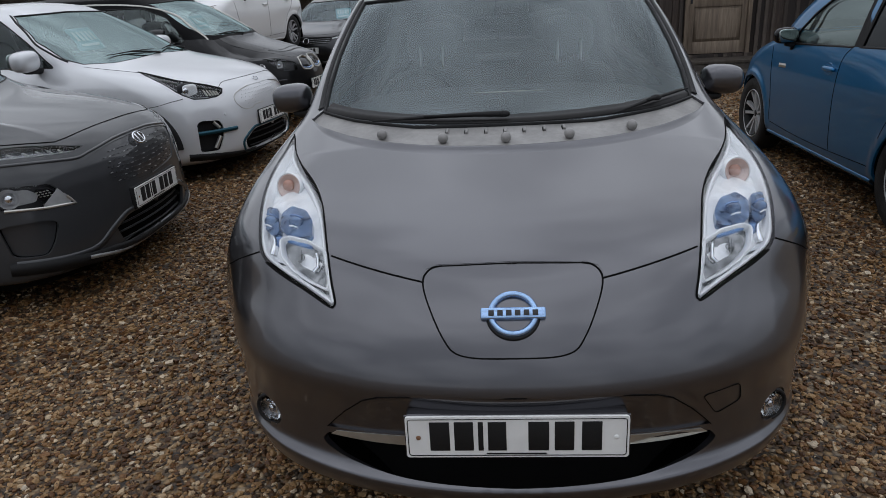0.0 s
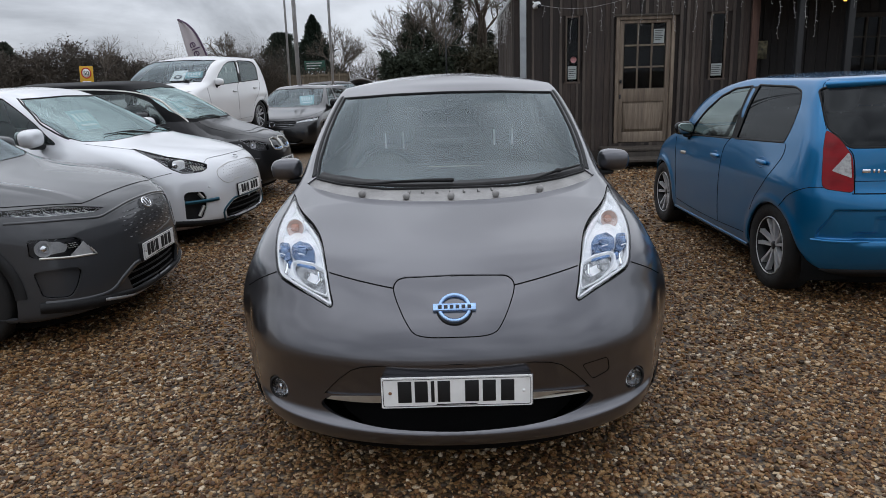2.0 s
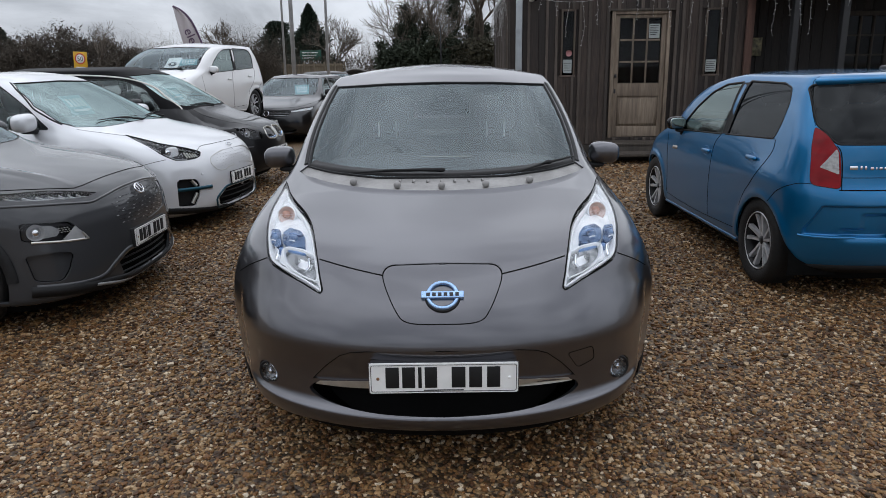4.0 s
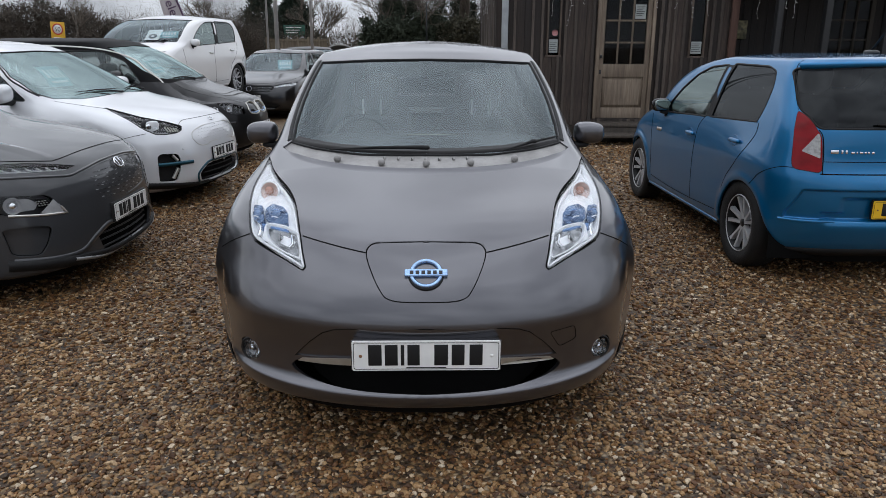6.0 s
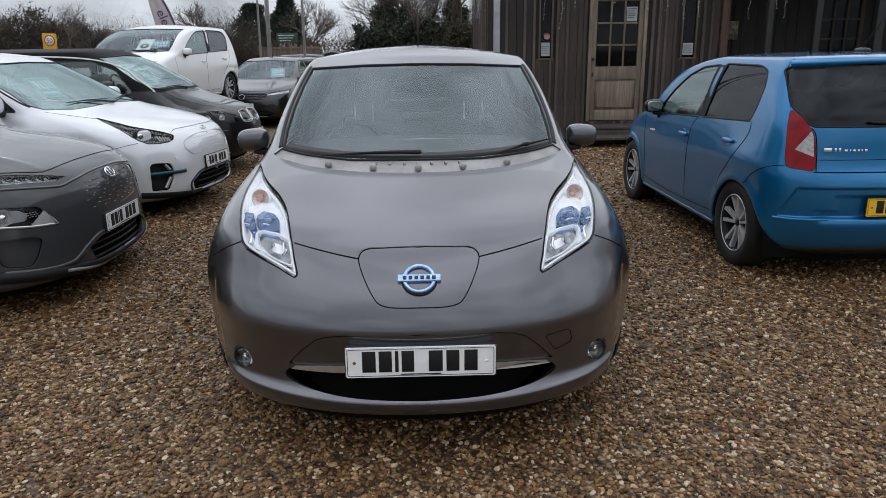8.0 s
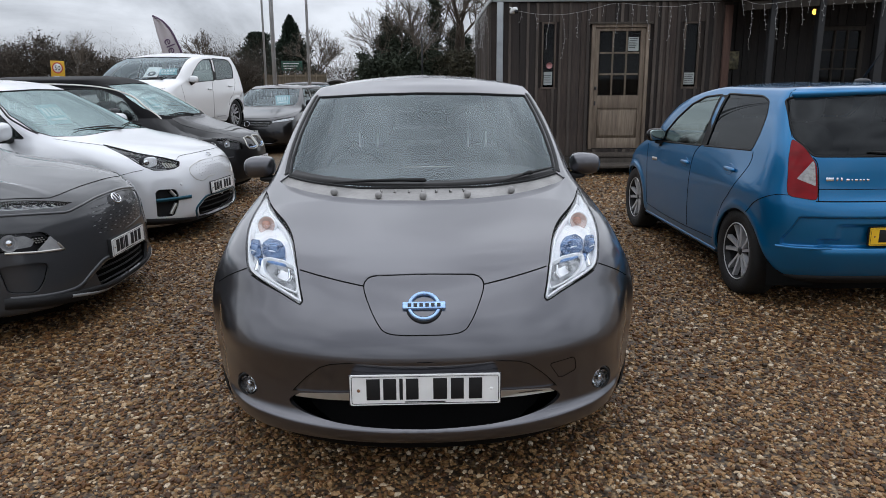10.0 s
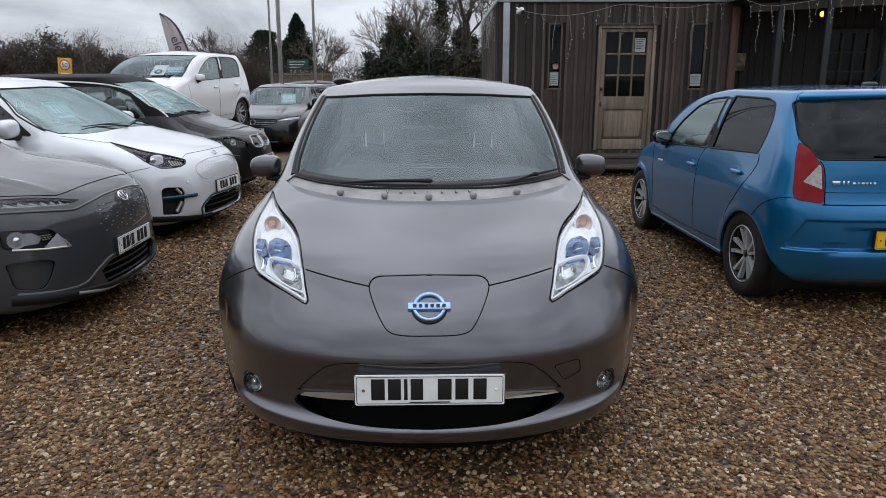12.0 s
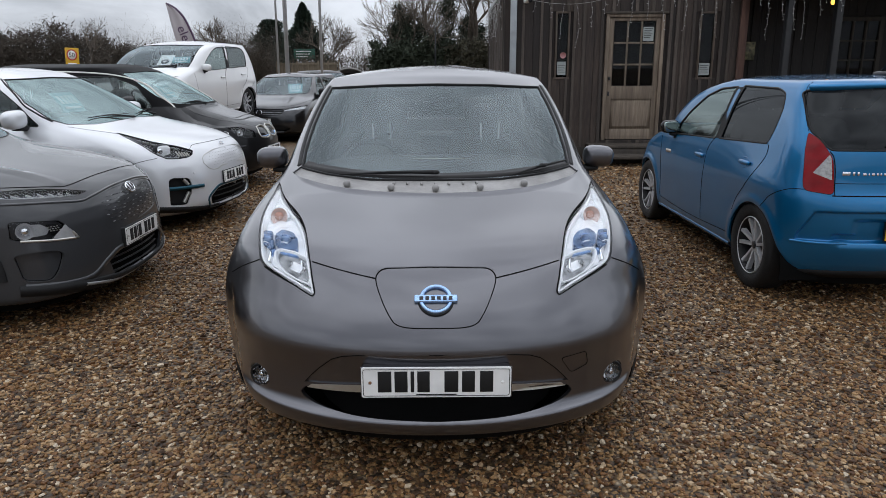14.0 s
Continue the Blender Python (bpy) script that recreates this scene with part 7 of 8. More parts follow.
door = thing("door_1", pose(0, 0, 0), "bare oak half-glazed door with nine panes, shut", "door", kind="structure")
a0, a1, b0, b1 = dx0 + 0.06, dx1 - 0.06, dz0 + 0.01, dz1 - 0.055
yy0, yy1 = WALL_Y + 0.01, WALL_Y + 0.055
gx0, gx1, gz0, gz1 = a0 + 0.075, a1 - 0.075, 1.21, 2.235
part("stile", boxed(a0, gx0, yy0, yy1, b0, b1, 0.004), DOORWOOD, door)
part("stile", boxed(gx1, a1, yy0, yy1, b0, b1, 0.004), DOORWOOD, door)
part("top_rail", boxed(gx0, gx1, yy0, yy1, gz1, b1, 0.003), DOORWOOD, door)
part("lock_rail", boxed(gx0, gx1, yy0, yy1, 1.0, gz0, 0.003), DOORWOOD, door)
part("bottom_rail", boxed(gx0, gx1, yy0, yy1, b0, b0 + 0.17, 0.003), DOORWOOD, door)
part("door_panel", boxed(gx0 + 0.002, gx1 - 0.002, yy0 + 0.016, yy1 - 0.01, b0 + 0.17, 1.0), DOORWOOD, door)
part("panel_field", boxed(gx0 + 0.05, gx1 - 0.05, yy0 + 0.006, yy0 + 0.017, b0 + 0.21, 0.96, 0.006), DOORWOOD, door)
for i in range(3):
    for j in range(3):
        w_, h_ = (gx1 - gx0) / 3, (gz1 - gz0) / 3
        part("pane", boxed(gx0 + i * w_ + 0.012, gx0 + (i + 1) * w_ - 0.012, yy0 + 0.018, yy0 + 0.023, gz0 + j * h_ + 0.012, gz0 + (j + 1) * h_ - 0.012), PANEGLASS, door, smooth=False)
for i in (1, 2):
    part("glazing_bar", boxed(gx0 + i * (gx1 - gx0) / 3 - 0.014, gx0 + i * (gx1 - gx0) / 3 + 0.014, yy0 + 0.004, yy1 - 0.006, gz0, gz1, 0.003), DOORWOOD, door)
    for k in range(3):
        w_ = (gx1 - gx0) / 3
        part("glazing_bar", boxed(gx0 + k * w_ + 0.015, gx0 + (k + 1) * w_ - 0.015, yy0 + 0.006, yy1 - 0.008, gz0 + i * (gz1 - gz0) / 3 - 0.014, gz0 + i * (gz1 - gz0) / 3 + 0.014, 0.003), DOORWOOD, door)
part("door_handle", blob(0.02, 0.03, 0.03, 0.8, pose(a0 + 0.03, yy0 - 0.02, 1.33)), DARKALLOY, door)
part("lock_plate", boxed(a0 + 0.015, a0 + 0.045, yy0 - 0.006, yy0, 1.05, 1.12, 0.002), DARKALLOY, door)
notice = tagged(part("notice", boxed(gx1 - 0.20, gx1 - 0.03, yy0 + 0.010, yy0 + 0.013, 1.92, 2.14), DIMPAPER, smooth=False), "white paper notice on the door pane", "notice")
for k in range(6):
    part("notice_line", boxed(gx1 - 0.185, gx1 - 0.05 - 0.02 * (k % 3), yy0 + 0.0085, yy0 + 0.010, 2.11 - 0.028 * k, 2.12 - 0.028 * k), DARKALLOY, notice, smooth=False)

# narrow windows
WINDOWWOOD = timber("window_frame_timber", (0.115, 0.085, 0.064), (0.05, 0.038, 0.03), 0.2)
for n, key in ((1, "narrow"), (2, "narrow_b")):
    x0, x1, z0, z1 = OPENINGS[key]
    win = thing(f"window_{n}", pose(0, 0, 0), "narrow upright window with a timber frame", "window", kind="structure")
    for nm, dims in (("frame_side", (x0, x0 + 0.026, z0, z1)), ("frame_side", (x1 - 0.026, x1, z0, z1)), ("frame_head", (x0 + 0.027, x1 - 0.027, z1 - 0.028, z1)), ("sill", (x0 - 0.01, x1 + 0.01, z0 - 0.02, z0 + 0.012))):
        part(nm, boxed(dims[0], dims[1], WALL_Y - 0.012, WALL_Y + 0.10, dims[2], dims[3], 0.004), WINDOWWOOD, win)
    part("pane", boxed(x0 + 0.027, x1 - 0.027, WALL_Y + 0.03, WALL_Y + 0.036, z0 + 0.013, z1 - 0.029), PANEGLASS, win, smooth=False)
    card = tagged(part("notice", boxed(x0 + 0.045, x1 - 0.045, WALL_Y + 0.02, WALL_Y + 0.024, z0 + 0.05, z0 + (0.26 if n == 1 else 0.24)), DIMPAPER, smooth=False), "white paper notice in the narrow window", "notice")
    for k in range(5):
        part("notice_line", boxed(x0 + 0.055, x1 - 0.06 - 0.02 * (k % 2), WALL_Y + 0.0185, WALL_Y + 0.02, z0 + 0.08 + 0.03 * k, z0 + 0.088 + 0.03 * k), DARKALLOY, card, smooth=False)
    if n == 1:
        st = tagged(part("round_sticker", lathe([(0.001, 0), (0.05, 0), (0.05, 0.003)], 20, m=pose((x0 + x1) / 2 + 0.02, WALL_Y + 0.022, z0 + 0.36, 0, 0, -90)), material("pink_print", (0.45, 0.2, 0.2), 0.5, spread=0.6, scale=40)), "small round pink sticker on the glass", "sticker")

# steps
steps = thing("timber_steps", pose(0, 0, 0), "dark timber steps in front of the cabin door", "steps")
part("tread", boxed(2.35, 4.0, 9.2, 9.68, 0.24, 0.285, 0.006), DECKWOOD, steps)
part("tread", boxed(2.30, 4.05, 8.78, 9.18, 0.115, 0.16, 0.006), DECKWOOD, steps)
part("riser", boxed(2.38, 3.98, 9.21, 9.24, 0.0, 0.235, 0.003), DECKWOOD, steps)
for x in (2.36, 3.16, 3.95):
    part("bearer", boxed(x, x + 0.07, 8.82, 9.18, 0.0, 0.112, 0.003), DECKWOOD, steps)
deck = tagged(part("plinth", boxed(1.1, 4.86, WALL_Y - 0.01, WALL_Y + 0.1, 0.0, 0.218, 0.004), DECKWOOD), "dark timber plinth under the cabin", "plinth", kind="structure")

# wall-mounted security camera
cctv = thing("security_camera", pose(1.30, WALL_Y - 0.03, 2.55), "small white security camera on the cabin wall", "camera")
part("bracket", tube([(-0.04, 0.02, 0.06), (-0.03, -0.04, 0.05), (0, -0.06, 0.02)], 0.012, 8), PAPER, cctv)
part("housing", blob(0.045, 0.09, 0.04, 0.6, pose(0.01, -0.09, 0.0, -15, 0, 20)), PAPER, cctv)
part("lens", lathe([(0.001, 0.02), (0.028, 0.02), (0.03, 0.0)], 16, m=pose(0.04, -0.165, -0.02, 0, 0, -70)), GLOSSBLACK, cctv)

# ---- open-fronted wing beside the cabin ----
WING_Y = 9.25
post = tagged(part("timber_post", boxed(4.74, 4.86, WALL_Y - 0.06, WALL_Y - 0.03 + 0.02, 0.0, 2.62, 0.006), REDWOOD), "reddish-brown timber post at the cabin corner", "post")
for x, w in ((5.27, 0.09), (6.02, 0.10), (6.98, 0.13)):
    tagged(part("veranda_post", boxed(x, x + w, WING_Y - 0.06, WING_Y + 0.06, 0.0, 2.78 + 0.1 * (x - 5), 0.006), DARKPAINT), "dark grey timber veranda post", "post", group="veranda posts")
wing_wall = wall_with_holes("wall_wing", 4.87, 9.2, 0.0, 3.2, 10.35, 10.45, [(6.62, 7.42, 1.30, 2.32)], SHADEDCLAD, "timber back wall of the veranda, darkened for its shade")
clad(wing_wall, 4.9, 9.1, 0.1, 3.1, lambda x, d, z: pose(x, 10.32 + d, z), [(6.60, 7.44, 1.28, 2.34)], 0.14, SHADEDCLAD)
wing_room = tagged(part("wall_room", boxed(4.9, 9.0, 12.0, 12.05, 0.0, 3.2), ROOM, smooth=False), "dim wall inside the wing", "wall", kind="structure")
wing_side = tagged(part("wall_end", boxed(9.2, 9.3, 8.6, 14.2, 0.0, 3.3), CLAD, smooth=False), "timber end wall of the wing", "wall", kind="structure")
low = tagged(part("veranda_rail", boxed(4.9, 9.2, WING_Y - 0.03, WING_Y + 0.03, 1.30, 1.37, 0.006), DARKPAINT), "dark grey veranda rail", "rail", kind="structure")
low_wall = tagged(part("wall_low", boxed(4.9, 9.2, WING_Y - 0.02, WING_Y + 0.02, 0.0, 1.295), DECKWOOD, smooth=False), "dark boarded veranda front", "wall", kind="structure")
bm = bmesh.new()
pr = [(4.62, 2.68), (9.3, 3.12), (9.3, 3.24), (4.62, 2.80)]
wing_roof = tagged(part("roof_wing", rounded_slab(0, 0, 5.3, 0, 11.7, pr), ROOFING, smooth=False), "dark sloping roof of the veranda", "roof", kind="structure")
wing_fascia = tagged(part("trim_wing", rounded_slab(0, 0, 0.04, 0, 9.02, [(4.60, 2.655), (9.3, 3.09), (9.3, 3.26), (4.60, 2.825)]), DARKPAINT, smooth=False), "dark grey fascia of the veranda roof", "fascia", kind="structure")
wing_beam = tagged(part("beam_wing", rounded_slab(0, 0, 0.08, 0, WING_Y, [(4.87, 2.50), (9.2, 2.72), (9.2, 2.84), (4.87, 2.62)]), DECKWOOD, smooth=False), "timber veranda beam", "beam", kind="structure")
win = thing("window_3", pose(0, 0, 0), "dark timber window with six panes under the veranda", "window", kind="structure")
for nm, d in (("frame_side", (6.62, 6.69, 1.30, 2.32)), ("frame_side", (7.35, 7.42, 1.30, 2.32)), ("frame_head", (6.69, 7.35, 2.25, 2.32)), ("sill", (6.69, 7.35, 1.30, 1.37)), ("glazing_bar", (6.895, 6.925, 1.37, 2.25)), ("glazing_bar", (7.115, 7.145, 1.37, 2.25))):
    part(nm, boxed(d[0], d[1], 10.29, 10.37, d[2], d[3], 0.004), DECKWOOD, win)
for a, b in ((6.69, 6.895), (6.925, 7.115), (7.145, 7.35)):
    for z in (1.60, 1.92):
        part("glazing_bar", boxed(a, b, 10.30, 10.36, z, z + 0.025, 0.003), DECKWOOD, win)
    for z, zz in ((1.37, 1.60), (1.625, 1.92), (1.945, 2.25)):
        part("pane", boxed(a, b, 10.325, 10.33, z, zz), PANEGLASS, win, smooth=False)
warm = material("warm_lamp_glow", (1.0, 0.50, 0.08), 0.4, emit=2.6)
bulkhead = thing("veranda_lamp", pose(6.15, 9.6, 2.5), "small warm lit lamp under the veranda roof", "lamp")
part("bulb", blob(0.035, 0.035, 0.045, 1.0), warm, bulkhead)
part("lamp_holder", lathe([(0.001, 0.09), (0.02, 0.09), (0.022, 0.04), (0.001, 0.04)], 12, m=pose(0, 0, 0, 0, -90, 0)), BLACK, bulkhead)
part("lamp_cord", tube([(0, 0, 0.08), (0, 0, 0.36)], 0.005, 6), BLACK, bulkhead)
basket = tagged(part("flower_picture", boxed(5.05, 5.27, 10.27, 10.29, 1.62, 1.92), material("faded_flower_print", (0.30, 0.27, 0.16), 0.6, spread=0.9, scale=14, dark=(0.03, 0.03, 0.03))), "faded flower picture on the veranda wall", "picture")

# ---- icicle light strings ----
def light_string(pts, drops, seed, label):
    r = random.Random(seed)
    ob = thing("light_string", pose(0, 0, 0), label, "string lights", "icicle lights")
    line = spline(pts, False, 10)
    steps = np.linalg.norm(np.diff(np.array(line, float), axis=0), axis=1)
    reach = np.concatenate([[0.0], np.cumsum(steps)])
    part("main_wire", tube([tuple(p) for p in line], 0.0024, 5), LIGHTWIRE, ob)
    for k in range(drops):
        want = (k + 0.5) / drops * reach[-1]
        p = line[int(np.searchsorted(reach, want))]
        n = r.choice((2, 3, 5, 7, 9))
        q = [Vector(p)]
        for i in range(n):
            q.append(q[-1] + Vector((r.uniform(-0.022, 0.022), r.uniform(-0.012, 0.004), -0.075)))
        strand = part("strand", tube(q, 0.0018, 4), LIGHTWIRE, ob)
        for j in q[1:]:
            d = Vector((r.uniform(-0.03, 0.03), -0.01, r.uniform(-0.02, 0.01)))
            part("bulb", tube([j, j + d], [0.004, 0.006], 4), LIGHTWIRE, strand)
    return ob


F = WALL_Y - 0.07
light_string([(1.33, F, 2.56), (1.7, F, 2.50), (2.1, F, 2.49), (2.5, F, 2.55), (2.95, F, 2.655), (3.4, F, 2.62), (3.9, F, 2.60), (4.3, F, 2.65), (4.62, F, 2.66)], 15, 2, "string of icicle lights along the cabin wall")
light_string([(4.63, 8.999, 2.664), (4.80, 9.0, 2.61), (5.0, 9.0, 2.565), (5.4, 9.0, 2.60), (6.2, 9.0, 2.72), (7.0, 9.0, 2.76), (7.8, 9.0, 2.84)], 19, 3, "string of icicle lights along the veranda")
light_string([(WALL_X0 - 0.2, 9.8, 2.66), (WALL_X0 - 0.2, 11.0, 2.60), (WALL_X0 - 0.2, 12.5, 2.62), (WALL_X0 - 0.2, 14.0, 2.66)], 44, 8, "string of icicle lights along the cabin side")

# ---- trees, hedges and distance ----
BARK = material("grey_brown_bark", (0.10, 0.08, 0.062), 0.85, spread=0.5, scale=6, fine=0.4, fine_scale=40)
TWIG = material("bare_twigs", (0.17, 0.14, 0.11), 0.85, spread=0.5, scale=0.6, by_island=0.6, dark=(0.045, 0.036, 0.028))
HEDGETWIG = material("hedge_twigs", (0.095, 0.07, 0.046), 0.85, spread=0.5, scale=0.5, by_island=0.7, dark=(0.03, 0.026, 0.02))
IVY = material("ivy_leaves", (0.030, 0.040, 0.021), 0.8, spread=0.5, scale=0.8, by_island=0.5, dark=(0.012, 0.02, 0.01))
CONIFER = material("conifer_foliage", (0.022, 0.042, 0.024), 0.7, spread=0.5, scale=0.8, by_island=0.7, dark=(0.008, 0.017, 0.011))
BROWNLEAF = material("dead_bracken", (0.082, 0.066, 0.052), 0.8, spread=0.5, scale=0.6, by_island=0.4, dark=(0.035, 0.028, 0.018))


def segments(segs, sides=4):
    """Tapered tubes between pairs of points, as vertices and faces."""
    v, f = [], []
    for p0, p1, r0, r1 in segs:
        d = (p1 - p0).normalized()
        a = d.orthogonal().normalized()
        b = d.cross(a)
        k = len(v)
        for p, r in ((p0, r0), (p1, r1)):
            v += [p + (a * math.cos(t) + b * math.sin(t)) * r for t in (2 * math.pi * i / sides for i in range(sides))]
        f += [(k + i, k + (i + 1) % sides, k + sides + (i + 1) % sides, k + sides + i) for i in range(sides)]
    return v, f


def grow(r, p, d, length, rad, depth, out, top, droop=0.0, lean=0.35, forks=(2, 3)):
    n = 3
    for i in range(n):
        nd = (d + Vector((r.gauss(0, 0.16), r.gauss(0, 0.16), r.gauss(0.03 - droop, 0.1)))).normalized()
        q = p + nd * length / n
        out[min(depth, 2)].append((p, q, rad * (1 - 0.28 * i / n), rad * (1 - 0.28 * (i + 1) / n)))
        p, d = q, nd
        if depth > 0 and r.random() < 0.55 and depth < top:
            side = (d + Vector((r.gauss(0, 1), r.gauss(0, 1), r.gauss(0.2, 0.5))).normalized() * 0.8).normalized()
            grow(r, p, side, length * 0.6, rad * 0.45, depth + 1, out, top, droop, lean, forks)
    if depth < top:
        for _ in range(r.randint(*forks)):
            nd = (d + Vector((r.gauss(0, 1), r.gauss(0, 1), r.gauss(0.25, 0.6))).normalized() * r.uniform(lean, lean + 0.45)).normalized()
            grow(r, p, nd, length * r.uniform(0.62, 0.85), rad * 0.62, depth + 1, out, top, droop, lean, forks)


def leaf_cloud(points, n, spread, size, seed, slim=0.55):
    """Small leaf faces strewn round points."""
    g = np.random.default_rng(seed)
    pts = np.array([tuple(p) for p in points])
    c = pts[g.integers(0, len(pts), n)] + g.normal(0, 1, (n, 3)) * spread
    a = g.normal(0, 1, (n, 3))
    a /= np.linalg.norm(a, axis=1, keepdims=True)
    b = np.cross(a, g.normal(0, 1, (n, 3)))
    b /= np.linalg.norm(b, axis=1, keepdims=True)
    s = size * g.uniform(0.5, 1.4, (n, 1))
    v = np.stack([c - a * s, c - b * s * slim, c + a * s, c + b * s * slim], 1).reshape(-1, 3)
    f = np.arange(n * 4).reshape(-1, 4)
    return v, f


def bare_tree(name, x, y, z, height, seed, top=5, rad=None, label="bare winter tree with fine grey-brown twigs", ivy=0, lean=0.35, droop=0.0, forks=(2, 3)):
    r = random.Random(seed)
    out = ([], [], [])
    grow(r, Vector((0, 0, 0)), Vector((0, 0, 1)), height * 0.32, rad or height * 0.022, 0, out, top, droop, lean, forks)
    ob = thing(name, pose(x, y, z), label, "tree")
    part("trunk", segments(out[0], 8), BARK, ob)
    part("branch_frame", segments(out[1], 6), BARK, ob)
    part("crown", segments(out[2], 3), TWIG, ob)
    if ivy:
        pts = [a.lerp(b, t) for a, b, *_ in out[0] + out[1] for t in (0.2, 0.5, 0.8)]
        part("ivy", leaf_cloud(pts, ivy, 0.032 * height, 0.0058 * height, seed), IVY, ob, "dark ivy over the trunk and limbs")
    return ob


def conifer(x, y, z, height, width, seed, label, peak=1.0, n=9000, mat=CONIFER, name="conifer"):
    """A dense evergreen of many sprays: narrow at the top, with an uneven outline."""
    g = np.random.default_rng(seed)
    h = g.random(n) ** 0.8
    lumps = 1 + 0.22 * np.sin(h * 23 + seed) + g.normal(0, 0.2, n)
    ang = g.uniform(0, 2 * np.pi, n)
    lumps *= 1 + 0.18 * np.sin(ang * 3 + h * 9 + seed)
    rad = width / 2 * np.clip((1 - h) ** (0.75 * peak) * 1.25, 0, 1) * np.minimum(1, h * 6 + 0.55) * lumps * np.sqrt(g.uniform(0.35, 1, n))
    c = np.stack([rad * np.cos(ang), rad * np.sin(ang), h * height], 1)
    up = np.stack([np.cos(ang) * 0.8, np.sin(ang) * 0.8, np.full(n, 0.7)], 1) + g.normal(0, 0.35, (n, 3))
    up /= np.linalg.norm(up, axis=1, keepdims=True)
    b = np.cross(up, g.normal(0, 1, (n, 3)))
    b /= np.linalg.norm(b, axis=1, keepdims=True)
    s = height * 0.032 * g.uniform(0.5, 1.3, (n, 1))
    v = np.stack([c - up * s * 0.3, c + b * s * 0.28, c + up * s, c - b * s * 0.28], 1).reshape(-1, 3)
    ob = thing(name, pose(x, y, z), label, "tree")
    part("trunk", tube([(0, 0, 0), (0, 0, height * 0.9)], [width * 0.05, 0.02], 8), BARK, ob)
    part("crown", (v, np.arange(n * 4).reshape(-1, 4)), mat, ob)
    return ob


def hedge(name, x0, x1, y, depth, height, n, seed, label, wild=0.35, slope=0.0, mat=HEDGETWIG, leaves=0):
    """A bare hedgerow: a thicket of thin crooked stems with an uneven top."""
    r = random.Random(seed)
    segs = []
    for _ in range(n):
        x = r.uniform(x0, x1)
        t = (x - x0) / (x1 - x0)
        top = (height + slope * t) * (0.62 + 0.3 * noise.noise((x * 0.45, seed, 0)) + wild * r.random() ** 2)
        p = Vector((x, y + r.uniform(0, depth), 0))
        d = Vector((r.gauss(0, 0.12), r.gauss(0, 0.1), 1)).normalized()
        steps_ = 5
        rad = 0.010
        for i in range(steps_):
            q = p + d * top / steps_
            segs.append((p, q, rad, rad * 0.75))
            rad *= 0.75
            if i:
                s = Vector((r.gauss(0, 1), r.gauss(0, 1), r.gauss(0.5, 0.5))).normalized()
                segs.append((q, q + s * top * r.uniform(0.08, 0.22), rad * 0.8, rad * 0.4))
                s = Vector((r.gauss(0, 1), r.gauss(0, 1), r.gauss(0.3, 0.5))).normalized()
                segs.append((q, q + s * top * r.uniform(0.05, 0.18), rad * 0.8, rad * 0.4))
            p = q
            d = (d + Vector((r.gauss(0, 0.22), r.gauss(0, 0.2), 0.1))).normalized()
    ob = thing(name, pose(0, 0, 0), label, "hedge", kind="stuff")
    part("stems", segments(segs, 3), mat, ob)
    if leaves:
        g = np.random.default_rng(seed)
        pts = np.stack([g.uniform(x0, x1, leaves), y + g.uniform(0, depth, leaves), g.uniform(0, 1, leaves) ** 1.3 * height * 0.62], 1)
        part("litter", leaf_cloud(pts, leaves, 0.12, 0.075, seed), BROWNLEAF, ob)
    return ob


hedge("hedgerow", -30, -9.0, 36, 3.5, 4.0, 1200, 11, "tall bare brown hedgerow behind the yard", leaves=0)
hedge("hedgerow", -9.5, -1.0, 42, 3.0, 3.6, 800, 12, "bare brown hedgerow beyond the fence", leaves=3500)
hedge("hedgerow", -6.5, 4.0, 95, 5.0, 4.2, 450, 13, "far bare hedgerow along the road", leaves=4000)
hedge("hedgerow", -70, -28, 60, 5.0, 4.6, 600, 14, "far bare brown hedgerow", leaves=9000)
hedge("hedgerow", 8, 70, 60, 5.0, 5.5, 200, 15, "far bare brown hedgerow behind the cabin", leaves=5000)
bare_tree("bare_tree", -18.9, 36, 0.0, 4.9, 21, top=4, rad=0.07, forks=(2, 3), lean=0.5)
bare_tree("bare_tree", -25.5, 80, 0.0, 7.2, 22, top=5, lean=0.5, forks=(3, 3))
bare_tree("bare_tree", -8.35, 47, 0.0, 4.7, 23, top=5, rad=0.08, lean=0.4, forks=(3, 4))
bare_tree("bare_tree", -30.0, 40, 0.0, 4.6, 24, top=4, lean=0.4)
conifer(-14.15, 57, 0, 5.3, 2.6, 4, "small dark green rounded conifer", 0.4, 14000)
conifer(-10.55, 52, 0, 6.1, 4.0, 6, "tall dark green conifer with a pointed top", 1.25, 15000)
conifer(-27.5, 42, 0, 4.3, 2.6, 9, "dark green conifer in the hedgerow", 0.8)
# ivy-clad trees behind the yard
def ivy_lumps(g, n, x, y, h, w, low=0.0):
    """Uneven lumps up a trunk, narrower towards the top."""
    u = low + (1 - low) * g.random(n) ** 0.9
    r = w * (0.30 + 0.70 * (1 - u) ** 0.7)
    return np.stack([x + g.normal(0, 0.42, n) * r, y + g.normal(0, 0.4, n) * r, u * h], 1)


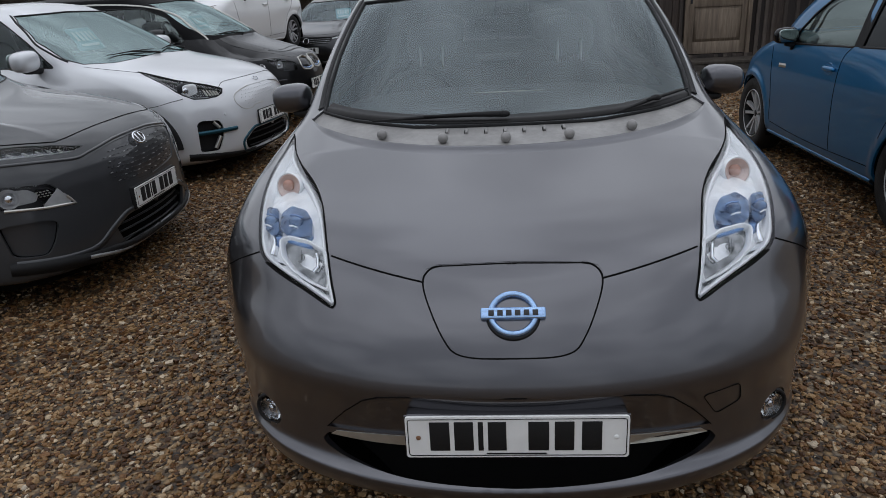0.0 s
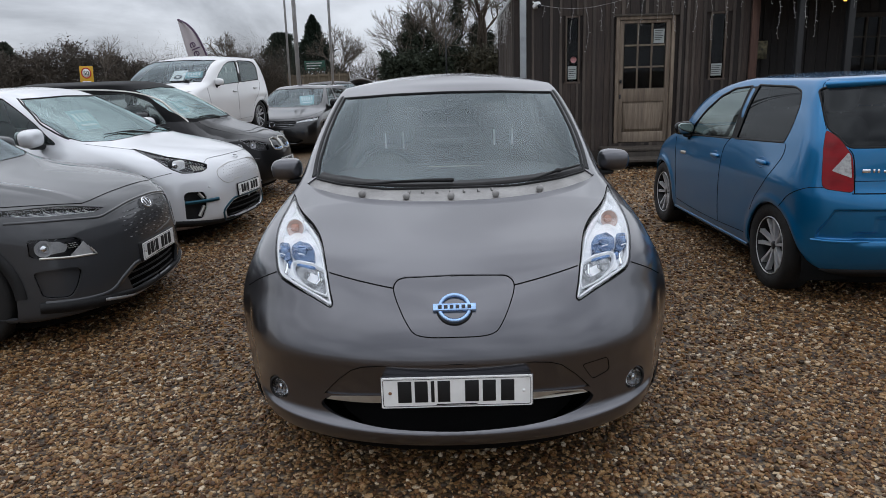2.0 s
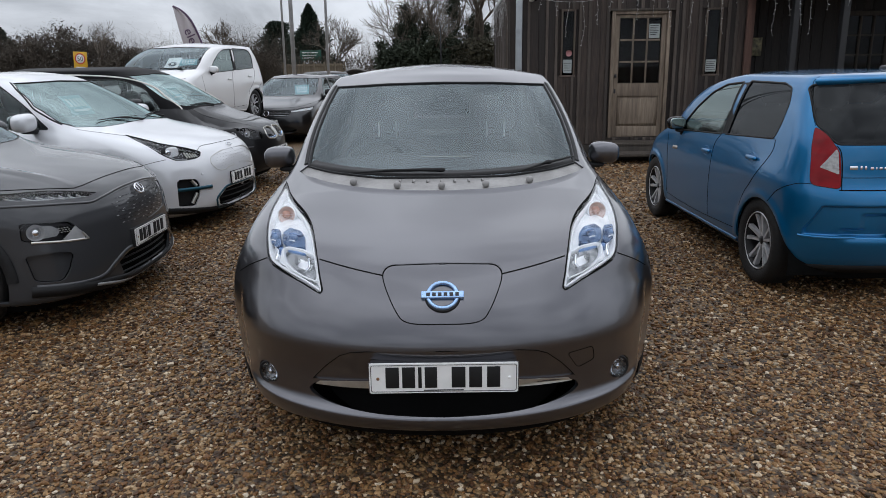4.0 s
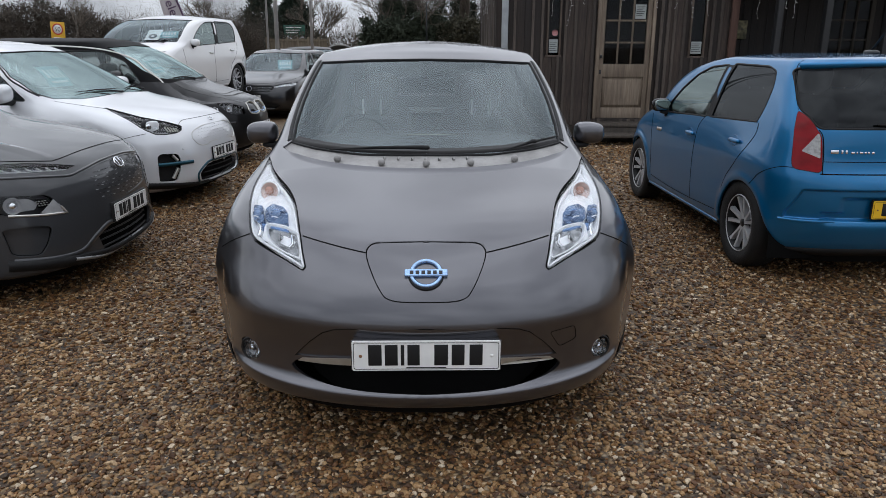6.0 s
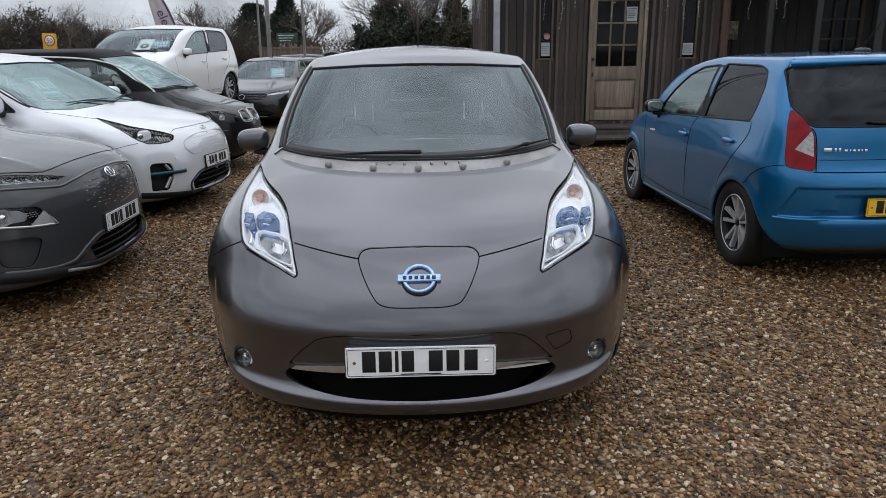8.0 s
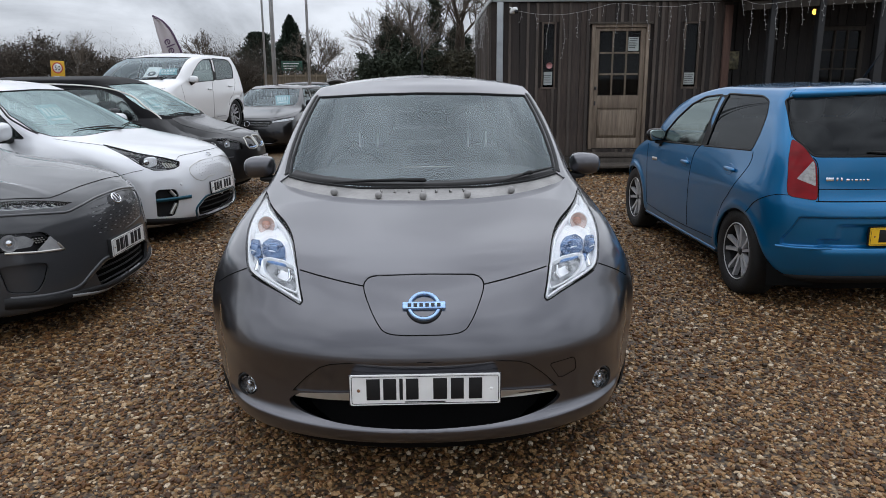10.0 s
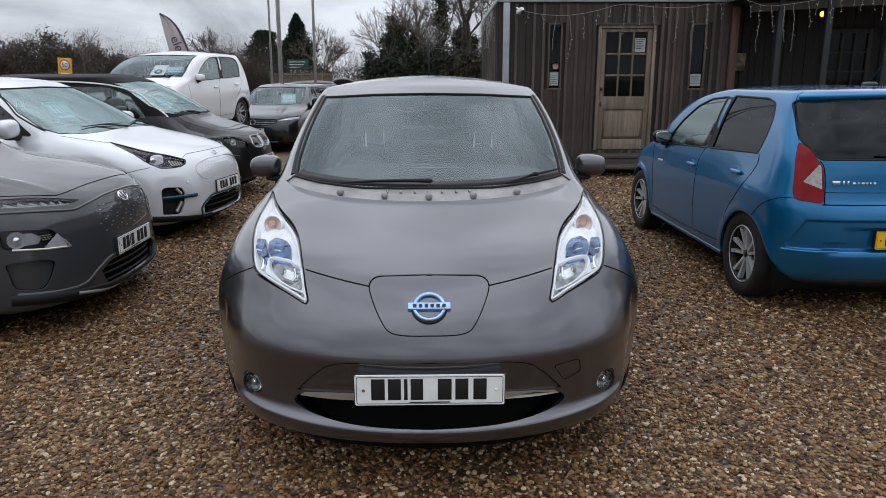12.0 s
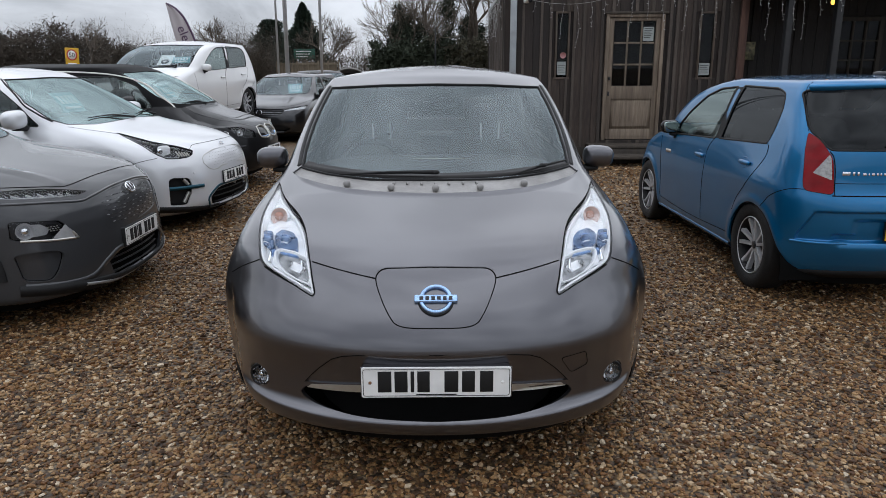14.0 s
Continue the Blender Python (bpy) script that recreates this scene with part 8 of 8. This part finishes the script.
def ivy_tree(x, y, h, ivy_h, w, seed, n, lean=0.5, top=5, way=(0, 0, 1), rad=None):
    r = random.Random(seed)
    out = ([], [], [])
    grow(r, Vector((0, 0, 0)), Vector(way).normalized(), h * 0.32, rad or h * 0.016, 0, out, top, 0.0, lean, (2, 3))
    ob = thing("ivy_tree", pose(x, y, 0), "bare winter tree with fine twigs and dark ivy", "tree", "ivy-clad trees")
    part("trunk", segments(out[0], 8), BARK, ob)
    part("branch_frame", segments(out[1], 6), BARK, ob)
    part("crown", segments(out[2], 3), TWIG, ob)
    if n:
        g = np.random.default_rng(seed)
        part("ivy", leaf_cloud(ivy_lumps(g, 60, 0, 0, ivy_h, w), n, 0.16, 0.058, seed), IVY, ob, "dark ivy over the trunk and limbs")
    return ob


for x, h, ivy_h, w, seed, n in ((-3.0, 3.9, 3.7, 0.7, 52, 5000), (-2.6, 5.2, 4.7, 0.48, 53, 5500), (-2.15, 6.0, 4.3, 0.6, 42, 5500), (-1.5, 5.2, 3.8, 0.6, 43, 5000), (0.05, 7.4, 6.2, 0.5, 44, 7000)):
    ivy_tree(x, 38 + 0.2 * (seed % 3), h, ivy_h, w, seed, n)
ivy_tree(1.05, 38.6, 5.6, 4.2, 0.6, 71, 5000, 0.5, 5)
ivy_tree(1.85, 38.4, 4.8, 3.7, 0.55, 76, 4500, 0.5, 4)
ivy_tree(-0.9, 39.5, 6.0, 2.5, 0.5, 72, 1500, 0.5, 4)
ivy_tree(2.55, 37.5, 8.6, 2.6, 0.5, 73, 1500, 0.6, 6, (-0.35, 0, 1), 0.26)
ivy_tree(4.6, 40, 11.0, 5.0, 0.9, 74, 4000, 0.5, 5)
ivy_tree(8.0, 43, 12.0, 5.0, 1.0, 75, 4000, 0.5, 5)
BRAMBLE = material("brown_green_bramble", (0.062, 0.055, 0.03), 0.7, spread=0.5, scale=0.6, by_island=0.7, dark=(0.022, 0.022, 0.013))


def thicket(x0, x1, y, height, n, seed, mat, label, wild=0.3, twiggy=False):
    """A dense shrub bank: a full body with thinner sprays on top."""
    g = np.random.default_rng(seed)
    ob = thing("thicket", pose(0, 0, 0), label, "shrub", kind="stuff")
    for name, share, size, power, scale in (("body", 0.72, 0.085, 0.9, 0.88), ("sprays", 0.28, 0.032, 0.9, 0.97)):
        k = 700
        x = g.uniform(x0, x1, k)
        top = height * scale * (0.85 + 0.15 * np.sin(x * 2.3 + seed) * np.sin(x * 0.9 + 2) + wild * (g.random(k) - 0.6) * (scale > 0.9))
        pts = np.stack([x, y + g.uniform(0, 2, k), g.random(k) ** power * top], 1)
        part(name, leaf_cloud(pts, int(n * share), 0.2 if twiggy else 0.17, size * ((1.2 if name == "body" else 3.2) if twiggy else 1), seed, (0.26 if name == "body" else 0.07) if twiggy else 0.55), mat, ob)


thicket(-4.0, 0.8, 36.6, 3.8, 34000, 78, IVY, "dark evergreen ivy thicket")
thicket(0.1, 2.6, 36.2, 3.9, 16000, 79, BRAMBLE, "brown-green bramble thicket")
thicket(2.4, 9.0, 37.0, 3.2, 9000, 80, IVY, "dark evergreen ivy thicket beside the cabin")
thicket(-19.0, -11.8, 36.0, 3.1, 60000, 82, BROWNLEAF, "dense brown winter hedge behind the parked cars", 0.35, True)
thicket(-30.0, -18.6, 37.0, 4.5, 72000, 83, BROWNLEAF, "tall dense brown winter hedge", 0.3, True)
thicket(-12.4, -9.5, 35.8, 3.0, 20000, 81, BROWNLEAF, "dense brown winter bushes behind the yard", 0.5, True)
hedge("hedgerow", -12.6, -9.4, 35.4, 1.5, 3.5, 1000, 16, "dense brown winter bushes", wild=0.45)
bare_tree("bare_tree", -6.6, 60, 0.0, 3.1, 26, top=4, rad=0.06, lean=0.6, forks=(3, 4))

# ---- fence, poles, signs ----
fence = thing("timber_fence", pose(-9.0, 36.4, 0, 0, 0, 4), "pale close-boarded timber fence behind the yard", "fence")
board = None
for i in range(23):
    if board is None:
        board = part("board", boxed(0, 0.134, 0, 0.02, 0, 1.86, 0.004, segs=1), FENCEWOOD, fence, smooth=False)
    else:
        ob = new("board", board.data)
        ob.parent = fence
        ob.matrix_basis = pose(i * 0.138, 0.012 * (i % 2), rng.uniform(-0.03, 0.0))
for i in range(7):
    part("post", boxed(i * 0.54 - 0.04, i * 0.54 + 0.04, -0.07, -0.005, 0, 1.93, 0.008), FENCEWOOD, fence)
part("rail", boxed(0, 3.17, -0.03, -0.004, 1.72, 1.80, 0.006), FENCEWOOD, fence)
for x, y, r, h in ((-4.9, 19.0, 0.032, 9.0), (-4.55, 18.6, 0.062, 9.0), (-3.72, 19.5, 0.042, 9.0)):
    pole = thing("flag_pole", pose(x, y, 0, 0, 0.4, 0), "tall grey metal pole standing in the yard", "pole", "tall poles")
    part("shaft", tube([(0, 0, 0), (0, 0, h)], [r, r * 0.8], 12), STEEL, pole)
    part("base_sleeve", tube([(0, 0, 0), (0, 0, 1.3)], r * 1.15, 12), STEEL, pole)
    part("cap", blob(r, r, 0.05, 0.8, pose(0, 0, h)), STEEL, pole)

CLOTH = material("pale_flag_cloth", (0.50, 0.46, 0.47), 0.8, spread=0.35, scale=2.5, fine=0.15, dark=(0.32, 0.29, 0.31))
PURPLE = material("purple_print", (0.09, 0.05, 0.10), 0.7, spread=0.2)
flag = thing("feather_flag", pose(-7.0, 17.2, 0), "pale feather flag with purple lettering on a curved dark pole", "flag")
edge = spline([(0.55, 0, 0), (0.52, 0, 1.2), (0.42, 0, 2.0), (0.18, 0, 2.7), (-0.05, 0, 3.02), (-0.32, 0, 3.18)], False, 8)
part("pole", tube([tuple(p) for p in edge], 0.028, 8), PURPLE, flag)
bm = bmesh.new()
cols = []
for p in edge[9:]:
    left = -0.32 + 0.40 * (3.18 - p[2]) / 2.2
    row = []
    for k in range(7):
        t = k / 6
        x = p[0] + (min(left, p[0]) - p[0]) * t
        row.append(bm.verts.new((x, 0.03 * math.sin(t * 9 + p[2] * 3), p[2])))
    cols.append(row)
for r0, r1 in zip(cols, cols[1:]):
    for k in range(6):
        bm.faces.new((r0[k], r0[k + 1], r1[k + 1], r1[k]))
solid(part("cloth", bm, CLOTH, flag), 0.004)


def lettering(name, text, size, m, mat, parent):
    cu = bpy.data.curves.new(name, "FONT")
    cu.body, cu.size, cu.extrude, cu.align_x, cu.align_y = text, size, 0.003, "CENTER", "CENTER"
    tmp = bpy.data.objects.new(name, cu)
    scene.collection.objects.link(tmp)
    me = bpy.data.meshes.new_from_object(tmp.evaluated_get(bpy.context.evaluated_depsgraph_get()))
    bpy.data.objects.remove(tmp)
    me.materials.clear()
    me.materials.append(mat)
    ob = new(name, me)
    ob.parent, ob.matrix_basis = parent, m
    return ob


lettering("flag_word", "ele", 0.34, pose(0.09, -0.06, 2.42, 90, 70, 0), PURPLE, flag)

YELLOW = material("yellow_sign_board", (0.62, 0.36, 0.015), 0.5, spread=0.25, scale=6)
SIGNWHITE = material("sign_white", (0.75, 0.75, 0.73), 0.5, spread=0.15)
SIGNRED = material("sign_red", (0.45, 0.02, 0.02), 0.5, spread=0.15)
sign = thing("speed_sign", pose(-14.33, 25.5, -0.1, 0, 3, -4), "yellow-backed fifty speed limit sign on a post", "road sign")
part("post", tube([(0, 0.05, 0), (0, 0.05, 2.4)], 0.035, 10), STEEL, sign)
part("board", boxed(-0.27, 0.27, -0.01, 0.01, 1.55, 2.42, 0.006), YELLOW, sign)
part("disc", lathe([(0.001, 0.014), (0.2, 0.014), (0.2, 0.0)], 28, m=pose(0, 0, 2.16, 0, 0, -90)), SIGNWHITE, sign)
part("red_ring", lathe([(0.165, 0.0), (0.165, 0.018), (0.205, 0.018), (0.205, 0.0)], 28, m=pose(0, 0, 2.16, 0, 0, -90)), SIGNRED, sign)
lettering("limit", "50", 0.24, pose(0, -0.016, 2.15, 90, 0, 0), PLATEBLACK, sign)
part("lower_plate", boxed(-0.17, 0.17, -0.016, -0.01, 1.62, 1.86), SIGNWHITE, sign)
part("symbol_bar", boxed(-0.10, 0.08, -0.02, -0.016, 1.67, 1.78), PLATEBLACK, sign)
GREEN = material("green_road_sign", (0.008, 0.075, 0.05), 0.5, spread=0.2)
gs = thing("direction_sign", pose(-10.17, 50, -0.05), "green road direction sign on posts", "road sign")
part("board", boxed(-0.75, 0.75, 0, 0.03, 2.25, 2.95, 0.01), GREEN, gs)
for x in (-0.5, 0.5):
    part("post", tube([(x, 0.08, 0), (x, 0.08, 2.9)], 0.05, 8), STEEL, gs)
for k in range(3):
    part("sign_line", boxed(-0.6, 0.3 + 0.1 * k, -0.01, 0.0, 2.4 + 0.18 * k, 2.46 + 0.18 * k), SIGNWHITE, gs)
